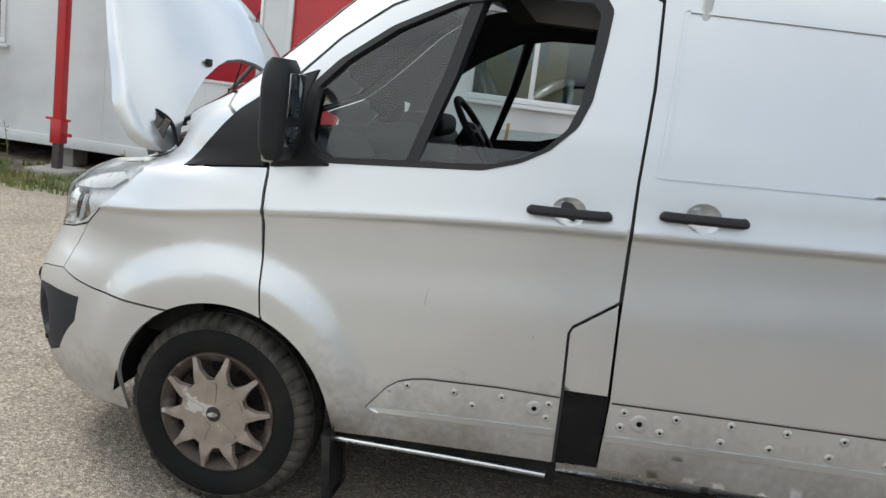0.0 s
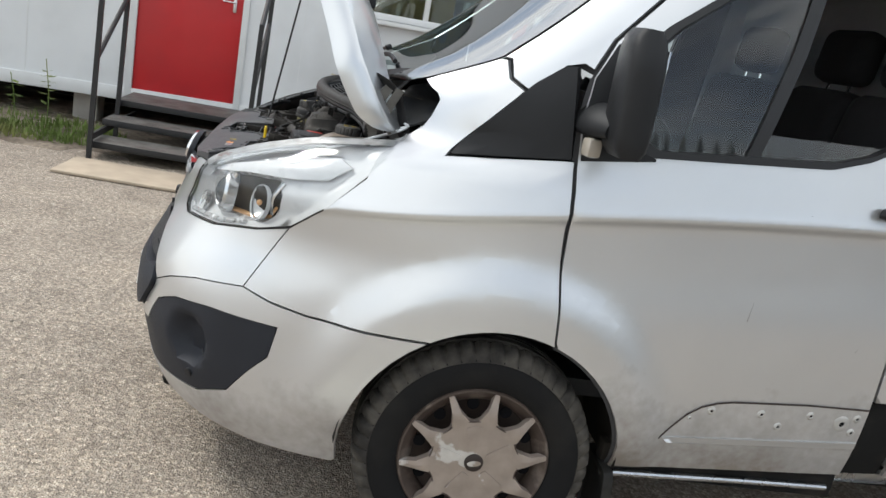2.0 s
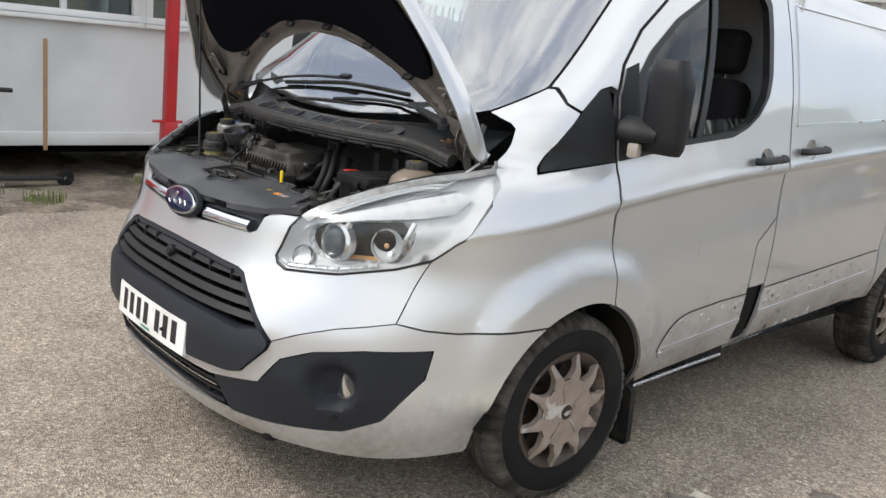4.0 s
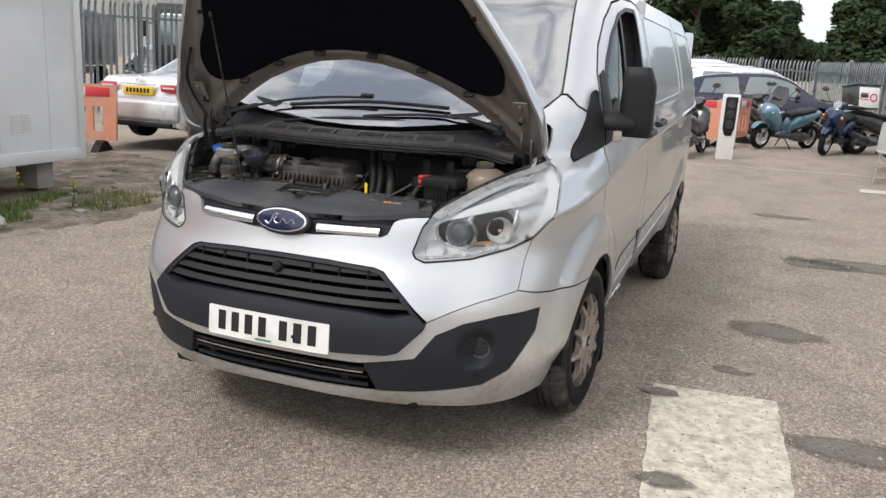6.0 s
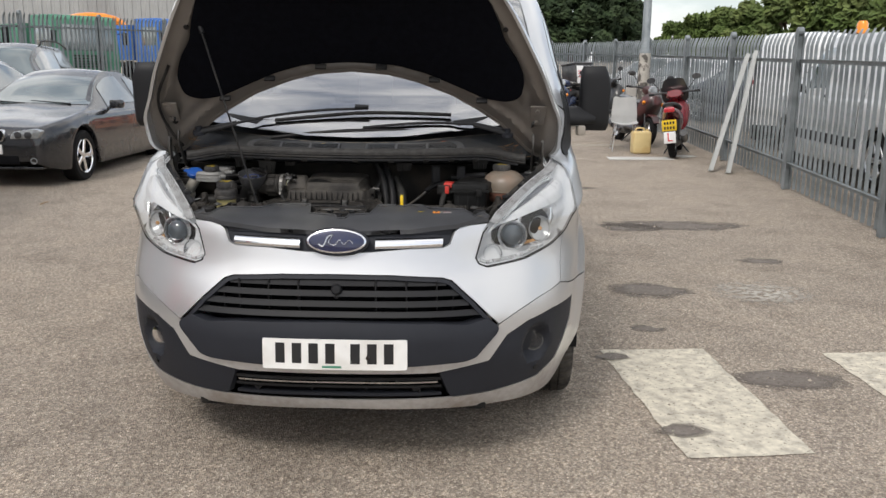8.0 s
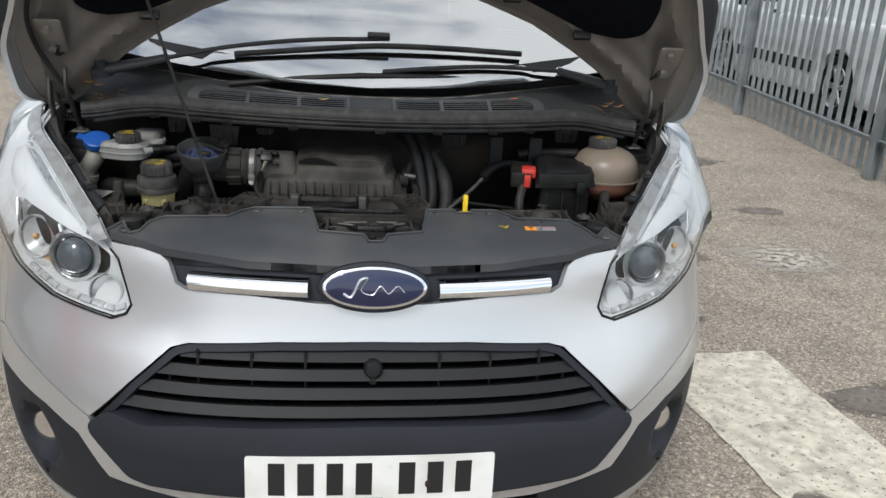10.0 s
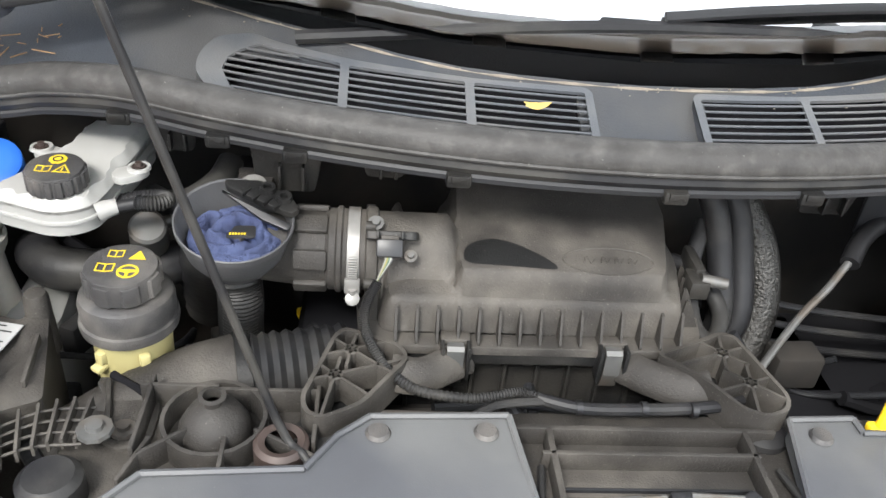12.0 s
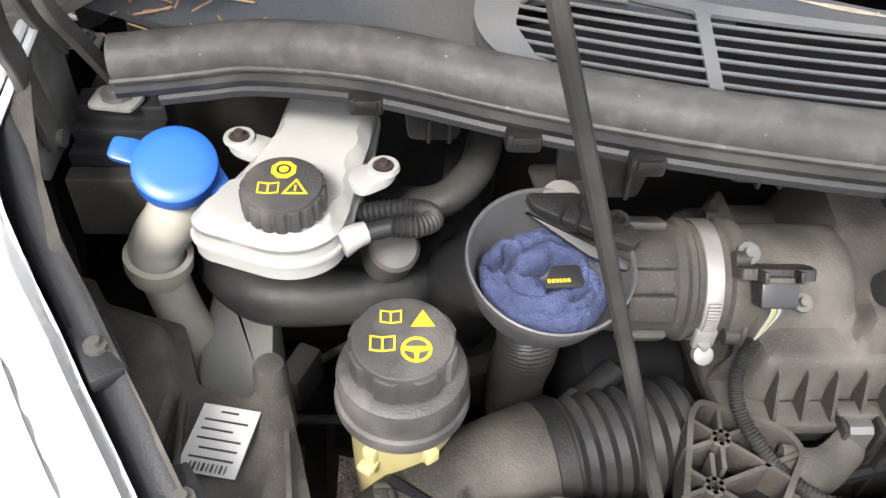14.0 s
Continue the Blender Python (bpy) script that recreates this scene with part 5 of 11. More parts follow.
def build_hood():
    half = [(.0, .335), (.14, .322), (.25, .294), (.40, .238), (.52, .172), (.60, .120), (.665, .060), (.71, .012), (.755, -.012), (.80, -.004), (.822, .03), (.835, .10), (.832, .20), (.79, .31), (.755, .40), (.70, .51), (.63, .64), (.565, .745), (.50, .80), (.38, .835), (.20, .858), (0, .866)]
    out = half + [(-u, s) for u, s in half[-2:0:-1]]
    hood = thing("bonnet", "silver van bonnet propped open with a dark sound pad inside", "bonnet")
    bm = B()
    sheet(bm, out, lambda u, s, d: hood_at(u, s, .012 + d), (), .035, .012)
    part("outer_skin", bm, SILVER_CLEAN, hood, "silver painted outer skin")
    padh = [(0, .392), (.18, .380), (.30, .345), (.42, .295), (.53, .250), (.62, .245), (.675, .275), (.685, .36), (.655, .44), (.60, .52), (.575, .60), (.535, .70), (.46, .765), (.36, .80), (0, .83)]
    pad = padh + [(-u, s) for u, s in padh[-2:0:-1]]
    bm = B()
    def inner(u, s, d):
        e = edge_gap((u, s), out)
        rim = -.012 * (1 - smooth01(.004, .022, e)) * 0
        bead = .014 * math.exp(-((e - .055) / .018) ** 2) + .010 * math.exp(-((e - .115) / .02) ** 2)
        corner = .016 * math.exp(-(((abs(u) - .735) / .045) ** 2 + ((s - .22) / .07) ** 2))
        return hood_at(u, s, -.006 - bead + corner + rim - d)
    sheet(bm, shrink(out, .001), inner, (), .018, .0)
    part("inner_frame", bm, BRONZE, hood, "grey-brown painted inner frame")
    bm = B()
    rim_in = shrink(out, .012)
    sheet(bm, out, lambda u, s, d: hood_at(u, s, -.010 - d), [rim_in], .03, .012)
    part("hem", bm, BRONZE, hood)
    bm = B()
    sheet(bm, rounded(pad, .03), lambda u, s, d: hood_at(u, s, -.026 - .006 * smooth01(0, .05, edge_gap((u, s), pad)) - d * 0 + d * -1.5), (), .03, .012)
    part("sound_pad", bm, PAD, hood, "black felt sound pad")
    for u in (-.33, -.12, .12, .33, -.52, .52):
        bm = B()
        s = knots(abs(u), [(0, .392), (.18, .380), (.30, .345), (.42, .295), (.53, .250)])
        p = hood_at(u, s - .012, -.03)
        box(bm, p, (.045, .012, .022), .003, Matrix.Rotation(-.65, 3, "X"))
        part("pad_clip", bm, RUBBER, hood)
    for sd in (1, -1):
        bm = B()
        p = hood_at(.742 * sd, .205, -.022)
        m = along(-HOOD_N, p, (1, 0, 0))
        prism(bm, rounded([(-.05, -.03), (.05, -.022), (.045, .03), (-.05, .035)], .01), m, .006, .002)
        for yy in (-.028, .028):
            rod(bm, m @ Vector((yy, .0, .004)), m @ Vector((yy, .0, .018)), .009, seg=8)
        pl = part("hinge_plate", bm, BRONZE, hood)
        bm = B()
        hose(bm, [hood_at(.735 * sd, .18, -.03), (.735 * sd, -.365, 1.27), (.742 * sd, -.33, 1.20), (.75 * sd, -.30, 1.13)], .016, 8, 5, flat=.4)
        part("hinge_arm", bm, RUBBER if sd > 0 else BLACK_TRIM, hood)
        bm = B()
        lathe(bm, [(.012, 0), (.020, .004), (.026, .0), (.028, -.006)], along(-HOOD_N, hood_at(.50 * sd, .69, -.02)), 20)
        part("bump_dimple", bm, BRONZE, hood)
        bm = B()
        rod(bm, hood_at(.60 * sd, .575, -.012), hood_at(.60 * sd, .575, -.022), .010, seg=14)
        part("grommet", bm, RUBBER, hood)
        bm = B()
        box(bm, hood_at(.05 * sd, .735, -.04), (.05, .03, .035), .008, Matrix.Rotation(-.65, 3, "X"))
        part("striker_bracket", bm, BRONZE, hood)
    bm = B()
    hose(bm, [hood_at(-.03, .74, -.03), hood_at(-.012, .73, -.075), hood_at(.012, .73, -.075), hood_at(.03, .74, -.03)], .006, 8, 5)
    part("striker", bm, BRUSHED, hood)
    # folded-down side edges of the outer skin
    for sd in (1, -1):
        edge = [(.800, .000, .012), (.824, .035, .040), (.837, .10, .062), (.834, .20, .066), (.795, .305, .062), (.757, .40, .056), (.702, .51, .048), (.632, .64, .036), (.566, .746, .02)]
        us, ws = [(s, u) for u, s, w in edge], [(s, w) for u, s, w in edge]
        rows = []
        bm = B()
        for i in range(41):
            s = .0 + .746 * i / 40
            u, w = knots(s, us), knots(s, ws)
            rows.append([bm.verts.new(hood_at(sd * (u - a), s, .012 - b * w)) for a, b in ((.006, -.04), (-.002, .10), (-.007, .55), (-.004, 1.0), (.008, 1.0), (.010, .3))])
        for a, b in zip(rows, rows[1:]):
            for j in range(5):
                bm.faces.new((a[j], a[j + 1], b[j + 1], b[j]))
        bmesh.ops.recalc_face_normals(bm, faces=bm.faces)
        part("side_fold", bm, SILVER_CLEAN, hood, "silver folded side edge")
    # washer pipe along the edge
    bm = B()
    hose(bm, [hood_at(-.70, .42, -.03), hood_at(-.765, .30, -.035), hood_at(-.775, .20, -.03), hood_at(-.745, .10, -.04), (-.735, -.37, 1.19)], .006, 8, 6)
    part("washer_pipe", bm, RUBBER, hood)
    for u, s in ((.33, .30), (-.33, .30)):
        bm = B()
        box(bm, hood_at(u, s, .018), (.035, .02, .03), .006)
        part("washer_jet", bm, BLACK_TRIM, hood)
    prop = thing("prop_rod", "thin dark steel bonnet prop rod with a hooked foot", "prop rod")
    bm = B()
    hose(bm, [(-.305, -.760, .985), (-.318, -.748, .996), (-.336, -.731, 1.005), (-.372, -.717, 1.11), (-.564, -.648, 1.712), (-.570, -.640, 1.735)], .0038, 10, 8)
    part("rod", bm, RUBBER, prop)
    bm = B()
    rod(bm, (-.540, -.657, 1.64), (-.563, -.649, 1.71), .009, seg=10)
    part("sleeve", bm, BLACK_TRIM, prop)


build_hood()

# ---- under the bonnet ----
def seal_y(x):
    return -.548 + .40 * x * x - .12 * max(0, abs(x) - .55) ** 1.5


def sign(parent, c, q, kind):
    """A yellow printed sign, q wide, lying at c."""
    bm = B()
    flat = lambda u, v, d: c @ Vector((u, v, .0004 + d))
    if kind == "brake":
        sheet(bm, disc_pts(8, q * 1.1, a0=math.pi / 8), flat, (), q, .0004)
        ink = B()
        lathe(ink, [(q * .42, .0008), (q * .62, .0008)], c, 20)
        part("sign_ring", ink, INK, parent)
    elif kind == "triangle":
        tri = [(q * 1.15 * math.cos(radians(90 + 120 * k)), q * 1.15 * math.sin(radians(90 + 120 * k))) for k in range(3)]
        sheet(bm, tri, flat, [shrink(tri, q * .17)], q, .0004)
        ink = B()
        box(ink, c @ Vector((0, .05 * q, .0004)), (.16 * q, .62 * q, .0006), 0, c.to_3x3().normalized())
        part("sign_bar", ink, YELLOW_INK, parent)
    elif kind == "warning":
        tri = [(q * 1.15 * math.cos(radians(90 + 120 * k)), q * 1.15 * math.sin(radians(90 + 120 * k))) for k in range(3)]
        sheet(bm, tri, flat, (), q, .0004)
    elif kind == "wheel":
        lathe(bm, [(q * .78, 0), (q * .78, .0005), (q, .0005), (q, 0)], c, 24)
        prism(bm, rounded([(-.8 * q, -.05 * q), (-.8 * q, .25 * q), (.8 * q, .25 * q), (.8 * q, -.05 * q), (.18 * q, -.2 * q), (.12 * q, -.8 * q), (-.12 * q, -.8 * q), (-.18 * q, -.2 * q)], q * .05, 2), c, .0005)
    else:
        w, h = q, q * .8
        pages = [[(-w + .16 * q, -h + .3 * q), (-.09 * q, -h + .16 * q), (-.09 * q, h - .3 * q), (-w + .16 * q, h - .16 * q)]]
        pages.append([(-x, y) for x, y in pages[0]][::-1])
        sheet(bm, [(-w, -h + .15 * q), (0, -h), (w, -h + .15 * q), (w, h), (0, h - .15 * q), (-w, h)], flat, pages, q, .0004)
    return part("sign", bm, YELLOW_INK, parent)


def screw_cap(parent, at, r, h, signs=(), tilt=(0, 0, 1), teeth=16, deep=.07):
    """A black screw cap with teeth round its rim, and its yellow signs on top."""
    m = along(tilt, at, (0, 1, 0))
    bm = B()
    n = teeth * 6
    out = [(q * math.cos(2 * math.pi * i / n), q * math.sin(2 * math.pi * i / n)) for i in range(n) for q in (r * (1 - deep * (i % 6 in (0, 1))),)]
    prism(bm, out, m, h * .86, r * .05)
    prism(bm, disc_pts(40, r * .93), m, h, r * .06)
    cap = part("cap", bm, CAP_BLACK, parent, "toothed black cap with yellow signs")
    for kind, x, y, q in signs:
        sign(parent, m @ Matrix.Translation((x * r, y * r, h + .0003)), q * r, kind)
    return cap


def bolt(parent, at, r=.009, d=(0, 0, 1), m_=None):
    bm = B()
    m = along(d, at)
    lathe(bm, [(0, .006), (r * .6, .006), (r * .65, .002), (r * 1.25, .002), (r * 1.3, -.002)], m, 10)
    return part("bolt", bm, m_ or DULL_STEEL, parent)


def build_bay():
    bay = thing("engine_bay", "dusty inner walls of the van's engine bay, deep shade in their colour", "engine bay")
    # walls, floor and block are near-black: the bay's deep shade is in their colour
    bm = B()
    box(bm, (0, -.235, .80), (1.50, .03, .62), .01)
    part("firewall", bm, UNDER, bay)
    bm = B()
    box(bm, (0, -.50, .56), (1.10, .52, .03))
    part("bay_floor", bm, DARK, bay)
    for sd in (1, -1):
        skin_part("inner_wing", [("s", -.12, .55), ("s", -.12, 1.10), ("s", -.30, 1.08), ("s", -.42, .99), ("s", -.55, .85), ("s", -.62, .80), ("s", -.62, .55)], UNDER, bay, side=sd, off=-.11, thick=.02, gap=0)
    bm = B()
    box(bm, (0, -.76, .80), (.86, .08, .28), .01)
    part("radiator_pack", bm, DARK, bay)
    bm = B()
    box(bm, (.02, -.47, .72), (.62, .24, .32), .04)
    box(bm, (-.25, -.44, .82), (.2, .16, .2), .03)
    box(bm, (.30, -.46, .78), (.3, .2, .2), .03)
    part("engine_block", bm, DARK, bay)
    # random filler pipes and looms deep in the bay, near-black to carry its shade
    rnd = random.Random(7)
    for i in range(26):
        x = rnd.uniform(-.55, .62)
        y, z = rnd.uniform(-.64, -.40), rnd.uniform(.80, .95)
        pts = [(x, y, z)]
        for k in range(3):
            x, y, z = x + rnd.uniform(-.12, .12), min(-.38, max(-.66, y + rnd.uniform(-.09, .09))), min(.975, max(.72, z + rnd.uniform(-.07, .07)))
            pts.append((x, y, z))
        bm = B()
        hose(bm, pts, rnd.choice((.004, .006, .009, .014)), 8, 5)
        part("loom", bm, rnd.choice((UNDER, DARK, BLACK_TRIM)), bay)
    for i in range(14):
        bm = B()
        p = (rnd.uniform(-.60, .58), rnd.uniform(-.64, -.42), rnd.uniform(.80, .93))
        box(bm, p, (rnd.uniform(.02, .07), rnd.uniform(.02, .05), rnd.uniform(.02, .05)), .004, Matrix.Rotation(rnd.uniform(0, 3), 3, "Z"))
        part("bracket", bm, rnd.choice((DARK, UNDER, UNDER)), bay)
    for x, y in ((.112, -.45), (.140, -.44)):
        bm = B()
        hose(bm, [(x - .03, y + .05, 1.12), (x, y, 1.09), (x + .018, y - .03, 1.02), (x + .020, y - .06, .96), (x - .005, y - .07, .91)], .0145, 12, 6)
        part("coolant_hose", bm, RUBBER, bay)
    bm = B()
    hose(bm, [(.165, -.41, 1.07), (.192, -.44, 1.02), (.200, -.47, .96), (.185, -.50, .90)], .021, 12, 6)
    part("heat_shield", bm, mat("foil_shield", (.036, .035, .033), .4, .6, vary=.3, scale=120, bump=.8, bscale=260), bay)
    for i in range(3):
        bm = B()
        hose(bm, [(.14, -.45 - .012 * i, .965 - .02 * i), (.26, -.47 - .012 * i, .955 - .02 * i), (.40, -.47 - .01 * i, .94 - .02 * i)], .0045, 8, 5)
        part("fuel_line", bm, RUBBER, bay)
    for x in (.335, .44):
        bm = B()
        box(bm, (x, -.41, 1.075), (.035, .006, .09), .004)
        part("bracket_strap", bm, BLACK_TRIM, bay)


def cover_z(y):
    return knots(y, [(-.93, .915), (-.905, .945), (-.88, .966), (-.85, .980), (-.79, .993), (-.70, 1.000)])


def build_cover():
    cv = thing("radiator_cover", "dark grey plastic cover over the radiator", "cover")
    out = [(-.550, -.838), (-.43, -.884), (-.26, -.905), (0, -.914), (.26, -.905), (.43, -.884), (.550, -.838), (.525, -.795), (.495, -.835), (.478, -.80), (.452, -.752), (.33, -.745), (.305, -.715), (.290, -.697), (.232, -.697), (.230, -.716), (.192, -.716), (.190, -.699), (.126, -.702), (.106, -.825), (.030, -.838), (.018, -.862), (-.012, -.862), (-.022, -.840), (-.118, -.828), (-.138, -.704), (-.262, -.708), (-.29, -.73), (-.315, -.765), (-.445, -.772), (-.472, -.800), (-.485, -.838), (-.505, -.848), (-.525, -.800)]
    bm = B()
    sheet(bm, rounded(out, .010, 3), lambda u, v, d: Vector((u, v, cover_z(v) + 1.4 * d)), (), .022, .012)
    bmesh.ops.recalc_face_normals(bm, faces=bm.faces)
    part("panel", bm, COVER, cv, "dark grey dusty moulded panel")
    # apron from the front lip down to the grille strip
    bm = B()
    rows = []
    for i in range(33):
        x = -.416 + .832 * i / 32
        y = knots(abs(x), [(0, -.914), (.26, -.905), (.43, -.884), (.55, -.838)]) + .005
        foot = skin(girth_x(x, .926), .926, -.012)
        lip = Vector((x, y, cover_z(y) - .006))
        rows.append([bm.verts.new(lip.lerp(foot, k / 3)) for k in range(4)])
    for a, b in zip(rows, rows[1:]):
        for k in range(3):
            bm.faces.new((a[k], a[k + 1], b[k + 1], b[k]))
    part("apron", bm, GREY_TRIM, cv)
    bm = B()
    edge = [Vector((x, y, cover_z(y) + .002)) for x, y in out[6:] + out[:1]]
    for a, b in zip(edge, edge[1:]):
        rod(bm, a, b, .0032, seg=6)
    part("raised_edge", bm, COVER, cv)
    for x, y in ((-.255, -.725), (-.16, -.722), (.15, -.720), (.272, -.715), (-.515, -.835), (.515, -.835)):
        bm = B()
        lathe(bm, [(0, .004), (.009, .0035), (.0115, 0)], Matrix.Translation((x, y, cover_z(y) + .0005)), 16)
        part("push_stud", bm, CAP_BLACK, cv)
    plug = thing("dipstick_cap", "bright yellow plastic dipstick handle", "dipstick")
    bm = B()
    box(bm, (.215, -.708, .996), (.024, .018, .010), .003)
    box(bm, (.215, -.706, 1.018), (.012, .009, .046), .004)
    part("handle", bm, YELLOW, plug)
    sign = thing("warning_label", "small orange and white warning label on the cover", "label")
    for dx, w, m_ in ((-.013, .026, ORANGE_INK), (.022, .042, LABEL)):
        bm = B()
        box(bm, (.365 + dx, -.800, cover_z(-.80) + .0006), (w, .020, .0008), 0, Matrix.Rotation(.11, 3, "X"))
        part("field", bm, m_, sign)
    for dx, dy, w, h, m_ in ((-.013, .004, .009, .005, INK), (-.013, -.005, .008, .004, RUST_INK), (.008, -.004, .007, .006, INK), (.012, .003, .006, .003, INK), (.020, .004, .008, .005, PINK_INK), (.033, .0, .010, .004, PINK_INK)):
        bm = B()
        box(bm, (.365 + dx, -.800 + dy, cover_z(-.80 + dy) + .0014), (w, h, .0006), 0, Matrix.Rotation(.11, 3, "X"))
        part("printed_bar", bm, m_, sign)
    mark = thing("inspection_mark", "yellow printed mark on the cover", "label")
    for dx, dy in ((0, 0), (.008, .006), (-.007, .005), (.002, -.007)):
        bm = B()
        box(bm, (.293 + dx, -.795 + dy, cover_z(-.795) + .001), (.009, .005, .0007), 0, Matrix.Rotation(.4 + dx * 90, 3, "Z"))
        part("stroke", bm, YELLOW_INK, mark)
    # carrier with its ribs behind the cover
    fr = thing("front_carrier", "black ribbed plastic radiator carrier with rubber mounts", "carrier")
    bm = B()
    box(bm, (0, -.745, .955), (1.06, .16, .03), .006)
    part("deck", bm, ENGINE_DUSTY, fr)
    for sd in (-1, 1):
        for x, y, w, l, rz in ((.46, -.70, .004, .09, 0), (.435, -.668, .07, .004, 0), (.36, -.672, .10, .004, 0), (.31, -.70, .004, .07, 0), (.385, -.748, .004, .035, 0), (.335, -.735, .06, .004, .5), (.435, -.735, .05, .004, -.7), (.455, -.755, .004, .05, .3)):
            bm = B()
            box(bm, (sd * x, y, .982), (w, l, .030), .001, Matrix.Rotation(sd * rz, 3, "Z"))
            part("rib", bm, ENGINE_DUSTY, fr)
        x0 = .398 * sd
        bm = B()
        lathe(bm, [(.012, .045), (.008, .046), (.008, .036), (.012, .034), (.022, .028), (.031, .012), (.032, 0), (.032, -.02)], Matrix.Translation((x0, -.706, .975)), 24)
        part("rubber_mount", bm, ENGINE_DUSTY, fr, "dusty rubber mount")
        bm = B()
        lathe(bm, [(.046, .0), (.046, .028), (.042, .028), (.042, .0)], Matrix.Translation((x0, -.706, .968)), 24)
        part("mount_ring", bm, ENGINE_DUSTY, fr)
        bm = B()
        lathe(bm, [(0, .036), (.020, .036), (.026, .030), (.027, .0), (.027, -.02)], Matrix.Translation((sd * .515, -.775, .962)), 24)
        part("buffer", bm, RUBBER, fr, "round rubber bonnet buffer")
        # grid of the headlight bracket
        for i in range(8):
            bm = B()
            t = i / 7
            c = Vector((sd * (.505 + .085 * t), -.715 - .05 * t * t, .995))
            box(bm, c, (.0025, .050, .012), 0, Matrix.Rotation(-sd * .5 * t, 3, "Z"))
            part("grid_bar", bm, ENGINE_DUSTY, fr)
        for k in range(4):
            bm = B()
            hose(bm, [(sd * .50, -.698 - k * .014, .995), (sd * .545, -.705 - k * .014, .995), (sd * .592, -.740 - k * .014, .995)], .0014, 6, 4)
            part("grid_bar", bm, ENGINE_DUSTY, fr)
        bolt(fr, (sd * .492, -.728, 1.000), .012)
        bolt(fr, (sd * .455, -.735, .975), .007)
        bm = B()
        lathe(bm, [(.014, .012), (.020, .014), (.024, .010), (.024, -.01)], Matrix.Translation((sd * .337, -.735, .985)), 20)
        part("rod_grommet", bm, RIM_BROWN if sd < 0 else RUBBER, fr)
    # latch in the middle recess
    bm = B()
    box(bm, (-.01, -.775, .955), (.24, .13, .02), .002)
    part("latch_tray", bm, DARK, fr)
    for x, y, w, l in ((-.01, -.705, .25, .006), (-.10, -.765, .006, .12), (.085, -.765, .006, .12), (-.01, -.735, .20, .005), (-.01, -.80, .19, .005)):
        bm = B()
        box(bm, (x, y, .978), (w, l, .024), .001)
        part("rib", bm, ENGINE_DUSTY, fr)
    latch = thing("bonnet_latch", "dark metal bonnet latch with cables", "latch")
    bm = B()
    box(bm, (.0, -.795, .982), (.080, .016, .010), .003)
    box(bm, (-.005, -.832, .980), (.014, .034, .008), .003)
    part("plate", bm, RUBBER, latch)
    for x, y, l, a, r in ((-.04, -.792, .05, .1, .0035), (.03, -.788, .045, -.06, .003), (.055, -.80, .03, .4, .003), (-.06, -.805, .035, -.3, .003)):
        bm = B()
        rod(bm, (x - l * math.cos(a) / 2, y - l * math.sin(a) / 2, .996), (x + l * math.cos(a) / 2, y + l * math.sin(a) / 2, .996), r, seg=8)
        part("spring", bm, DULL_STEEL, latch)
    for x, y in ((-.045, -.80), (.0, -.79), (.035, -.805), (.06, -.79)):
        bm = B()
        box(bm, (x, y, .990), (.020, .016, .014), .003, Matrix.Rotation(x * 9, 3, "Z"))
        part("lever", bm, SEAL_BLACK, latch)
    for k in range(5):
        bm = B()
        box(bm, (-.01, -.762 - .011 * k, .968), (.17, .003, .012), .0008)
        part("rib", bm, BLACK_TRIM, latch)
    for sd in (1, -1):
        bm = B()
        hose(bm, [(sd * .05, -.79, .992), (sd * .09, -.80, .985), (sd * .115, -.79, .98), (sd * .11, -.74, .975)], .004, 8, 5)
        part("cable", bm, RUBBER, latch)


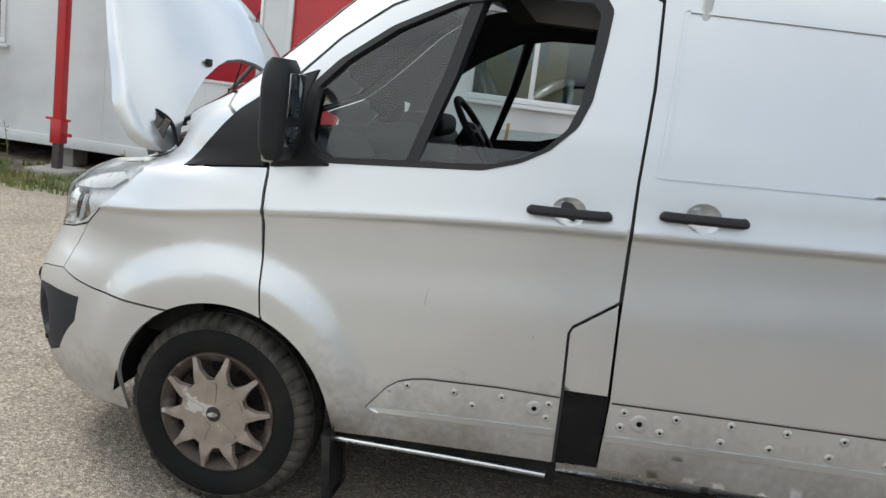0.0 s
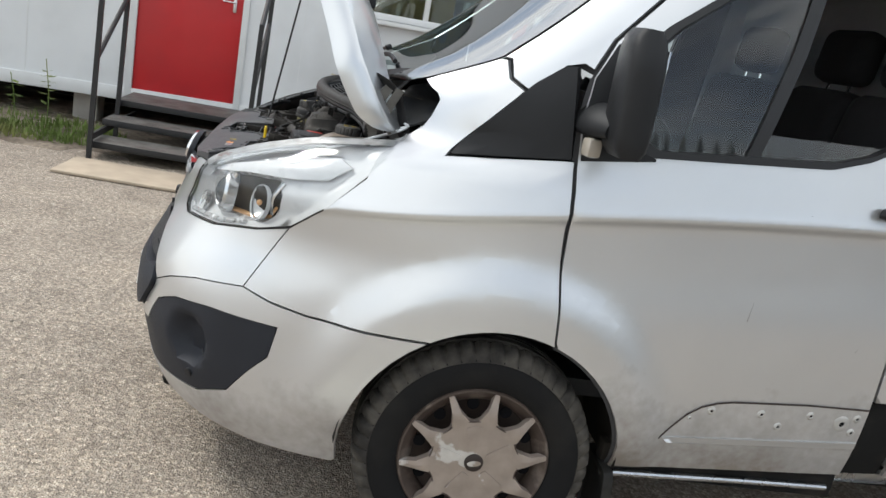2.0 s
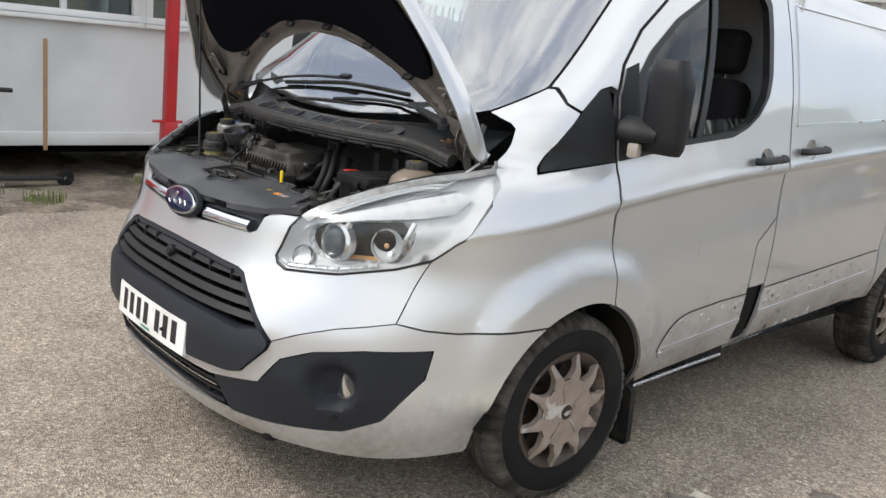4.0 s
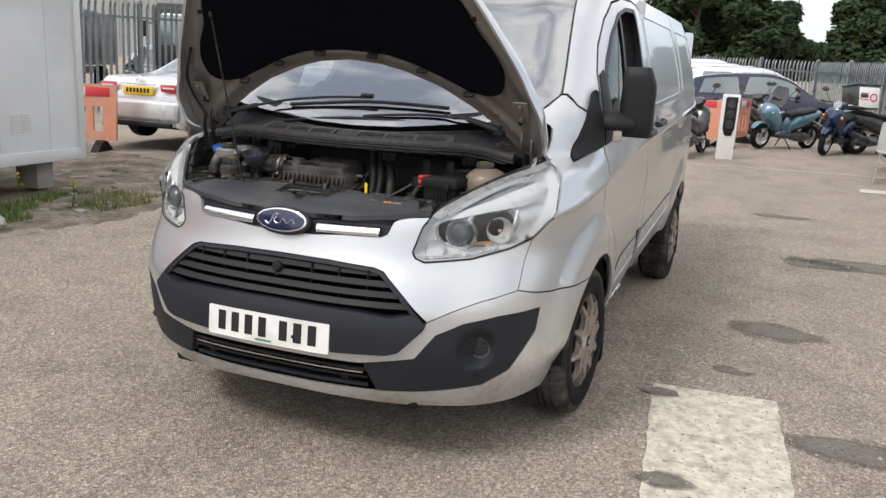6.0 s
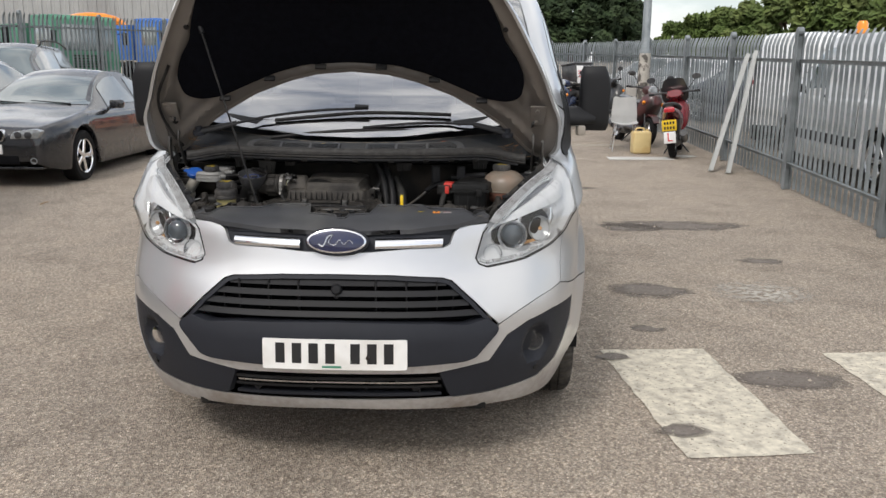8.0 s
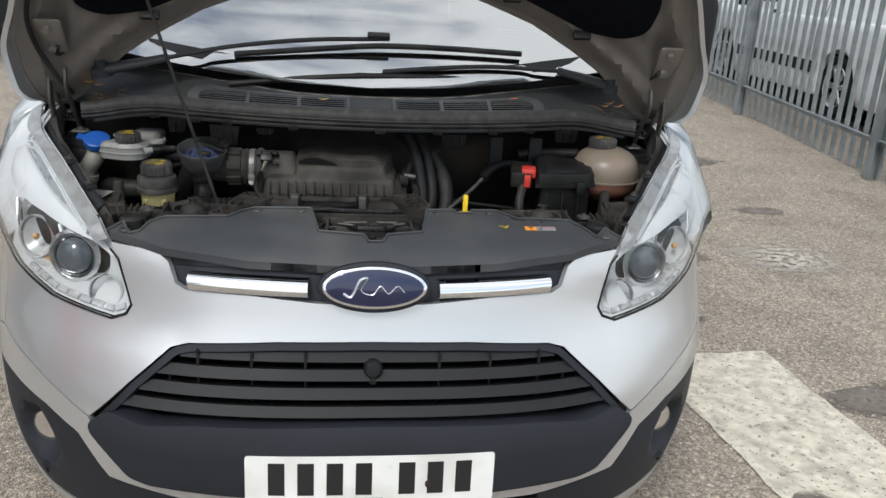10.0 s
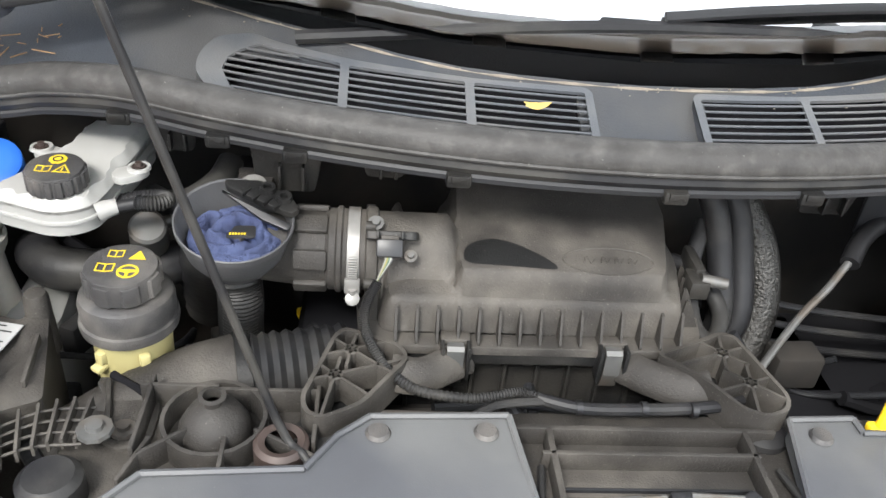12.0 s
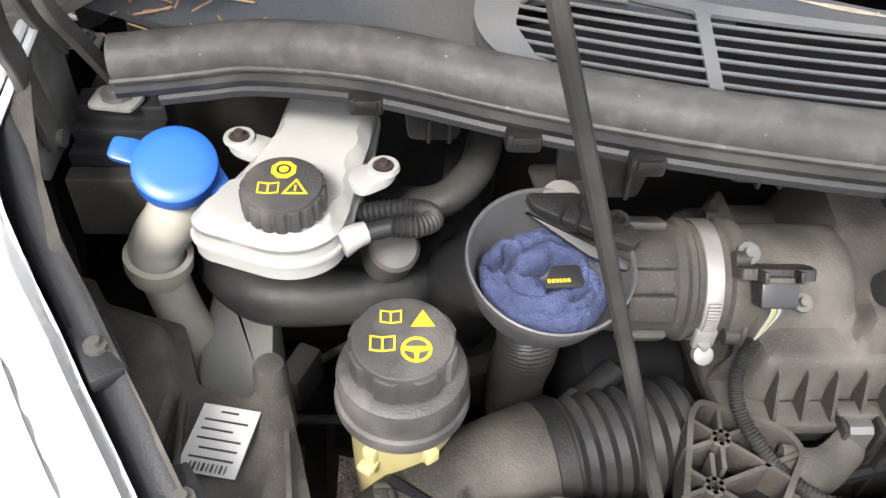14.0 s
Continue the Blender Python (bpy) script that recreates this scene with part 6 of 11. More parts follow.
def build_airbox():
    ab = thing("air_filter_box", "dusty black plastic air filter box with metal clips", "air filter")
    outer = rounded([(-.256, -.590), (.058, -.588), (.076, -.50), (.066, -.400), (-.250, -.400), (-.262, -.50)], .016, 4)
    hump = rounded([(-.184, -.577), (.036, -.577), (.060, -.47), (.064, -.36), (-.178, -.36), (-.184, -.47)], .016, 5)
    dip_ = rounded([(-.236, -.456), (-.188, -.456), (-.186, -.36), (-.236, -.36)], .008, 3)
    def height(u, v):
        e = edge_gap((u, v), outer)
        z = 1.000 + .036 * smooth01(-.002, .010, e) + .006 * smooth01(.008, .03, e) + .05 * (v + .585)
        if in_poly((u, v), hump):
            z += .024 * smooth01(.0, .007, edge_gap((u, v), hump)) + .006 * smooth01(.007, .05, edge_gap((u, v), hump)) + .07 * max(0, v + .577)
        elif in_poly((u, v), dip_):
            z -= .016 * smooth01(0, .006, edge_gap((u, v), dip_))
        k = abs(v + .514)
        if k < .0415 and u < -.165:
            z = max(z, 1.047 + math.sqrt(.0415 ** 2 - k * k) - .03 * smooth01(-.19, -.168, u))
        return z
    def top(u, v, d):
        return Vector((u, v, height(u, v) + d))
    rings = [dense(shrink(hump, q), .010) for q in (.0005, .0035, .0072)] + [dense(shrink(outer, q), .012) for q in (.003, .0062, .0102)] + [dense(shrink(dip_, q), .010) for q in (.0005, .006)]
    bm = B()
    sheet(bm, outer, top, (), .008, .006, lines=[r + r[:1] for r in rings])
    part("lid", bm, ENGINE_DUSTY, ab, "dusty black moulded lid", angle=50)
    # darker patch near the front left of the hump
    bm = B()
    blotch = rounded([(-.176, -.562), (-.172, -.535), (-.150, -.528), (-.120, -.536), (-.090, -.553), (-.076, -.566)], .012, 4)
    sheet(bm, blotch, lambda u, v, d: top(u, v, .0005), (), .008, 0)
    part("wiped_patch", bm, ENGINE_BLACK, ab, "darker patch on the lid")
    bm = B()
    prism(bm, shrink(outer, -.020), Matrix.Translation((0, 0, .990)), .010, .002)
    part("lid_flange", bm, ENGINE_DUSTY, ab)
    bm = B()
    prism(bm, shrink(outer, -.017), Matrix.Translation((0, 0, .976)), .012, .002)
    part("case_flange", bm, ENGINE_BLACK, ab)
    bm = B()
    prism(bm, shrink(outer, .004), Matrix.Translation((0, 0, .86)), .122)
    part("lower_case", bm, ENGINE_BLACK, ab)
    gusset = B()
    prism(gusset, [(0, 0), (.0185, 0), (.0185, .003), (.004, .033), (0, .035)], Matrix.Rotation(math.pi / 2, 4, "X"), .0026)
    bmesh.ops.translate(gusset, verts=gusset.verts, vec=(0, .0013, 0))
    first = part("rib", gusset, ENGINE_DUSTY, ab, smooth=False)
    places = [Matrix.Translation((-.240 + i * .0207, -.5885, 1.000)) @ Matrix.Rotation(-math.pi / 2, 4, "Z") for i in range(15)]
    places += [Matrix.Translation((.0605 + .0040 * i, -.566 + i * .021, 1.000)) for i in range(4)]
    places += [Matrix.Translation((-.2585 - .0014 * i, -.570 + i * .020, 1.000)) @ Matrix.Rotation(math.pi, 4, "Z") for i in range(2)]
    for k, m in enumerate(places):
        rb = first
        if k:
            rb = new("rib", first.data)
            rb.parent = ab
        rb.matrix_basis = m
    for i in range(9):
        bm = B()
        box(bm, (-.225 + i * .034, -.588, .925), (.004, .010, .11), .001)
        part("case_rib", bm, ENGINE_BLACK, ab)
    for x in (-.180, -.020):
        bm = B()
        prof = [(-.592, 1.0035), (-.6135, 1.0035), (-.6175, 1.000), (-.6185, .975), (-.614, .957), (-.606, .950)]
        rows = [[bm.verts.new((x + sx * .0085, y, z)) for sx in (-1, 1)] + [bm.verts.new((x + sx * .0085, y + .0022, z - .002)) for sx in (1, -1)] for y, z in prof]
        for a, b in zip(rows, rows[1:]):
            for j in range(4):
                bm.faces.new((a[j], a[(j + 1) % 4], b[(j + 1) % 4], b[j]))
        bm.faces.new(rows[0])
        bm.faces.new(rows[-1][::-1])
        bmesh.ops.recalc_face_normals(bm, faces=bm.faces)
        clip = part("clip", bm, DULL_STEEL, ab, "dull metal spring clip", smooth=False)
        for dx in (-.013, .013):
            bm = B()
            box(bm, (x + dx, -.612, .986), (.004, .016, .040), .001)
            part("clip_guard", bm, ENGINE_BLACK, clip)
        bm = B()
        box(bm, (x, -.600, 1.0035), (.030, .014, .007), .002)
        part("clip_seat", bm, ENGINE_DUSTY, clip)
    # embossed oval with illegible strokes
    def emboss(pts, r):
        return [top(u, v, r * .25) for u, v in pts]
    bm = B()
    ring = [(-.026 + .047 * math.cos(a), -.553 + .0155 * math.sin(a)) for a in (2 * math.pi * i / 40 for i in range(41))]
    hose(bm, emboss(ring, .0013), .0013, 6, 1, cap=False)
    part("moulded_oval", bm, ENGINE_DUSTY, ab, "moulded oval outline")
    for x, w in ((-.052, .012), (-.034, .009), (-.020, .009), (-.006, .010)):
        bm = B()
        hose(bm, emboss([(x, -.556), (x + w * .3, -.548), (x + w * .6, -.557), (x + w, -.551)], .001), .001, 5, 4)
        part("moulded_stroke", bm, ENGINE_DUSTY, ab)
    # neck, clamp and air hose
    neck = along((-1, 0, 0), (-.205, -.514, 1.047))
    bm = B()
    lathe(bm, [(.0405, .0), (.0405, .054), (.0450, .056), (.0465, .060), (.0465, .066), (.0420, .068)], neck, 40)
    part("neck", bm, ENGINE_DUSTY, ab)
    for ang in (-.2, 1.1, 2.6):
        bm = B()
        c = neck @ Vector((.0475 * math.cos(ang), .0475 * math.sin(ang), .063))
        rod(bm, c - Vector((.005, 0, 0)), c + Vector((.005, 0, 0)), .006, seg=12)
        part("neck_lug", bm, ENGINE_BLACK, ab)
    hs = thing("intake_hose", "black ribbed rubber air intake hose with a steel band clamp", "hose")
    bm = B()
    prof = [(.0425, .068), (.0425, .090), (.0452, .092), (.0452, .096), (.0425, .098), (.0425, .104), (.0395, .108), (.0392, .122), (.0405, .126), (.0405, .136), (.0380, .140), (.0365, .158), (.034, .18), (.030, .20)]
    lathe(bm, prof, neck, 44)
    part("rubber_hose", bm, ENGINE_DUSTY, hs)
    for a in range(7):
        ang = a * 2 * math.pi / 7 + .3
        bm = B()
        c = neck @ Vector((.0415 * math.cos(ang), .0415 * math.sin(ang), .1225))
        m = Matrix.Translation(c) @ neck.to_3x3().to_4x4() @ Matrix.Rotation(ang, 4, "Z")
        box(bm, (0, 0, 0), (.007, .021, .034), .0028)
        bmesh.ops.transform(bm, matrix=m, verts=bm.verts)
        part("hose_pad", bm, ENGINE_DUSTY, hs)
    bm = B()
    lathe(bm, [(.0432, .0), (.0446, .0006), (.0446, .0125), (.0432, .013)], neck @ Matrix.Translation((0, 0, .073)), 48)
    band = part("band_clamp", bm, BAND, hs, "bright steel band clamp with worm screw")
    # worm thread of the clamp, its bridge and screw
    for k in range(13):
        a = -.30 + k * .058
        bm = B()
        c = Vector((-.2845, -.514 - .0458 * math.cos(a), 1.047 + .0458 * math.sin(a)))
        box(bm, c, (.009, .0022, .0018), .0004, Matrix.Rotation(-a, 3, "X"))
        part("thread", bm, BAND, band)
    p0, p1 = Vector((-.2845, -.5605, 1.030)), Vector((-.2835, -.560, 1.012))
    bm = B()
    rod(bm, p0, p1, .0045, seg=12)
    box(bm, p0 + Vector((0, .003, .002)), (.016, .006, .018), .002)
    part("worm_housing", bm, BAND, band)
    bm = B()
    lathe(bm, [(0, .004), (.006, .004), (.0075, .003), (.0075, -.003), (.004, -.004)], along((.05, -.75, .55), (-.284, -.563, 1.020)), 12)
    part("clamp_screw", bm, BAND, band)
    bm = B()
    hose(bm, [(-.385, -.518, 1.045), (-.42, -.49, 1.03), (-.445, -.45, .98), (-.45, -.42, .90)], .036, 16, 7, ribs=.03)
    part("hose_bend", bm, RUBBER, hs)
    maf = thing("air_flow_sensor", "small black air flow sensor with its cable", "sensor")
    turn = Matrix.Rotation(-.62, 3, "X")
    bm = B()
    prism(bm, rounded([(-.030, -.014), (.020, -.018), (.024, .0), (.012, .016), (-.030, .016)], .004, 3), Matrix.Translation((-.243, -.543, 1.080)) @ turn.to_4x4(), .008, .0015)
    part("base", bm, ENGINE_BLACK, maf)
    bm = B()
    box(bm, (-.249, -.560, 1.081), (.026, .016, .018), .002, turn)
    part("connector", bm, SEAL_BLACK, maf)
    for dx in (-.012, .012):
        bm = B()
        box(bm, (-.249 + dx, -.555, 1.093), (.003, .020, .008), .001, turn)
        part("connector_lip", bm, ENGINE_BLACK, maf)
    bm = B()
    box(bm, (-.249, -.557, 1.0915), (.018, .010, .004), .001, turn)
    part("lock_tab", bm, ENGINE_DUSTY, maf)
    bolt(maf, (-.263, -.533, 1.092), .0065, (0, -.5, .8))
    bolt(maf, (-.228, -.560, 1.072), .0055, (0, -.5, .8))
    wire_tone = ((.16, .16, .14), (.17, .15, .04), (.04, .08, .05), (.18, .18, .16), (.03, .03, .03))
    for k, tone in enumerate(wire_tone):
        x = -.252 + .0016 * k
        bm = B()
        hose(bm, [(x, -.566, 1.078), (x - .001, -.571, 1.073), (-.257 + .0008 * k, -.5745, 1.062), (-.260, -.576, 1.052)], .0009, 6, 5)
        part("wire", bm, mat("wire_coat", tone, .5, vary=.05), maf)
    path = [(-.259, -.576, 1.052), (-.267, -.584, 1.038), (-.271, -.596, 1.026), (-.268, -.612, 1.015), (-.258, -.630, 1.006), (-.243, -.648, .998), (-.218, -.664, .992), (-.175, -.672, .991), (-.145, -.668, .991), (-.120, -.662, .991), (-.100, -.670, .990)]
    bm = B()
    hose(bm, path, .0050, 10, 18, ribs=.11)
    part("cable", bm, RUBBER, maf, "corrugated cable sleeve")
    bm = B()
    hose(bm, [(-.105, -.669, .990), (-.063, -.680, .989), (.0, -.679, .988), (.067, -.672, .987), (.10, -.660, .985)], .0062, 10, 8)
    part("taped_loom", bm, RUBBER, maf)
    for q in (.0, .45, .8):
        bm = B()
        c = Vector((-.07 + .14 * q, -.679, .989))
        rod(bm, c, c + Vector((.006, 0, 0)), .0072, seg=12)
        part("tape", bm, SEAL_BLACK, maf)
    bm = B()
    hose(bm, [(-.168, -.690, .985), (-.150, -.680, .988), (-.130, -.676, .990), (-.095, -.672, .990)], .0045, 8, 6)
    part("branch", bm, RUBBER, maf)
    bm = B()
    rod(bm, (-.172, -.692, .985), (-.163, -.687, .986), .0035, seg=8)
    part("red_plug", bm, RED_CAP, maf, "small red plug")
    # lattice arms that hold the box
    for pts, hubs, foot, root in (([(-.290, -.590), (-.300, -.602), (-.326, -.690), (-.320, -.710), (-.304, -.717), (-.270, -.698), (-.226, -.634), (-.234, -.614)], ((-.282, -.622), (-.296, -.658)), (-.306, -.705), [(-.244, -.640), (-.215, -.640), (-.185, -.618), (-.165, -.60)]),
                                  ([(.020, -.617), (.060, -.600), (.099, -.580), (.114, -.585), (.138, -.674), (.130, -.694), (.106, -.704), (.084, -.694), (.060, -.655)], ((.092, -.612), (.106, -.655)), (.112, -.692), [(.070, -.652), (.045, -.650), (.015, -.630), (-.01, -.605)])):
        pts = pts if sum(a[0] * b[1] - b[0] * a[1] for a, b in zip(pts, pts[1:] + pts[:1])) > 0 else pts[::-1]
        loop = rounded(pts, .010, 4)
        bm = B()
        sheet(bm, loop, lambda u, v, d: Vector((u, v, 1.006 + d)), [shrink(loop, .0042)], .03, .036)
        arm = part("lattice_arm", bm, ENGINE_DUSTY, ab, "ribbed lattice support arm")
        bm = B()
        prism(bm, shrink(loop, .003), Matrix.Translation((0, 0, .968)), .004)
        part("arm_floor", bm, UNDER, arm)
        for k, hub in enumerate(hubs):
            h = Vector((*hub, 1.005))
            bm = B()
            lathe(bm, [(.0035, 0), (.0065, 0), (.0075, -.001), (.0075, -.03)], Matrix.Translation(h), 14)
            part("boss", bm, ENGINE_DUSTY, arm)
            for a in range(6):
                d = Vector((math.cos(a * math.pi / 3 + .35), math.sin(a * math.pi / 3 + .35), 0))
                far = .006
                while far < .09 and in_poly((h + d * (far + .004))[:2], loop):
                    far += .002
                other = Vector((*hubs[1 - k], 1.005))
                if d.dot((other - h).normalized()) > .8:
                    far = min(far, (other - h).length * .55)
                bm = B()
                box(bm, h + d * (far / 2 + .003) + Vector((0, 0, -.014)), (far, .0030, .028), 0, Matrix.Rotation(a * math.pi / 3 + .35, 3, "Z"))
                part("web", bm, ENGINE_DUSTY, arm)
        bm = B()
        lathe(bm, [(0, -.004), (.018, -.004), (.024, -.008), (.025, -.014), (.021, -.018), (.025, -.024), (.025, -.045)], Matrix.Translation((*foot, .985)), 22)
        part("rubber_foot", bm, RUBBER, arm)
        bm = B()
        hose(bm, [(x, y, .992 - .004 * i) for i, (x, y) in enumerate(root)], .018, 12, 6, flat=.35)
        part("arm_root", bm, ENGINE_DUSTY, arm)
    # sensor and rail on the side of the box
    bm = B()
    box(bm, (.083, -.53, 1.030), (.022, .030, .022), .003)
    box(bm, (.088, -.50, 1.020), (.012, .05, .05), .003)
    part("side_bracket", bm, ENGINE_BLACK, ab)
    bm = B()
    rod(bm, (.085, -.535, 1.040), (.112, -.540, 1.038), .0065, seg=12)
    part("side_nozzle", bm, DULL_STEEL, ab)


def build_tanks():
    br = thing("brake_reservoir", "white brake fluid reservoir with a black toothed cap", "reservoir")
    out = [(-.648, -.494), (-.640, -.507), (-.585, -.528), (-.562, -.526), (-.543, -.512), (-.537, -.490), (-.533, -.456), (-.524, -.42), (-.519, -.350), (-.590, -.350), (-.597, -.412), (-.612, -.440), (-.640, -.480)]
    shape = rounded(out, .012, 4)
    bm = B()
    def lid(u, v, d):
        e = edge_gap((u, v), shape)
        return Vector((u, v, 1.086 + .010 * math.sqrt(1 - (1 - min(1, e / .010)) ** 2) + .008 * smooth01(-.470, -.42, v) + d))
    sheet(bm, shape, lid, (), .008, .004)
    part("tank_top", bm, WHITE_PLASTIC, br)
    bm = B()
    prism(bm, shape, Matrix.Translation((0, 0, 1.058)), .0275)
    part("tank", bm, WHITE_PLASTIC, br)
    bm = B()
    prism(bm, shrink(shape, -.0026), Matrix.Translation((0, 0, 1.071)), .0035, .0008)
    part("weld_seam", bm, WHITE_PLASTIC, br)
    bm = B()
    rod(bm, (-.580, -.493, 1.090), (-.580, -.493, 1.101), .0235, seg=28)
    part("neck", bm, WHITE_PLASTIC, br)
    screw_cap(br, (-.580, -.493, 1.0985), .0295, .0200, (("brake", 0, .42, .28), ("book", -.30, -.20, .25), ("triangle", .32, -.22, .30)), (.0, -.05, 1), 18, .06)
    for x, y, x1, y1 in ((-.513, -.447, -.537, -.462), (-.623, -.413, -.598, -.425)):
        bm = B()
        m = Matrix.Translation((0, 0, 1.086))
        d = Vector((x - x1, y - y1)).normalized()
        n = Vector((-d.y, d.x))
        tab = [Vector((x1, y1)) - n * .013, Vector((x, y)) - n * .012, Vector((x, y)) + d * .013, Vector((x, y)) + n * .012, Vector((x1, y1)) + n * .013]
        prism(bm, rounded([tuple(p) for p in tab], .011, 4), m, .008, .002)
        ear = part("ear", bm, WHITE_PLASTIC, br)
        bm = B()
        lathe(bm, [(.0075, .0005), (.0085, .0030), (.0115, .0030), (.0125, 0)], Matrix.Translation((x, y, 1.094)), 18)
        part("boss", bm, WHITE_PLASTIC, ear)
        bolt(br, (x, y, 1.0955), .0058, m_=RIM_BROWN)
    bm = B()
    hose(bm, [(-.542, -.508, 1.075), (-.533, -.503, 1.077), (-.524, -.499, 1.078)], lambda t: .011 - .003 * t, 12, 4)
    part("spout", bm, WHITE_PLASTIC, br)
    bm = B()
    hose(bm, [(-.529, -.501, 1.077), (-.510, -.497, 1.080), (-.504, -.496, 1.081)], .0068, 12, 4)
    part("pipe_sleeve", bm, RUBBER, br)
    bm = B()
    hose(bm, [(-.506, -.496, 1.081), (-.488, -.497, 1.082), (-.477, -.487, 1.080), (-.486, -.473, 1.076), (-.510, -.467, 1.070), (-.535, -.462, 1.060)], .0078, 12, 12, ribs=.10)
    part("pipe", bm, RUBBER, br, "corrugated black pipe")
    cyl = thing("master_cylinder", "dull alloy brake cylinder end below the reservoir", "cylinder")
    bm = B()
    lathe(bm, [(0, .012), (.017, .012), (.020, .009), (.021, -.03)], along((.15, -.55, .85), (-.506, -.468, 1.030)), 24)
    part("end_cap", bm, DULL_STEEL, cyl)
    bm = B()
    rod(bm, (-.496, -.445, 1.025), (-.470, -.430, 1.03), .008, seg=12)
    part("union", bm, DULL_STEEL, cyl)
    bm = B()
    hose(bm, [(-.475, -.432, 1.03), (-.45, -.42, 1.04), (-.43, -.40, 1.06)], .0045, 8, 5)
    part("brake_line", bm, DULL_STEEL, cyl)
    wf = thing("washer_filler", "washer filler with bright blue cap on a pale neck", "filler")
    m = along((.12, -.50, 1), (-.669, -.434, 1.080), (0, 1, 0))
    bm = B()
    lathe(bm, [(0, .0135), (.020, .0133), (.0285, .0125), (.0312, .0105), (.0318, .007), (.0318, -.003), (.030, -.005), (.0, -.003)], m, 44)
    cap = part("cap", bm, BLUE_CAP, wf, "bright blue snap cap with a tab")
    bm = B()
    prism(bm, rounded([(-.052, .004), (-.028, -.001), (-.028, .021), (-.049, .022)], .005, 3), m @ Matrix.Translation((0, 0, -.002)), .005, .0015)
    part("tab", bm, BLUE_CAP, cap)
    bm = B()
    prism(bm, rounded([(.022, -.018), (.046, -.012), (.040, -.002), (.028, .012)], .004, 3), m @ Matrix.Rotation(.35, 4, "Y") @ Matrix.Translation((-.002, 0, .006)), .004, .001)
    part("hinge_flap", bm, BLUE_CAP, cap)
    bm = B()
    hose(bm, [m @ Vector((0, 0, 0)), m @ Vector((0, 0, -.020)), (-.677, -.440, 1.040), (-.695, -.441, 1.012), (-.698, -.444, .992)], lambda t: .0268 - .005 * smooth01(.20, .42, t), 22, 6)
    part("neck", bm, PIPE_WHITE, wf, "pale filler neck")
    bm = B()
    lathe(bm, [(.0225, .012), (.0275, .011), (.0275, -.002), (.0245, -.004), (.0245, -.012)], along((.16, -.10, 1), (-.697, -.444, .992)), 28)
    part("collar", bm, PIPE_WHITE, wf)
    bm = B()
    hose(bm, [(-.697, -.444, .988), (-.690, -.450, .95), (-.668, -.470, .89), (-.650, -.490, .80)], .0195, 20, 6)
    part("lower_pipe", bm, PIPE_WHITE, wf)
    tank = thing("washer_tank", "pale plastic washer tank deep in the bay", "tank")
    bm = B()
    prism(bm, rounded([(-.672, -.372), (-.614, -.400), (-.604, -.495), (-.618, -.545), (-.668, -.545)], .014, 4)[::1], Matrix.Translation((0, 0, .72)), .205, .010)
    part("tank", bm, WHITE_PLASTIC, tank)
    ps = thing("steering_reservoir", "yellowed power steering reservoir with black cap", "reservoir")
    c = Matrix.Translation((-.498, -.586, 0))
    bm = B()
    lathe(bm, [(.030, .86), (.0345, .872), (.0362, .93), (.0378, .992), (.0400, .998), (.0400, 1.004)], c, 40)
    part("tank", bm, YELLOW_TANK, ps, "translucent yellowed tank")
    for a in (-2.15, -1.05):
        bm = B()
        x, y = -.498 + .0385 * math.cos(a), -.586 + .0385 * math.sin(a)
        box(bm, (x, y, .982), (.010, .010, .014), .002, Matrix.Rotation(a, 3, "Z"))
        box(bm, (x + .004 * math.cos(a), y + .004 * math.sin(a), .972), (.014, .012, .006), .002, Matrix.Rotation(a, 3, "Z"))
        part("lug", bm, YELLOW_TANK, ps)
    bm = B()
    lathe(bm, [(.0400, 1.000), (.0460, 1.002), (.0472, 1.008), (.0465, 1.013), (.0438, 1.014), (.0446, 1.018), (.0450, 1.032), (.0430, 1.038), (.0385, 1.041), (.0320, 1.042), (.0310, 1.049), (.030, 1.050)], c, 48)
    part("collar", bm, CAP_BLACK, ps)
    screw_cap(ps, (-.498, -.588, 1.047), .0360, .0235, (("book", -.22, .45, .20), ("warning", .36, .36, .22), ("book", -.36, -.15, .23), ("wheel", .24, -.28, .28)), (.0, -.04, 1), 8, .11)
    br_pts = [(-.520, -.640), (-.468, -.640), (-.452, -.672), (-.452, -.716), (-.478, -.728), (-.500, -.712), (-.502, -.672)]
    bm = B()
    prism(bm, rounded(br_pts, .008), Matrix.Translation((0, 0, .968)), .006, .002)
    box(bm, (-.494, -.636, .945), (.048, .006, .052), .002)
    part("bracket", bm, ENGINE_DUSTY, ps, "dusty steel bracket")
    for x0, y0, x1, y1 in ((-.506, -.644, -.488, -.716), (-.464, -.650, -.463, -.716)):
        a, b = Vector((x0, y0, .976)), Vector((x1, y1, .976))
        bm = B()
        box(bm, (a + b) / 2, ((b - a).length, .0045, .008), .0015, Matrix.Rotation(math.atan2((b - a).y, (b - a).x), 3, "Z"))
        part("bracket_rib", bm, ENGINE_DUSTY, ps)
    bolt(ps, (-.477, -.706, .977), .009)
    # funnel with a rag in it
    fn = thing("funnel", "black plastic funnel standing in the oil filler", "funnel")
    mt = along((.05, -.24, 1), (-.400, -.543, 1.096), (0, 1, 0))
    bm = B()
    lathe(bm, [(.0550, .0), (.0562, .0016), (.0575, .001), (.0575, -.004), (.0545, -.012), (.049, -.034), (.036, -.056), (.022, -.064), (.020, -.066), (.020, -.062), (.034, -.052), (.047, -.030), (.0530, -.010), (.0550, .0)], mt, 56)
    part("bowl", bm, FUNNEL, fn)
    bm = B()
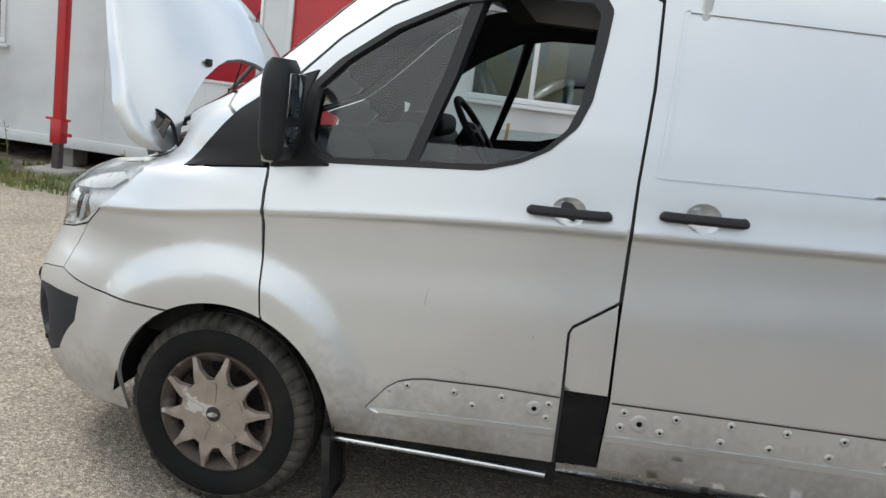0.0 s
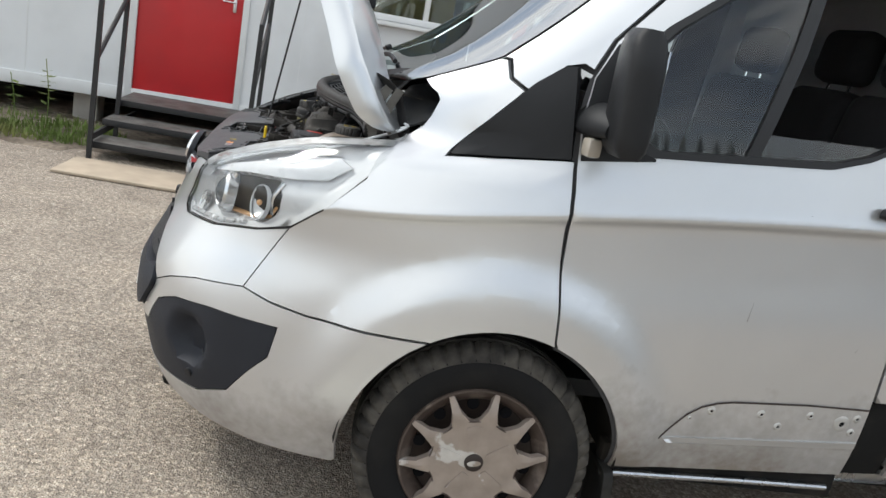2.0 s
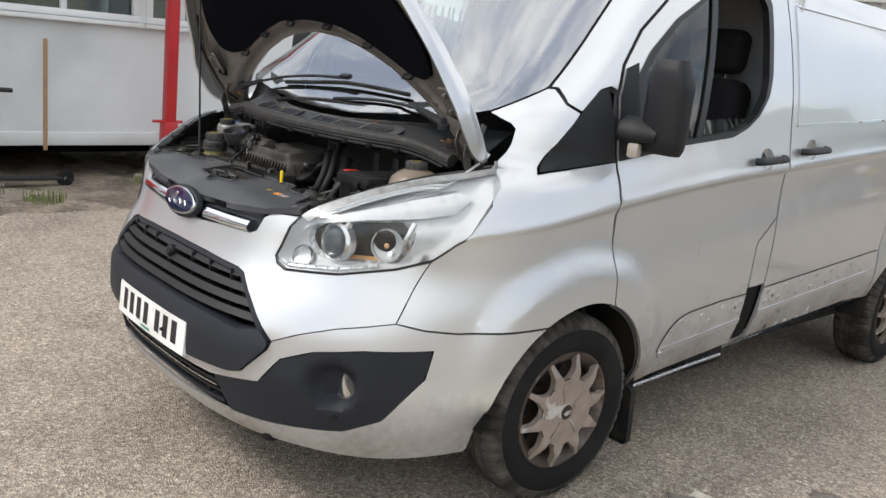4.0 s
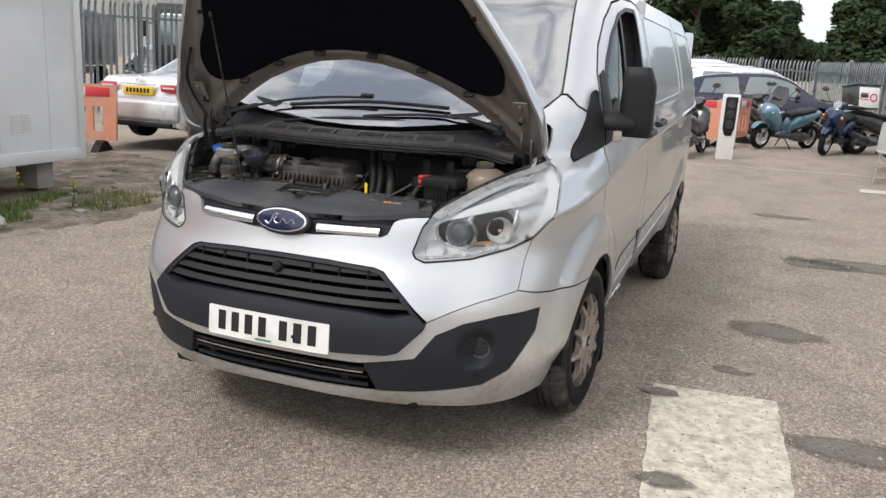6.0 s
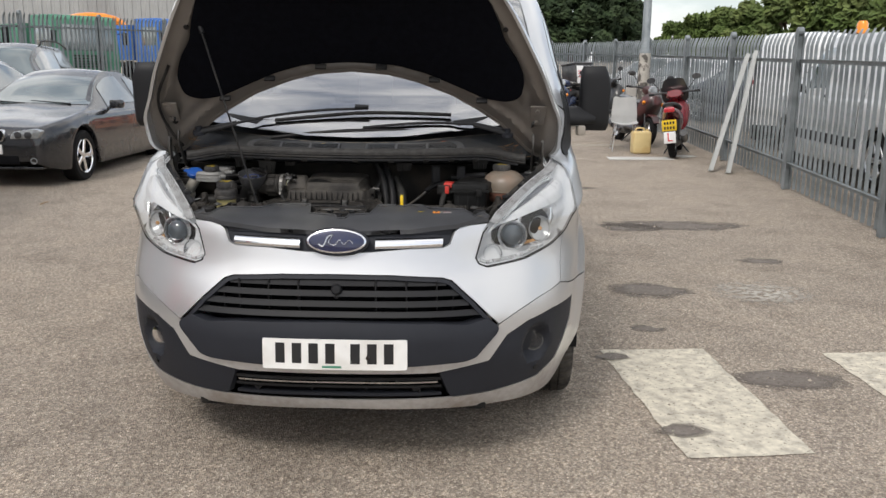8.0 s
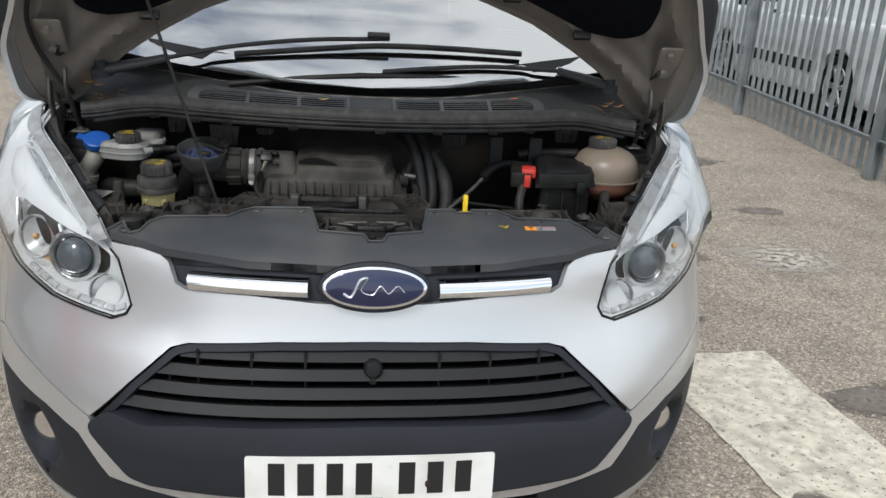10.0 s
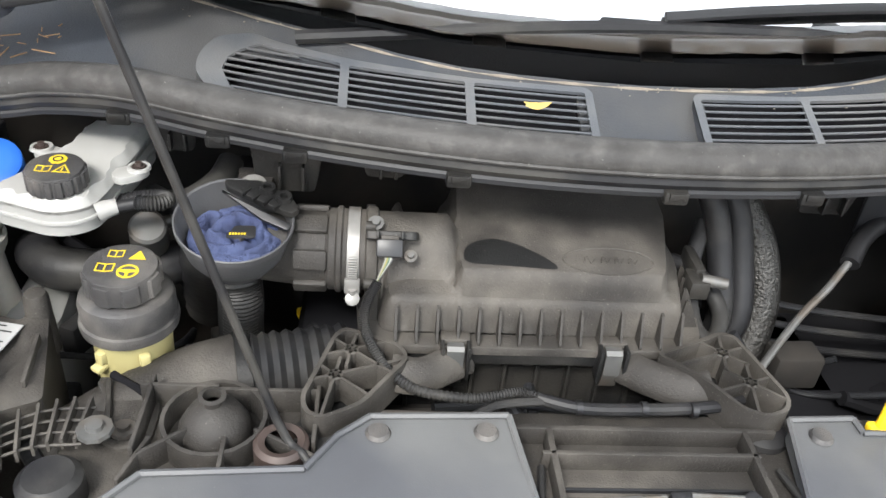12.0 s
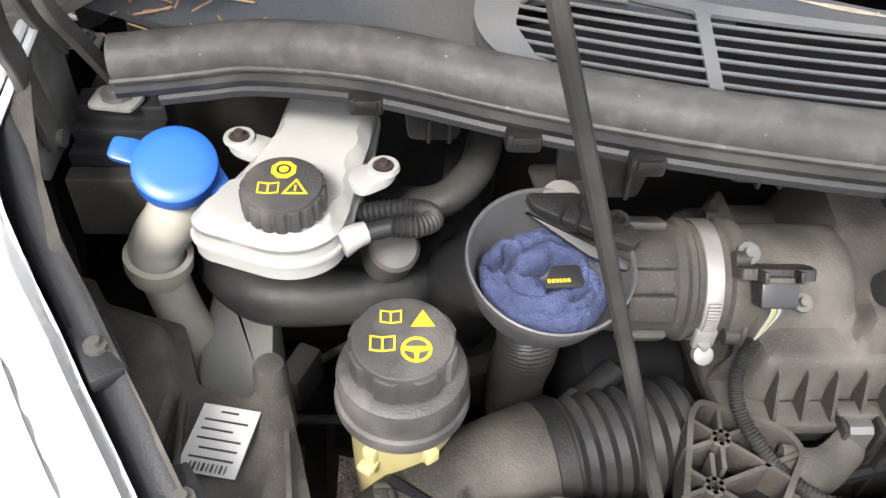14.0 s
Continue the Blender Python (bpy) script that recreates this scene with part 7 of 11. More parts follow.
    hose(bm, [mt @ Vector((0, 0, -.060)), mt @ Vector((0, .002, -.085)), (-.402, -.525, .985), (-.405, -.515, .93), (-.40, -.51, .86)], .024, 18, 22, ribs=.022)
    part("spout", bm, ENGINE_BLACK, fn)
    # folding lid piece across the back of the bowl
    bm = B()
    prism(bm, rounded([(-.016, .047), (.020, .050), (.052, .030), (.062, .014), (.054, .006), (.030, .016), (-.012, .036)], .004, 3), mt @ Matrix.Translation((0, 0, .002)), .007, .002)
    lidp = part("lid_bar", bm, ENGINE_BLACK, fn)
    bm = B()
    prism(bm, rounded([(-.018, .036), (.030, .014), (.056, .004), (.052, -.004), (.026, .006)], .003, 3), mt @ Matrix.Rotation(.25, 4, "X") @ Matrix.Translation((0, -.002, -.006)), .004, .001)
    part("lid_edge", bm, SEAL_BLACK, lidp)
    for x, y in ((.045, .025), (.028, .036)):
        bm = B()
        lathe(bm, [(.004, .001), (.0045, .005), (.0075, .005), (.0085, 0)], mt @ Matrix.Translation((x, y, .009)), 16)
        part("stud", bm, ENGINE_BLACK, lidp)
    for k in range(4):
        bm = B()
        box(bm, mt @ Vector((.008 + .011 * k, .030 - .0055 * k, .0092)), (.0018, .016, .003), 0, Matrix.Rotation(-.5, 3, "Z"))
        part("lid_rib", bm, ENGINE_BLACK, lidp)
    bm = B()
    prism(bm, rounded([(-.402, -.50), (-.372, -.498), (-.368, -.455), (-.408, -.455)], .006), Matrix.Translation((0, 0, 1.102)), .004, .001)
    part("bracket", bm, ENGINE_DUSTY, fn)
    bm = B()
    lathe(bm, [(0, .0035), (.0045, .0035), (.005, .0016), (.0125, .0012), (.0135, -.001)], along((0, -.2, 1), (-.388, -.492, 1.108)), 28)
    part("washer_bolt", bm, BAND, fn, "bright washer and screw")
    rag = thing("rag", "crumpled blue cloth stuffed into the funnel", "cloth")
    folds = [([(-.95, .05), (-.75, -.45), (-.30, -.72), (.25, -.74), (.72, -.45), (.92, .05)], .22, .62), ([(-.80, .35), (-.55, .55), (-.35, .25), (-.45, -.10), (-.15, -.30)], .17, .80), ([(-.25, .62), (.15, .72), (.55, .50), (.85, .30)], .24, .85), ([(-.20, .30), (.20, .42), (.50, .20), (.42, -.08)], .20, 1.0), ([(-.70, -.05), (-.55, -.35), (-.10, -.48), (.25, -.35)], .18, .72), ([(.62, .10), (.72, -.20), (.45, -.50)], .17, .80)]
    lines_ = [(glide([(x, y, 0) for x, y in pts], 8), r, h) for pts, r, h in folds]
    bm = B()
    n = 84
    vs = {}
    for i in range(n + 1):
        for j in range(n + 1):
            u, v = 2 * i / n - 1, 2 * j / n - 1
            if u * u + v * v > 1.0:
                continue
            p = Vector((u, v, 0))
            w = p + Vector((noise.noise(p * 3.1), noise.noise(p * 3.3 + Vector((7, 0, 0))), 0)) * .10
            h = .10
            for ln, r, top_ in lines_:
                d = min((w - q).length for q in ln)
                if d < r:
                    h = max(h, top_ * math.sqrt(1 - (d / r) ** 2))
            h = .024 * h - .004 * abs(noise.noise(p * 3.6 + Vector((2, 5, 0)))) + .0012 * noise.noise(p * 9) + .0006 * noise.noise(p * 22) - .006 * (u * u + v * v) ** 2
            vs[i, j] = bm.verts.new(mt @ Vector((.0465 * u, .0440 * v - .002, -.030 + h)))
    for (i, j) in list(vs):
        q = [(i, j), (i + 1, j), (i + 1, j + 1), (i, j + 1)]
        if all(k in vs for k in q):
            bm.faces.new([vs[k] for k in q])
    bmesh.ops.smooth_vert(bm, verts=bm.verts, factor=.4, use_axis_x=True, use_axis_y=True, use_axis_z=True)
    part("cloth", bm, CLOTH, rag, angle=80)
    tag_at = mt @ Matrix.Translation((.006, -.013, -.0065)) @ Matrix.Rotation(.10, 4, "Z") @ Matrix.Rotation(-.12, 4, "X")
    bm = B()
    prism(bm, rounded([(-.013, -.006), (.016, -.006), (.016, .012), (-.004, .012)], .004, 3), tag_at, .0016, .0005)
    part("tag", bm, INK, rag, "black tag")
    for k in range(6):
        bm = B()
        box(bm, (-.008 + k * .0027, -.001, .0019), (.0019, .0028, .0004), 0)
        bmesh.ops.transform(bm, matrix=tag_at, verts=bm.verts)
        part("tag_print", bm, YELLOW_INK, rag)
    ds = thing("oil_dipstick", "yellow looped dipstick handle", "dipstick")
    bm = B()
    hose(bm, [(-.352, -.420, .884), (-.340, -.424, .890), (-.328, -.428, .884), (-.326, -.432, .868), (-.333, -.434, .855), (-.338, -.430, .83), (-.338, -.426, .78)], .0075, 12, 7, flat=.6)
    part("loop", bm, YELLOW, ds)
    # big hoses on this side
    labels = {"heater_hose": "thick black rubber heater hose", "charge_pipe": "dusty dark plastic charge air pipe", "bellows_hose": "black ribbed bellows hose", "vent_hose": "thin black rubber vent hose", "vacuum_hose": "looped thin black vacuum hose"}
    runs = (([(-.655, -.405, .955), (-.640, -.436, .968), (-.608, -.463, .972), (-.549, -.463, .972), (-.495, -.450, .972), (-.461, -.410, .976), (-.440, -.345, .985), (-.43, -.27, 1.0)], .0245, 0, RUBBER, "heater_hose"),
            ([(-.56, -.70, .905), (-.50, -.660, .928), (-.44, -.622, .940), (-.392, -.602, .945)], .046, 0, ENGINE_DUSTY, "charge_pipe"),
            ([(-.396, -.604, .945), (-.345, -.592, .945), (-.285, -.578, .945)], .043, .045, RUBBER, "bellows_hose"),
            ([(-.455, -.56, .905), (-.425, -.566, .900), (-.395, -.556, .902), (-.36, -.54, .915), (-.32, -.51, .93)], .014, 0, RUBBER, "vent_hose"),
            ([(.075, -.47, 1.02), (.10, -.50, 1.02), (.115, -.54, 1.0), (.10, -.57, .985), (.085, -.55, .99), (.088, -.50, 1.02), (.11, -.45, 1.06)], .009, 0, RUBBER, "vacuum_hose"))
    for pts, r, rb, m_, nm in runs:
        h = thing(nm, labels[nm], "hose")
        bm = B()
        hose(bm, pts, r, 22, 9 if rb else 8, ribs=rb)
        part("pipe", bm, m_, h)
        if nm in ("bellows_hose", "charge_pipe", "vent_hose"):
            a, b = (Vector(p) for p in pts[-2:]) if nm == "vent_hose" else (Vector(pts[0]), Vector(pts[1]))
            bm = B()
            lathe(bm, [(r * .98, -.008), (r * 1.10, -.007), (r * 1.10, .007), (r * .98, .008)], along(b - a, a + (b - a) * .12), 26)
            part("hose_clip", bm, DULL_STEEL if nm == "vent_hose" else ENGINE_BLACK, h)
    lines = thing("battery_cable", "black battery cable with a crimped end", "cable")
    bm = B()
    hose(bm, [(.392, -.398, 1.045), (.350, -.412, 1.045), (.318, -.433, 1.034), (.295, -.461, 1.018)], .0115, 12, 6)
    part("sleeve", bm, RUBBER, lines)
    bm = B()
    hose(bm, [(.300, -.455, 1.022), (.265, -.483, .995), (.227, -.509, .970), (.166, -.567, .935), (.14, -.60, .91)], .0048, 10, 6)
    part("wire", bm, DULL_STEEL, lines)
    # battery and coolant side
    bt = thing("fuse_box", "black fuse box with lid and red terminal cap", "fuse box")
    lid = [(.402, -.622), (.548, -.606), (.596, -.360), (.452, -.365)]
    bm = B()
    prism(bm, rounded(lid, .014), Matrix.Translation((0, 0, 1.048)), .026, .006)
    prism(bm, rounded(shrink(lid, .018), .02), Matrix.Translation((0, 0, 1.072)), .006, .003)
    part("lid", bm, ENGINE_BLACK, bt)
    bm = B()
    prism(bm, shrink(lid, -.004), Matrix.Translation((0, 0, 1.040)), .009)
    part("lid_rim", bm, ENGINE_BLACK, bt)
    bm = B()
    prism(bm, rounded(shrink(lid, .008), .01), Matrix.Translation((0, 0, .84)), .21)
    for x in (.43, .47, .51):
        box(bm, (x, -.606, .96), (.005, .012, .13), .001)
    part("case", bm, ENGINE_BLACK, bt)
    bm = B()
    box(bm, (.512, -.618, 1.040), (.022, .012, .030), .002)
    part("clip", bm, ENGINE_BLACK, bt)
    bm = B()
    box(bm, (.385, -.512, 1.045), (.055, .13, .04), .006, Matrix.Rotation(-.2, 3, "Z"))
    part("terminal_cover", bm, ENGINE_BLACK, bt)
    bm = B()
    box(bm, (.394, -.552, 1.062), (.036, .05, .022), .004, Matrix.Rotation(-.2, 3, "Z"))
    box(bm, (.386, -.581, 1.045), (.016, .008, .03), .002, Matrix.Rotation(-.2, 3, "Z"))
    part("red_cap", bm, RED_CAP, bt, "red terminal cap")
    bm = B()
    hose(bm, [(.378, -.57, 1.03), (.366, -.60, .99), (.372, -.62, .93), (.37, -.63, .88)], .011, 10, 6)
    part("cable", bm, RUBBER, bt)
    ct = thing("coolant_tank", "milky round coolant tank with reddish fluid and black cap", "coolant tank")
    g = Matrix.Translation((.618, -.465, 1.045))
    for a0, a1, m_, nm in ((-.22, 1.0, COOLANT, "tank"), (-1.0, -.22, COOLANT_RED, "fluid_level")):
        bm = B()
        prof = []
        for k in range(13):
            h = a0 + (a1 - a0) * k / 12
            prof.append((.088 * max(0, 1 - abs(h) ** 2.6) ** .5, h * .072))
        lathe(bm, prof, g, 40)
        part(nm, bm, m_, ct)
    bm = B()
    lathe(bm, [(.0885, -.003), (.091, -.002), (.091, .002), (.0885, .003)], g @ Matrix.Translation((0, 0, -.012)), 40)
    part("weld_seam", bm, COOLANT, ct)
    bm = B()
    rod(bm, (.606, -.460, 1.10), (.606, -.460, 1.118), .030, seg=24)
    part("neck", bm, CAP_BLACK, ct)
    screw_cap(ct, (.606, -.460, 1.112), .036, .024, (("triangle", -.1, .35, .26), ("book", -.35, -.2, .22), ("warning", .3, -.2, .2)), (0, 0, 1), 20, .05)
    bm = B()
    hose(bm, [(.545, -.45, 1.09), (.51, -.43, 1.085), (.46, -.40, 1.08), (.40, -.39, 1.07)], .012, 12, 5)
    part("overflow_hose", bm, RUBBER, ct)


def build_lamp_backs():
    for sd in (-1, 1):
        hb = thing("lamp_housing", "black ribbed back of a headlight housing", "housing")
        pts = [(.822, -.430), (.766, -.462), (.742, -.467), (.725, -.494), (.662, -.515), (.643, -.570), (.604, -.584), (.600, -.562), (.584, -.560), (.567, -.619), (.548, -.690), (.600, -.716), (.662, -.690), (.712, -.632), (.752, -.570), (.796, -.500)]
        steps = (([(.806, -.448), (.770, -.472), (.748, -.520), (.716, -.565), (.690, -.640), (.700, -.636), (.746, -.566), (.788, -.500)], .024), ([(.738, -.476), (.722, -.504), (.668, -.524), (.651, -.575), (.655, -.660), (.680, -.655), (.708, -.572), (.740, -.520), (.762, -.476)], .012), ([(.640, -.592), (.592, -.602), (.580, -.640), (.590, -.672), (.640, -.664)], -.005))
        steps = [(rounded(q, .006, 3), h) for q, h in steps]
        def facet(u, v, d):
            z = .999 - .004 * smooth01(.010, .0, edge_gap((abs(u), v), pts))
            for q, h in steps:
                if in_poly((abs(u), v), q):
                    z += h * smooth01(0, .007, edge_gap((abs(u), v), q))
            return Vector((u, v, z + .0012 * noise.noise(Vector((u * 40, v * 40, 0))) + d))
        bm = B()
        sheet(bm, [(sd * x, y) for x, y in rounded(pts, .006, 3)], facet, (), .010, .13, lines=[[(sd * x, y) for x, y in r + r[:1]] for q, h in steps for r in (dense(shrink(q, .0005), .012), dense(shrink(q, .0068), .012))])
        bmesh.ops.recalc_face_normals(bm, faces=bm.faces)
        part("shell", bm, ENGINE_DUSTY, hb, angle=40)
        bm = B()
        lathe(bm, [(0, .052), (.010, .051), (.012, .046), (.014, -.02)], Matrix.Translation((sd * .590, -.572, .97)), 18)
        part("peg", bm, ENGINE_DUSTY, hb)
        for q in (((.648, -.588), (.640, -.668)), ((.575, -.615), (.566, -.68))):
            a, b = (Vector((sd * x, y, 1.002)) for x, y in q)
            bm = B()
            box(bm, (a + b) / 2, ((a - b).length, .004, .010), .001, Matrix.Rotation(math.atan2((b - a).y, (b - a).x), 3, "Z"))
            part("rib", bm, ENGINE_DUSTY, hb)
        bm = B()
        hose(bm, [(sd * x, y, z) for x, y, z in ((.806, -.400, 1.118), (.778, -.450, 1.106), (.742, -.515, 1.096), (.702, -.580, 1.076), (.668, -.630, 1.058), (.630, -.693, 1.032), (.583, -.751, 1.004))], .016, 10, 6, flat=.35)
        part("edge_strip", bm, BLACK_TRIM, hb)
        for t in (.25, .75):
            bm = B()
            c = Vector((sd * (.716 - .125 * t), -.560 - .170 * t, 1.088 - .066 * t))
            box(bm, c, (.024, .05, .012), .003, Matrix.Rotation(-sd * .55, 3, "Z"))
            part("clip", bm, BLACK_TRIM, hb)
            bolt(hb, c + Vector((0, 0, .007)), .006)
    lb = thing("lamp_label", "white printed paper label on the lamp housing", "label")
    m = Matrix.Translation((-.619, -.620, 1.0015)) @ Matrix.Rotation(-.20, 4, "Z")
    bm = B()
    box(bm, (0, 0, 0), (.040, .052, .0012), 0)
    bmesh.ops.transform(bm, matrix=m, verts=bm.verts)
    part("paper", bm, LABEL, lb)
    for k, (w, x) in enumerate(((.012, 0), (.030, 0), (.022, -.004), (.030, 0), (.026, .002), (.030, 0))):
        bm = B()
        box(bm, (x, .021 - k * .0072, .0010), (w, .0013, .0006), 0)
        bmesh.ops.transform(bm, matrix=m, verts=bm.verts)
        part("print_bar", bm, INK, lb)
    for k in range(9):
        bm = B()
        box(bm, (-.012 + k * .003, -.0215, .0010), (.0014 if k % 2 else .0007, .006, .0006), 0)
        bmesh.ops.transform(bm, matrix=m, verts=bm.verts)
        part("code_stripe", bm, INK, lb)


def build_cowl():
    cw = thing("cowl_panel", "dark plastic cowl below the windscreen with two vents", "cowl")
    def cz(y, x):
        o = y - seal_y(x)
        return 1.171 + .42 * o + .25 * max(0, o - .07)
    def pod(x, o, d=0.0):
        return Vector((x, seal_y(x) + o, 1.197 + .36 * (o - .03) + d))
    out = [(-.74 + 1.48 * i / 24, seal_y(-.74 + 1.48 * i / 24) - .005) for i in range(25)]
    def back_edge(x):
        return knots(abs(x), [(0, .098), (.15, .100), (.37, .122), (.51, .136), (.74, .150)])
    out += [(.74 - 1.48 * i / 24, seal_y(.74 - 1.48 * i / 24) + back_edge(.74 - 1.48 * i / 24)) for i in range(25)]
    vents = []
    for sd in (-1, 1):
        xs = [sd * (.066 + .36 * k / 10) for k in range(11)]
        vents.append([(x, seal_y(x) + .014) for x in xs] + [(x, seal_y(x) + .086 - .01 * (abs(x) > .40)) for x in xs[::-1]])
    bm = B()
    sheet(bm, out, lambda u, v, d: Vector((u, v, cz(v, u) + d)), vents, .03, .006)
    part("panel", bm, COWL, cw)
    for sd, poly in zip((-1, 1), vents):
        # black sheet under the slots: the shade below them as colour
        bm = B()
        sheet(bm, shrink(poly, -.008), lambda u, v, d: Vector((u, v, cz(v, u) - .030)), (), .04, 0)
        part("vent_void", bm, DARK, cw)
        # raised pod with three fields of slots
        shape = [(.052, .010), (.25, .010), (.39, .012), (.436, .020), (.452, .040), (.450, .066), (.436, .092), (.400, .106), (.368, .098), (.29, .090), (.17, .086), (.052, .088)]
        rows_ = [.0185 + .0092 * k for k in range(8)]
        def far_end(o):
            return knots(o, [(.018, .392), (.030, .412), (.060, .424), (.074, .416), (.083, .404), (.092, .385)])
        fields = [[(.060, .0160), (.171, .0160), (.171, .0800), (.060, .0800)], [(.180, .0160), (.296, .0160), (.296, .0815), (.180, .0800)], [(.305, .0160), (.380, .0160), (.412, .026), (.424, .048), (.420, .066), (.407, .080), (.390, .092), (.372, .089), (.305, .0825)]]
        bm = B()
        sheet(bm, rounded([(sd * x, o) for x, o in shape], .012), lambda u, v, d: pod(u, v, d), [rounded([(sd * x, o) for x, o in f], .003, 3) for f in fields], .015, .003)
        frame_ = part("vent_frame", bm, VENT, cw, "raised grey vent frame")
        rim = rounded([(sd * x, o) for x, o in shape], .012)
        # the inner loop is black to carry the shade inside the pod
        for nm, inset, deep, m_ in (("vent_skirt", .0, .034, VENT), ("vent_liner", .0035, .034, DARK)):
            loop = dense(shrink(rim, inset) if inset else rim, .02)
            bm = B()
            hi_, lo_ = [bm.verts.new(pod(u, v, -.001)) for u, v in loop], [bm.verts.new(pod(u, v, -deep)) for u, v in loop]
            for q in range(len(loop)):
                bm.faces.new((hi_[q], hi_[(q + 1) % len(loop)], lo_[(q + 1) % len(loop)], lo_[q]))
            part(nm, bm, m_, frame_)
        for k_f, f in enumerate(fields):
            for o in rows_[1:-1] if k_f < 2 else rows_[1:]:
                x0 = f[0][0]
                x1 = f[1][0] if k_f < 2 else far_end(o)
                if k_f == 2 and o > .080:
                    x0 = .35
                bm = B()
                strip_ = [(x0 - .002 + (x1 - x0 + .004) * q / 8, o - .0010) for q in range(9)] + [(x1 + .002 - (x1 - x0 + .004) * q / 8, o + .0010) for q in range(9)]
                sheet(bm, [(sd * x, y) for x, y in strip_], lambda u, v, d: pod(u, v, d - .0004), (), .02, .0012)
                part("vent_slat", bm, VENT, cw)
    # sand washed against the rear edge of the cowl
    bm = B()
    for lo, hi in ((-.60, -.20), (-.22, .20), (.18, .60)):
        xs = [lo + (hi - lo) * q / 8 for q in range(9)]
        hose(bm, [(x, seal_y(x) + back_edge(x) - .004, cz(seal_y(x) + back_edge(x) - .004, x) + .0006) for x in xs], lambda t: .0012 + .0008 * math.sin(t * 40), 5, 4, flat=.5)
    part("sand_line", bm, SAND_DIRT, cw, "thin line of pale sand")
    rnd = random.Random(21)
    bm = B()
    for _ in range(70):
        x = rnd.uniform(-.66, .66)
        o = back_edge(x) - rnd.choice((rnd.uniform(.001, .03), rnd.uniform(.002, .008)))
        y = seal_y(x) + o
        box(bm, (x, y, cz(y, x) + .001), (rnd.uniform(.0008, .0022), rnd.uniform(.0008, .0018), .001), 0, Matrix.Rotation(rnd.uniform(0, 3), 3, "Z"))
    tagged(part("dirt_crumbs", bm, SAND_DIRT, cw), kind="stuff")
    for sd in (-1, 1):
        tw = thing("twig_litter", "dry pine needles and crumbs in the cowl corner", "litter")
        bm = B()
        for _ in range(42):
            x, y = sd * rnd.uniform(.60, .71), rnd.uniform(-.40, -.335)
            a, l = rnd.uniform(0, 6.28), rnd.uniform(.008, .026)
            z = cz(y, x) + rnd.uniform(.001, .007)
            rod(bm, (x, y, z), (x + l * math.cos(a), y + l * math.sin(a), z + rnd.uniform(-.001, .003)), .0007, seg=4)
        part("needles", bm, NEEDLES, tw)
    ws = thing("bonnet_seal", "long grey rubber bonnet seal along the cowl edge", "seal")
    path = [(x, seal_y(x) + .002 - 1.3 * max(0, abs(x) - .56) ** 1.7, 1.184 - .03 * smooth01(.50, .72, abs(x))) for x in (-.705, -.675, -.64, -.60, -.52, -.42, -.30, -.15, 0, .15, .30, .42, .52, .60, .64, .675, .705)]
    bm = B()
    hose(bm, path, .0195, 14, 5)
    part("bulb", bm, SEAL, ws)
    bm = B()
    hose(bm, [(x, y - .0185, z - .006) for x, y, z in path], .0022, 6, 5)
    part("ridge", bm, SEAL, ws)
    bm = B()
    hose(bm, [(x, y - .010, z - .016) for x, y, z in path], .008, 8, 5)
    part("flange", bm, RUBBER, ws)
    bm = B()
    hose(bm, [(x, y - .012, z - .025) for x, y, z in path[1:-1]], .007, 6, 5, flat=.5)
    part("lip", bm, BLACK_TRIM, ws)
    for x in (-.524, -.42, -.343, -.187, .02, .16, .30, .40, .50, .60):
        bm = B()
        box(bm, (x, seal_y(x) - .014, 1.155), (.024, .014, .014), .003)
        box(bm, (x, seal_y(x) - .0215, 1.158), (.016, .003, .008), .001)
        part("clip", bm, ENGINE_BLACK, ws)
    # moulded plenum wall under the seal
    pl = thing("plenum_wall", "black ribbed plastic plenum wall under the seal", "panel")
    for x, w, h in ((-.475, .05, .05), (-.355, .08, .07), (-.255, .05, .035), (.21, .07, .05), (.52, .07, .05)):
        y = seal_y(x) + .030
        bm = B()
        prism(bm, rounded([(-w / 2, 0), (w / 2, 0), (w * .34, -h), (-w * .40, -h)], .006, 3), Matrix.Translation((x, y, 1.16)) @ Matrix.Rotation(math.pi / 2, 4, "X"), .006, .001)
        part("panel", bm, ENGINE_BLACK, pl)
        for q in (-.1, .2):
            bm = B()
            box(bm, (x + q * w, y - .010, 1.16 - h * .72), (.003, .012, h * .4), .001)
            part("rib", bm, ENGINE_BLACK, pl)
    dc = thing("air_duct", "black curved rubber duct behind the reservoir", "duct")
    bm = B()
    hose(bm, [(-.52, -.395, 1.03), (-.495, -.425, 1.04), (-.465, -.43, 1.05), (-.44, -.405, 1.06), (-.43, -.375, 1.07)], .015, 14, 6, flat=.8)
    part("tube", bm, RUBBER, dc)
    # dead leaves
    for at, c, r in (((-.118, seal_y(-.118) + .03, 1.214), (.40, .29, .08), .012), ((.36, seal_y(.36) + .05, 1.222), (.42, .12, .04), .012), ((.64, -.36, 1.205), (.36, .20, .08), .016), ((.66, -.375, 1.20), (.25, .12, .05), .016), ((.625, -.375, 1.20), (.30, .16, .06), .014), ((-.69, -.385, 1.215), (.40, .18, .05), .016), ((-.665, -.392, 1.21), (.28, .14, .06), .015)):
        lf = thing("dead_leaf", "curled dry fallen leaf on the cowl", "leaf", group="dead leaves on the cowl")
        rnd = random.Random(at[0])
        bm = B()
        pts = [(r * (1 + .35 * math.sin(3 * a + at[0] * 40)) * math.cos(a), .7 * r * math.sin(a)) for a in (2 * math.pi * i / 14 for i in range(14))]
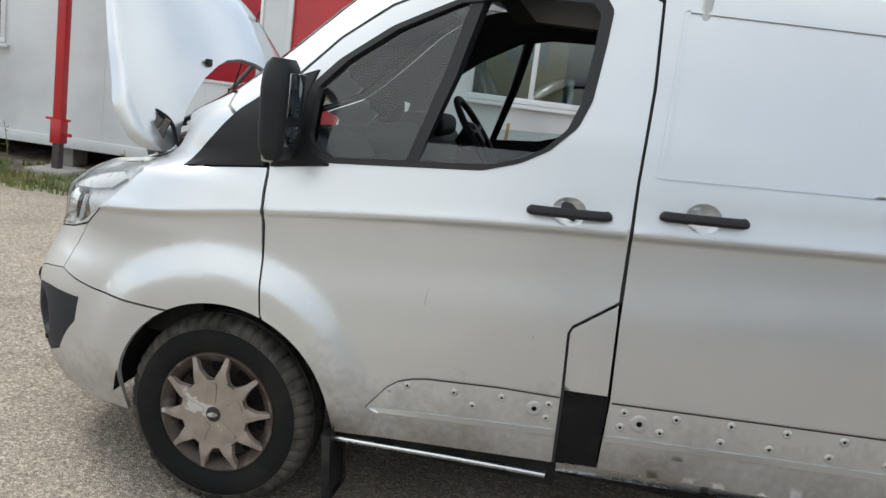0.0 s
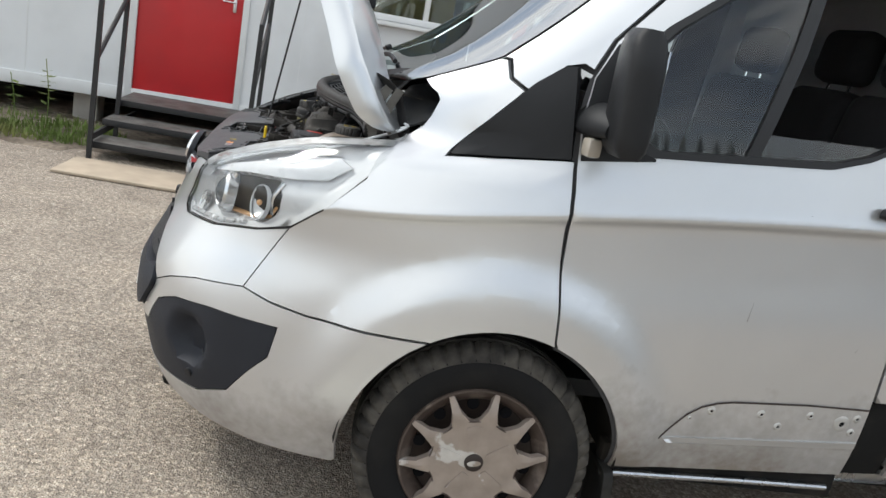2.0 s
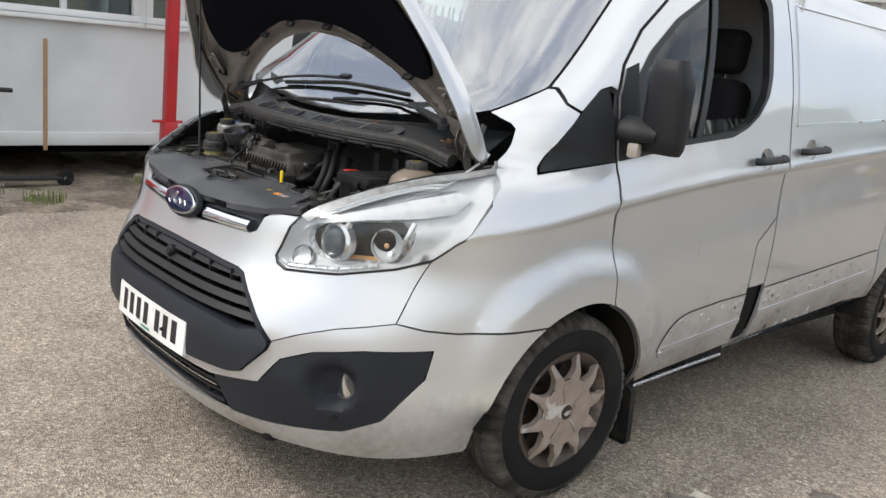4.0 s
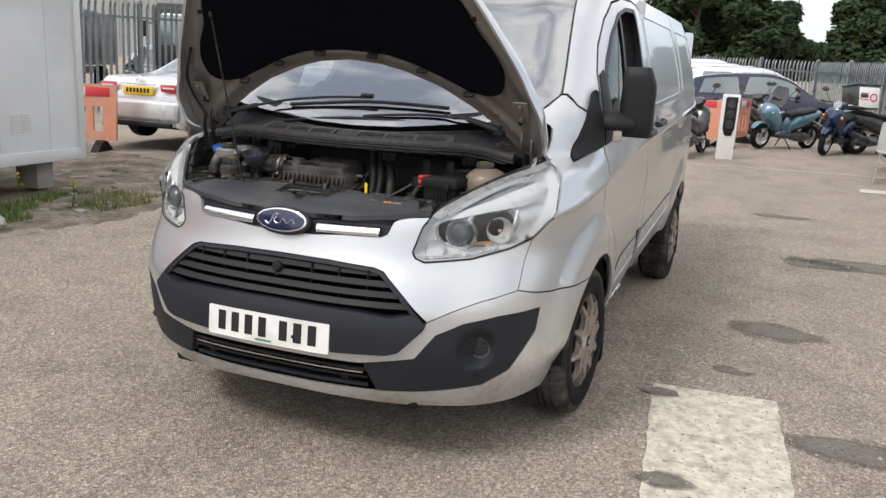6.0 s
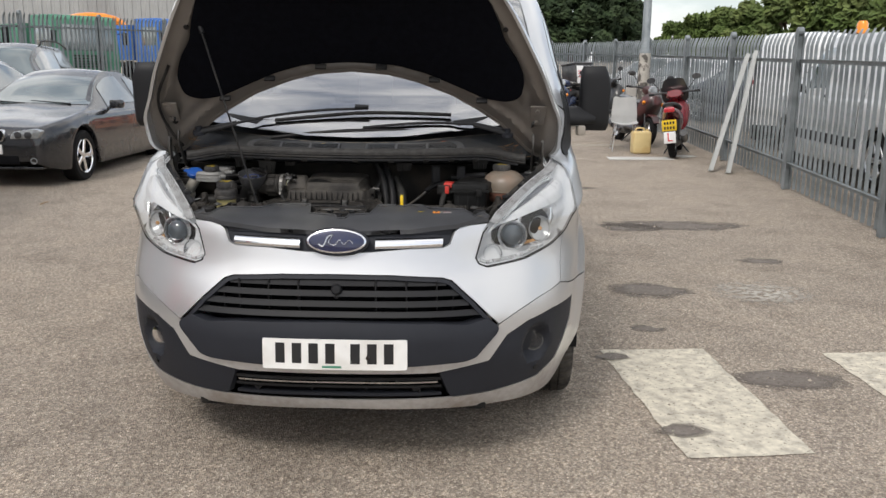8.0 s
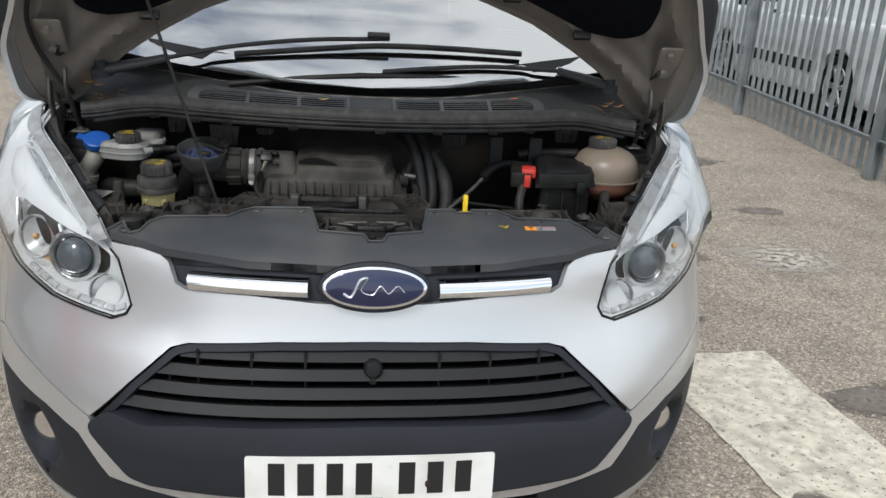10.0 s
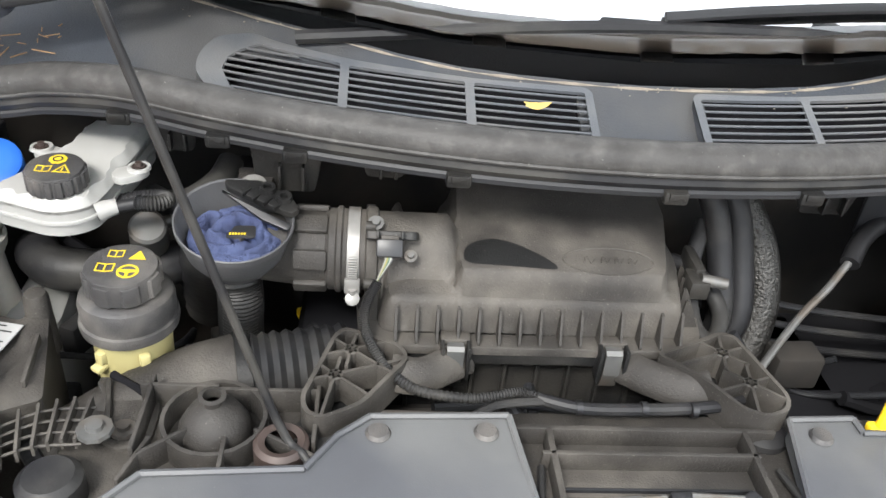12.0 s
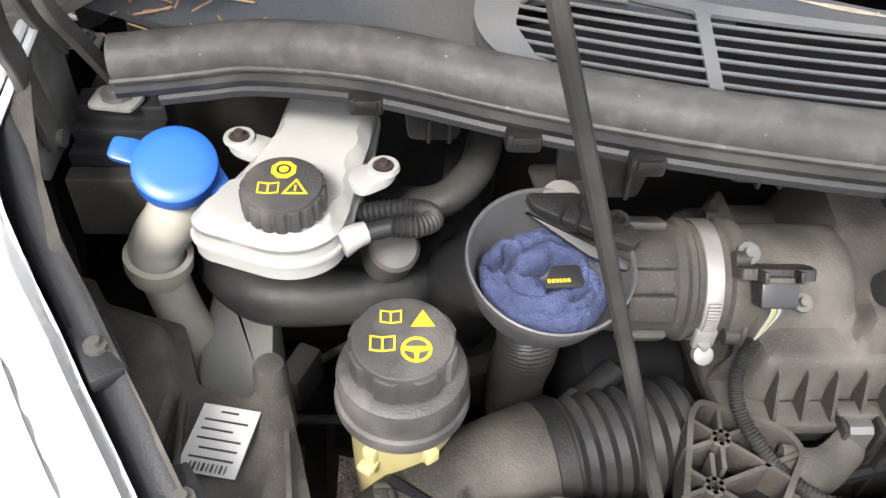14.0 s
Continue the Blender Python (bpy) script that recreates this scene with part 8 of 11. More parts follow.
        sheet(bm, pts, lambda u, v, d: Vector(at) + Vector((u, v, .004 + 18 * u * u + 10 * v * u)), (), .006, 0)
        part("blade", bm, mat("dry_leaf", c, .8, vary=.25, scale=80), lf)
    # wipers
    for arm, blade, hub, raise_ in (([(-.655, -.385, 1.232), (-.57, -.388, 1.250), (-.496, -.384, 1.268), (-.34, -.366, 1.300), (-.15, -.345, 1.322), (.02, -.336, 1.330)], [(-.34, -.370, 1.288), (-.15, -.352, 1.306), (.02, -.338, 1.320), (.20, -.336, 1.321), (.395, -.340, 1.316)], (.02, -.336, 1.332), (0, -.012, .020)),
                            ([(.630, -.378, 1.252), (.56, -.378, 1.270), (.489, -.374, 1.286), (.314, -.374, 1.290), (.15, -.384, 1.280), (.03, -.392, 1.268)], [(-.352, -.396, 1.218), (-.18, -.402, 1.238), (-.015, -.396, 1.250), (.16, -.388, 1.252), (.33, -.378, 1.250)], (-.012, -.394, 1.250), (0, -.004, .006))):
        def lift(p):
            return Vector(p) + Vector(raise_)
        wp = thing("wiper", "black windscreen wiper at rest", "wiper", group="windscreen wipers")
        bm = B()
        hose(bm, [lift(p) for p in arm[:3]], lambda t: .017 - .005 * t, 12, 5, flat=.6)
        part("arm_root", bm, BLACK_TRIM, wp)
        bm = B()
        hose(bm, [lift(p) for p in arm[2:]], .0065, 8, 5, flat=.7)
        part("arm", bm, BLACK_TRIM, wp)
        bm = B()
        lathe(bm, [(0, .022), (.013, .021), (.014, .004), (.024, .002), (.026, -.012)], along((0, -.3, 1), lift(arm[0])), 24)
        part("pivot_cap", bm, GREY_TRIM, wp)
        bm = B()
        hose(bm, [Vector(p) + Vector((0, -.004, .012)) for p in blade], .0075, 8, 6)
        part("blade", bm, RUBBER, wp)
        bm = B()
        box(bm, Vector(hub) + Vector(raise_) + Vector((0, .004, .004)), (.058, .022, .016), .004, Matrix.Rotation(.5, 3, "X"))
        part("adapter", bm, BLACK_TRIM, wp)


def build_hinges():
    for sd in (-1, 1):
        # plate that carries the arms, bolted to the inner wing
        bm = B()
        prism(bm, rounded([(-.30, 1.04), (-.40, 1.035), (-.40, 1.075), (-.365, 1.105), (-.345, 1.150), (-.30, 1.155)], .010, 3), Matrix(((0, 0, sd, sd * .786), (1, 0, 0, 0), (0, 1, 0, 0), (0, 0, 0, 1))), .004, .001)
        hg = part("bonnet_hinge", bm, GALVANISED_EDGE, van, "pale zinc hinge plate with flat grey arms")
        for nm, x, line, w in (("hinge_arm", .775, ((-.386, 1.070), (-.396, 1.115), (-.404, 1.155), (-.412, 1.180), (-.406, 1.225), (-.380, 1.275)), .0125),
                               ("hinge_arm", .772, ((-.322, 1.122), (-.345, 1.150), (-.368, 1.182), (-.374, 1.215), (-.350, 1.275)), .0115),
                               ("stay_link", .735, ((-.340, 1.100), (-.362, 1.130), (-.386, 1.163), (-.420, 1.212), (-.415, 1.255)), .0070)):
            bm = B()
            pts = glide([Vector((sd * x, y, z)) for y, z in line], 5)
            sides = []
            for k, p in enumerate(pts):
                d = (pts[min(k + 1, len(pts) - 1)] - pts[max(k - 1, 0)]).normalized()
                n = Vector((0, d.z, -d.y))
                sides.append([bm.verts.new(p + n * (w * a) + Vector((sd * b, 0, 0))) for a, b in ((-1, -.0025), (-.9, -.0035), (.9, -.0035), (1, -.0025), (1, .0025), (.9, .0035), (-.9, .0035), (-1, .0025))])
            for a, b in zip(sides, sides[1:]):
                for k in range(8):
                    bm.faces.new((a[k], a[(k + 1) % 8], b[(k + 1) % 8], b[k]))
            bm.faces.new(sides[0])
            bm.faces.new(sides[-1][::-1])
            bmesh.ops.recalc_face_normals(bm, faces=bm.faces)
            part(nm, bm, HINGE_STEEL, hg, "flat grey steel arm")
        for x, y, z in ((.775, -.386, 1.072), (.772, -.323, 1.124), (.775, -.406, 1.224)):
            bm = B()
            rod(bm, (sd * (x + .008), y, z), (sd * (x - .008), y, z), .0075, seg=16)
            part("rivet", bm, HINGE_STEEL, hg)
        for y, z in ((-.285, 1.130), (-.300, 1.112)):
            bm = B()
            box(bm, (sd * .766, y, z - .003), (.030, .022, .004), .001)
            part("tab", bm, GALVANISED_EDGE, hg)
            bolt(hg, (sd * .766, y, z), .008)
        mb = thing("hinge_bracket", "black stepped plastic bracket with a bolted washer", "bracket", group="brackets by the bonnet hinges")
        for y, z, l, m_ in ((-.350, 1.088, .028, SEAL_BLACK), (-.372, 1.076, .018, SEAL_BLACK), (-.390, 1.066, .018, SEAL_BLACK), (-.409, 1.056, .018, ENGINE_DUSTY)):
            bm = B()
            box(bm, (sd * .727, y, z - .030), (.074, l, .060), .003)
            part("ledge", bm, m_, mb)
        bm = B()
        prism(bm, rounded([(-.022, -.014), (.014, -.020), (.022, .0), (.012, .018), (-.018, .014)], .006, 3), Matrix.Translation((sd * .728, -.357, 1.090)), .004, .001)
        part("washer_plate", bm, GALVANISED_EDGE, mb)
        bolt(mb, (sd * .728, -.357, 1.096), .0105)
        bm = B()
        box(bm, (sd * .752, -.318, 1.075), (.016, .03, .020), .004)
        part("peg", bm, RUBBER, mb)


def build_cab():
    dash = thing("dashboard", "black plastic dashboard with steering wheel", "dashboard")
    bm = B()
    prism(bm, rounded([(-.19, 1.10), (-.17, 1.185), (.0, 1.235), (.14, 1.305), (.27, 1.350), (.37, 1.335), (.42, 1.27), (.40, 1.10), (.10, 1.02)], .04, 5), Matrix(((0, 0, 1, -.81), (1, 0, 0, 0), (0, 1, 0, 0), (0, 0, 0, 1))), 1.62, .02)
    part("top", bm, DASH, dash)
    bm = B()
    box(bm, (0, .40, .86), (1.5, .16, .62), .05)
    part("lower", bm, DASH, dash)
    bm = B()
    box(bm, (-.40, .33, 1.345), (.40, .20, .10), .04, None, 4)
    part("binnacle", bm, DASH, dash)
    bm = B()
    m = along((0, .80, .60), (-.40, .560, 1.325))
    ring = [m @ Vector((.185 * math.cos(a), .185 * math.sin(a), 0)) for a in (2 * math.pi * i / 32 for i in range(33))]
    hose(bm, ring, .016, 10, 1, cap=False)
    part("steering_wheel", bm, DASH, dash, "black steering wheel")
    bm = B()
    lathe(bm, [(0, .02), (.05, .015), (.075, -.01), (.03, -.10)], m, 24)
    for a in (.2, math.pi - .2, -math.pi / 2):
        rod(bm, m @ Vector((.05 * math.cos(a), .05 * math.sin(a), 0)), m @ Vector((.18 * math.cos(a), .18 * math.sin(a), 0)), .014, seg=8)
    part("wheel_hub", bm, DASH, dash)
    for x in (-.42, .20, .58):
        st = thing("cab_seat", "black cloth cab seat with headrest", "seat", group="cab seats")
        wd = .50 if x < 0 else .40
        bm = B()
        box(bm, (x, .92, .86), (wd, .50, .18), .06, None, 3)
        part("cushion", bm, SEAT, st)
        bm = B()
        box(bm, (x, 1.17, 1.20), (wd - .03, .16, .62), .06, Matrix.Rotation(-.16, 3, "X"), 3)
        part("backrest", bm, SEAT, st)
        bm = B()
        box(bm, (x, 1.24, 1.625), (.26, .11, .19), .045, Matrix.Rotation(-.12, 3, "X"), 3)
        part("headrest", bm, SEAT, st)
        for dx in (-.06, .06):
            bm = B()
            rod(bm, (x + dx, 1.225, 1.46), (x + dx, 1.235, 1.56), .007, seg=8)
            part("headrest_post", bm, CHROME, st)
    bk = thing("bulkhead", "pale grey steel bulkhead behind the seats", "bulkhead")
    bm = B()
    box(bm, (0, 1.36, 1.16), (1.72, .03, 1.52), .01)
    part("panel", bm, BULKHEAD, bk)
    bm = B()
    box(bm, (0, .75, .52), (1.6, 1.2, .05))
    part("cab_floor", bm, DASH, bk)
    bm = B()
    box(bm, (0, 1.15, 1.895), (1.36, .85, .02), .005)
    part("headlining", bm, BULKHEAD, bk)


build_bay()
build_cover()
build_airbox()
build_tanks()
build_lamp_backs()
build_cowl()
build_hinges()
build_cab()


# ---- the yard: cabin, posts, steps ----
CABIN = mat("cabin_grey", (0.64, 0.655, 0.665), 0.5, vary=0.05, scale=2.0, second=(0.49, 0.50, 0.505), patch=(0.5, 0.75), pscale=0.8, bump=0.06, bscale=20, rvary=0.05)
CABIN_TRIM = mat("cabin_trim", (0.62, 0.63, 0.63), 0.45, vary=0.05)
RED_PAINT = mat("red_paint", (0.46, 0.018, 0.022), 0.42, vary=0.06, scale=4, second=(0.38, 0.016, 0.02), pscale=2, coat=0.2)
RED_SIGN = mat("red_sign", (0.34, 0.006, 0.018), 0.4, vary=0.04)
WHITE_PAINT = mat("white_paint", (0.78, 0.78, 0.77), 0.5, vary=0.05, scale=5)
BLACK_STEEL = mat("black_steel", (0.022, 0.022, 0.023), 0.5, 0.2, vary=0.2, scale=12)
TREAD_PLATE = mat("tread_plate", (0.16, 0.155, 0.145), 0.6, 0.4, vary=0.25, scale=14, second=(0.10, 0.095, 0.085), pscale=6, bump=0.6, bscale=90)
TIMBER = mat("timber", (0.30, 0.19, 0.10), 0.75, vary=0.15, scale=8)
PLYWOOD = mat("plywood", (0.50, 0.33, 0.15), 0.6, vary=0.12, scale=3)
CONCRETE = mat("concrete", (0.36, 0.34, 0.31), 0.9, vary=0.15, scale=9, bump=0.4, bscale=60)
CARDBOARD = mat("boards", (0.40, 0.33, 0.25), 0.85, vary=0.15, scale=6)
SOIL = mat("soil", (0.13, 0.105, 0.08), 0.95, vary=0.45, scale=22, second=(0.26, 0.215, 0.165), patch=(0.40, 0.62), pscale=3.2, bump=0.8, bscale=25)
GRASS = mat("grass_blades", (0.115, 0.17, 0.035), 0.8, vary=0.3, scale=3, second=(0.23, 0.21, 0.08), patch=(0.45, 0.7), pscale=1.4)
ROAD_WHITE = mat("road_paint", (0.587, 0.544, 0.444), 0.85, vary=0.2, scale=30, second=(0.32, 0.29, 0.245), patch=(0.42, 0.75), pscale=14, bump=0.3, bscale=80)
OIL = mat("oil_stain", (0.15, 0.128, 0.110), 0.8, vary=0.3, scale=40, second=(0.17, 0.15, 0.13), patch=(0.4, 0.7), pscale=7, bump=0.3, bscale=120)



def fade(m, inner, outer, speck=0.0, sscale=60.0):
    """Lets a flat mark wear away towards its edge, and in specks all over."""
    t = m.node_tree
    b = t.nodes["Principled BSDF"]
    co, sub, ln, n, ad, mr = (t.nodes.new(k) for k in ("ShaderNodeTexCoord", "ShaderNodeVectorMath", "ShaderNodeVectorMath", "ShaderNodeTexNoise", "ShaderNodeMath", "ShaderNodeMapRange"))
    flat = t.nodes.new("ShaderNodeVectorMath")
    flat.operation, sub.operation, ln.operation = "MULTIPLY", "SUBTRACT", "LENGTH"
    flat.inputs[1].default_value = (1, 1, 0)
    sub.inputs[1].default_value = (0.5, 0.5, 0)
    t.links.new(co.outputs["Generated"], flat.inputs[0])
    t.links.new(flat.outputs["Vector"], sub.inputs[0])
    t.links.new(sub.outputs["Vector"], ln.inputs[0])
    n.inputs["Scale"].default_value, n.inputs["Detail"].default_value = 9.0, 9.0
    t.links.new(co.outputs["Object"], n.inputs["Vector"])
    ad.operation = "MULTIPLY_ADD"
    ad.inputs[1].default_value = 0.35
    t.links.new(n.outputs["Fac"], ad.inputs[0])
    t.links.new(ln.outputs["Value"], ad.inputs[2])
    mr.inputs["From Min"].default_value, mr.inputs["From Max"].default_value = outer + 0.175, inner + 0.175
    t.links.new(ad.outputs["Value"], mr.inputs["Value"])
    last = mr.outputs["Result"]
    if speck:
        n2, r2, mu = (t.nodes.new(k) for k in ("ShaderNodeTexNoise", "ShaderNodeMapRange", "ShaderNodeMath"))
        n2.inputs["Scale"].default_value, n2.inputs["Detail"].default_value = sscale, 6.0
        t.links.new(co.outputs["Object"], n2.inputs["Vector"])
        r2.inputs["From Min"].default_value, r2.inputs["From Max"].default_value = speck - 0.04, speck + 0.05
        t.links.new(n2.outputs["Fac"], r2.inputs["Value"])
        mu.operation = "MULTIPLY"
        t.links.new(last, mu.inputs[0])
        t.links.new(r2.outputs["Result"], mu.inputs[1])
        last = mu.outputs["Value"]
    t.links.new(last, b.inputs["Alpha"])


fade(OIL, 0.24, 0.50, 0.36, 45.0)
fade(ROAD_WHITE, 0.80, 0.95, 0.34, 55.0)
PALE = mat("pale_scrape", (0.42, 0.39, 0.34), 0.9, vary=0.2, scale=30)
fade(PALE, 0.15, 0.50, 0.47, 22.0)


def build_cabin():
    cb = thing("site_cabin", "long grey steel site cabin on low supports with red door", "cabin", pose(-5.25, 0, .30, 1.0, 0, 0))
    cb.matrix_basis = pose(-5.25, -1.5, .29, 0.9, 0, 1.0)
    # local: x toward the yard, y along the wall, z up from the cabin's bottom; local y = world y + 1.5
    y0, y1, H = -9.0, 4.85, 2.75
    def wall(name, a, b, z0, z1, m=CABIN):
        bm = B()
        box(bm, (-.04, (a + b) / 2, (z0 + z1) / 2), (.08, b - a, z1 - z0))
        return part(name, bm, m, cb)
    doors, wins = (-.80, .22), ((-6.6, -4.15, 1.09, 2.05), (1.20, 2.55, 1.14, 2.1), (2.62, 3.32, 1.14, 2.1))
    cuts = sorted([doors[0], doors[1]] + [v for w in wins for v in w[:2]])
    edges = [y0] + cuts + [y1]
    for a, b in zip(edges, edges[1:]):
        win = next((w for w in wins if abs(w[0] - a) < 1e-6), None)
        if abs(a - doors[0]) < 1e-6:
            wall("wall_panel", a, b, 2.08, H)
        elif win:
            wall("wall_panel", a, b, 0, win[2])
            wall("wall_panel", a, b, win[3], H)
        else:
            wall("wall_panel", a, b, 0, H)
    bm = B()
    box(bm, (-1.5, (y0 + y1) / 2, H + .03), (3.1, y1 - y0 + .06, .08), .01)
    part("roof", bm, CABIN_TRIM, cb)
    bm = B()
    box(bm, (-1.5, y1 - .04, H / 2), (2.9, .08, H))
    part("end_wall", bm, CABIN, cb)
    bm = B()
    box(bm, (-1.5, y0 + .04, H / 2), (2.9, .08, H))
    part("end_wall", bm, CABIN, cb)
    bm = B()
    box(bm, (-2.96, (y0 + y1) / 2, H / 2), (.08, y1 - y0, H))
    part("back_wall", bm, CABIN, cb)
    bm = B()
    box(bm, (-1.5, (y0 + y1) / 2, .02), (2.9, y1 - y0 - .1, .06))
    part("cabin_floor", bm, TIMBER, cb)
    bm = B()
    box(bm, (.006, (y0 + y1) / 2, .06), (.03, y1 - y0, .12), .004)
    part("bottom_rail", bm, CABIN_TRIM, cb)
    bm = B()
    box(bm, (.01, y1 - .03, H / 2), (.04, .08, H), .008)
    part("corner_post", bm, CABIN_TRIM, cb)
    rnd = random.Random(4)
    y = y0 + .6
    while y < y1 - .3:
        if not any(w[0] - .05 < y < w[1] + .05 for w in wins) and not doors[0] - .1 < y < doors[1] + .1:
            bm = B()
            box(bm, (.0015, y, H / 2), (.005, .006, H - .2))
            part("panel_joint", bm, CABIN_TRIM, cb)
        y += .61
    # the red front door
    bm = B()
    box(bm, (-.03, -.29, 1.08), (.05, .93, 1.96), .006)
    dr = part("door", bm, RED_PAINT, cb, "plain red steel door")
    for a, b, c, d in ((-.29, .98, 1.98, .06), (-.29, .07, .06, .12)):
        bm = B()
        box(bm, (.002, a, b if False else (2.06 if c > 1 else .08)), (.03, 1.02, .06), .004)
        part("door_rail", bm, RED_PAINT, dr)
    for yy in (-.785, .205):
        bm = B()
        box(bm, (.004, yy, 1.05), (.05, .06, 2.06), .006)
        part("door_jamb", bm, CABIN_TRIM if yy < 0 else CABIN_TRIM, dr)
    bm = B()
    box(bm, (.01, .10, 1.02), (.02, .03, .12), .006)
    rod(bm, (.02, .10, 1.05), (.05, .10, 1.05), .008)
    rod(bm, (.05, .11, 1.05), (.05, -.01, 1.05), .008)
    part("door_handle", bm, BRUSHED, dr)
    # sign
    sg = thing("sign_board", "dark red sign board with white border and lettering", "sign", cb.matrix_basis.copy())
    bm = B()
    box(bm, (.012, -1.90, 1.50), (.02, 1.62, 1.10), .003)
    part("border", bm, WHITE_PAINT, sg)
    bm = B()
    box(bm, (.016, -1.90, 1.50), (.018, 1.56, 1.04), .002)
    part("field", bm, RED_SIGN, sg)
    cu = bpy.data.curves.new("sign_text", "FONT")
    cu.body, cu.size, cu.align_x, cu.space_character, cu.extrude, cu.offset = "MITCHAM", .19, "CENTER", 1.25, .002, .004
    tx = new("lettering", cu)
    tx.parent = sg
    tx.matrix_basis = Matrix.Translation((.027, -1.86, 1.28)) @ Euler((math.pi / 2, 0, math.pi / 2)).to_matrix().to_4x4()
    cu.materials.append(WHITE_PAINT)
    # windows with plywood and blinds behind
    for i, (a, b, z0, z1) in enumerate(wins):
        wn = thing("cabin_window", "white framed cabin window with a deep sill", "window", cb.matrix_basis.copy(), "cabin windows")
        for yy, zz, sy, sz in (((a + b) / 2, z0 + .03, b - a, .06), ((a + b) / 2, z1 - .03, b - a, .06), (a + .03, (z0 + z1) / 2, .06, z1 - z0 - .12), (b - .03, (z0 + z1) / 2, .06, z1 - z0 - .12), ((a + b) / 2, (z0 + z1) / 2, .05, z1 - z0 - .12)):
            bm = B()
            box(bm, (.002, yy, zz), (.05, sy, sz), .004)
            part("window_frame", bm, CABIN_TRIM, wn)
        bm = B()
        box(bm, (-.03, (a + b) / 2, (z0 + z1) / 2), (.006, b - a - .08, z1 - z0 - .08))
        ob = part("pane", bm, PANE, wn)
        ob.visible_shadow = False
        bm = B()
        box(bm, (.035, (a + b) / 2, z0 - .025), (.09, b - a + .10, .04), .004)
        part("window_sill", bm, CABIN_TRIM, wn)
        bm = B()
        box(bm, (-.30, a + (b - a) * .42, (z0 + z1) / 2), (.02, (b - a) * .62, z1 - z0))
        part("inner_board", bm, PLYWOOD if i else CABIN_TRIM, wn, "plywood board standing inside")
        bm = B()
        box(bm, (-.28, a + (b - a) * .42, (z0 + z1) / 2 + .1), (.015, .42, .32))
        part("notice", bm, LABEL, wn)
        bm = B()
        rod(bm, (-.10, b - .28, z0 + .06), (-.10, b - .28, z0 + .30), .035, seg=14)
        part("spray_can", bm, WHITE_PAINT, wn)
    # vent
    vt = thing("wall_vent", "small white louvred wall vent", "vent", cb.matrix_basis.copy())
    for c in range(2):
        for k in range(7):
            bm = B()
            box(bm, (.004, 3.98 + c * .13, .33 + k * .028), (.008, .11, .014), .003)
            part("louvre", bm, CABIN_TRIM, vt)
    # supports in the dark below
    for yy in (-8.5, -6, -3.5, -1.2, 1.0, 3.0, 4.5):
        bm = B()
        box(bm, (-.35, yy, -.14), (.3, .22, .34), .01)
        part("support", bm, CONCRETE, cb)
    # black board set back under the cabin, painted as the shade there
    bm = B()
    box(bm, (-1.6, (y0 + y1) / 2, -.14), (.1, y1 - y0, .34))
    part("skirt", bm, DARK, cb)
    return cb


def build_posts():
    for x, y, h in ((-4.73, -4.63, 3.2), (-4.98, 1.22, 3.2), (-4.62, -8.2, 3.2)):
        ps = thing("red_post", "red painted steel post on a concrete pad", "post", pose(x, y, 0), "red posts along the cabin")
        bm = B()
        box(bm, (0, 0, h / 2 + .3), (.10, .10, h - .5), .006)
        part("shaft", bm, RED_PAINT, ps)
        bm = B()
        box(bm, (0, 0, .22), (.085, .085, .36), .004)
        part("foot", bm, mat("post_base", (.06, .05, .05), .6, vary=.2), ps)
        bm = B()
        box(bm, (0, 0, .47), (.13, .13, .26), .008)
        part("sleeve", bm, RED_PAINT, ps)
        bm = B()
        rod(bm, (.0, -.16, .60), (.0, .13, .60), .014, seg=10)
        rod(bm, (.0, .05, .44), (.0, .15, .44), .02, seg=10)
        part("lock_pin", bm, RED_PAINT, ps)
        bm = B()
        box(bm, (0, 0, .03), (.50, .46, .07), .02)
        part("pad", bm, CONCRETE, ps)


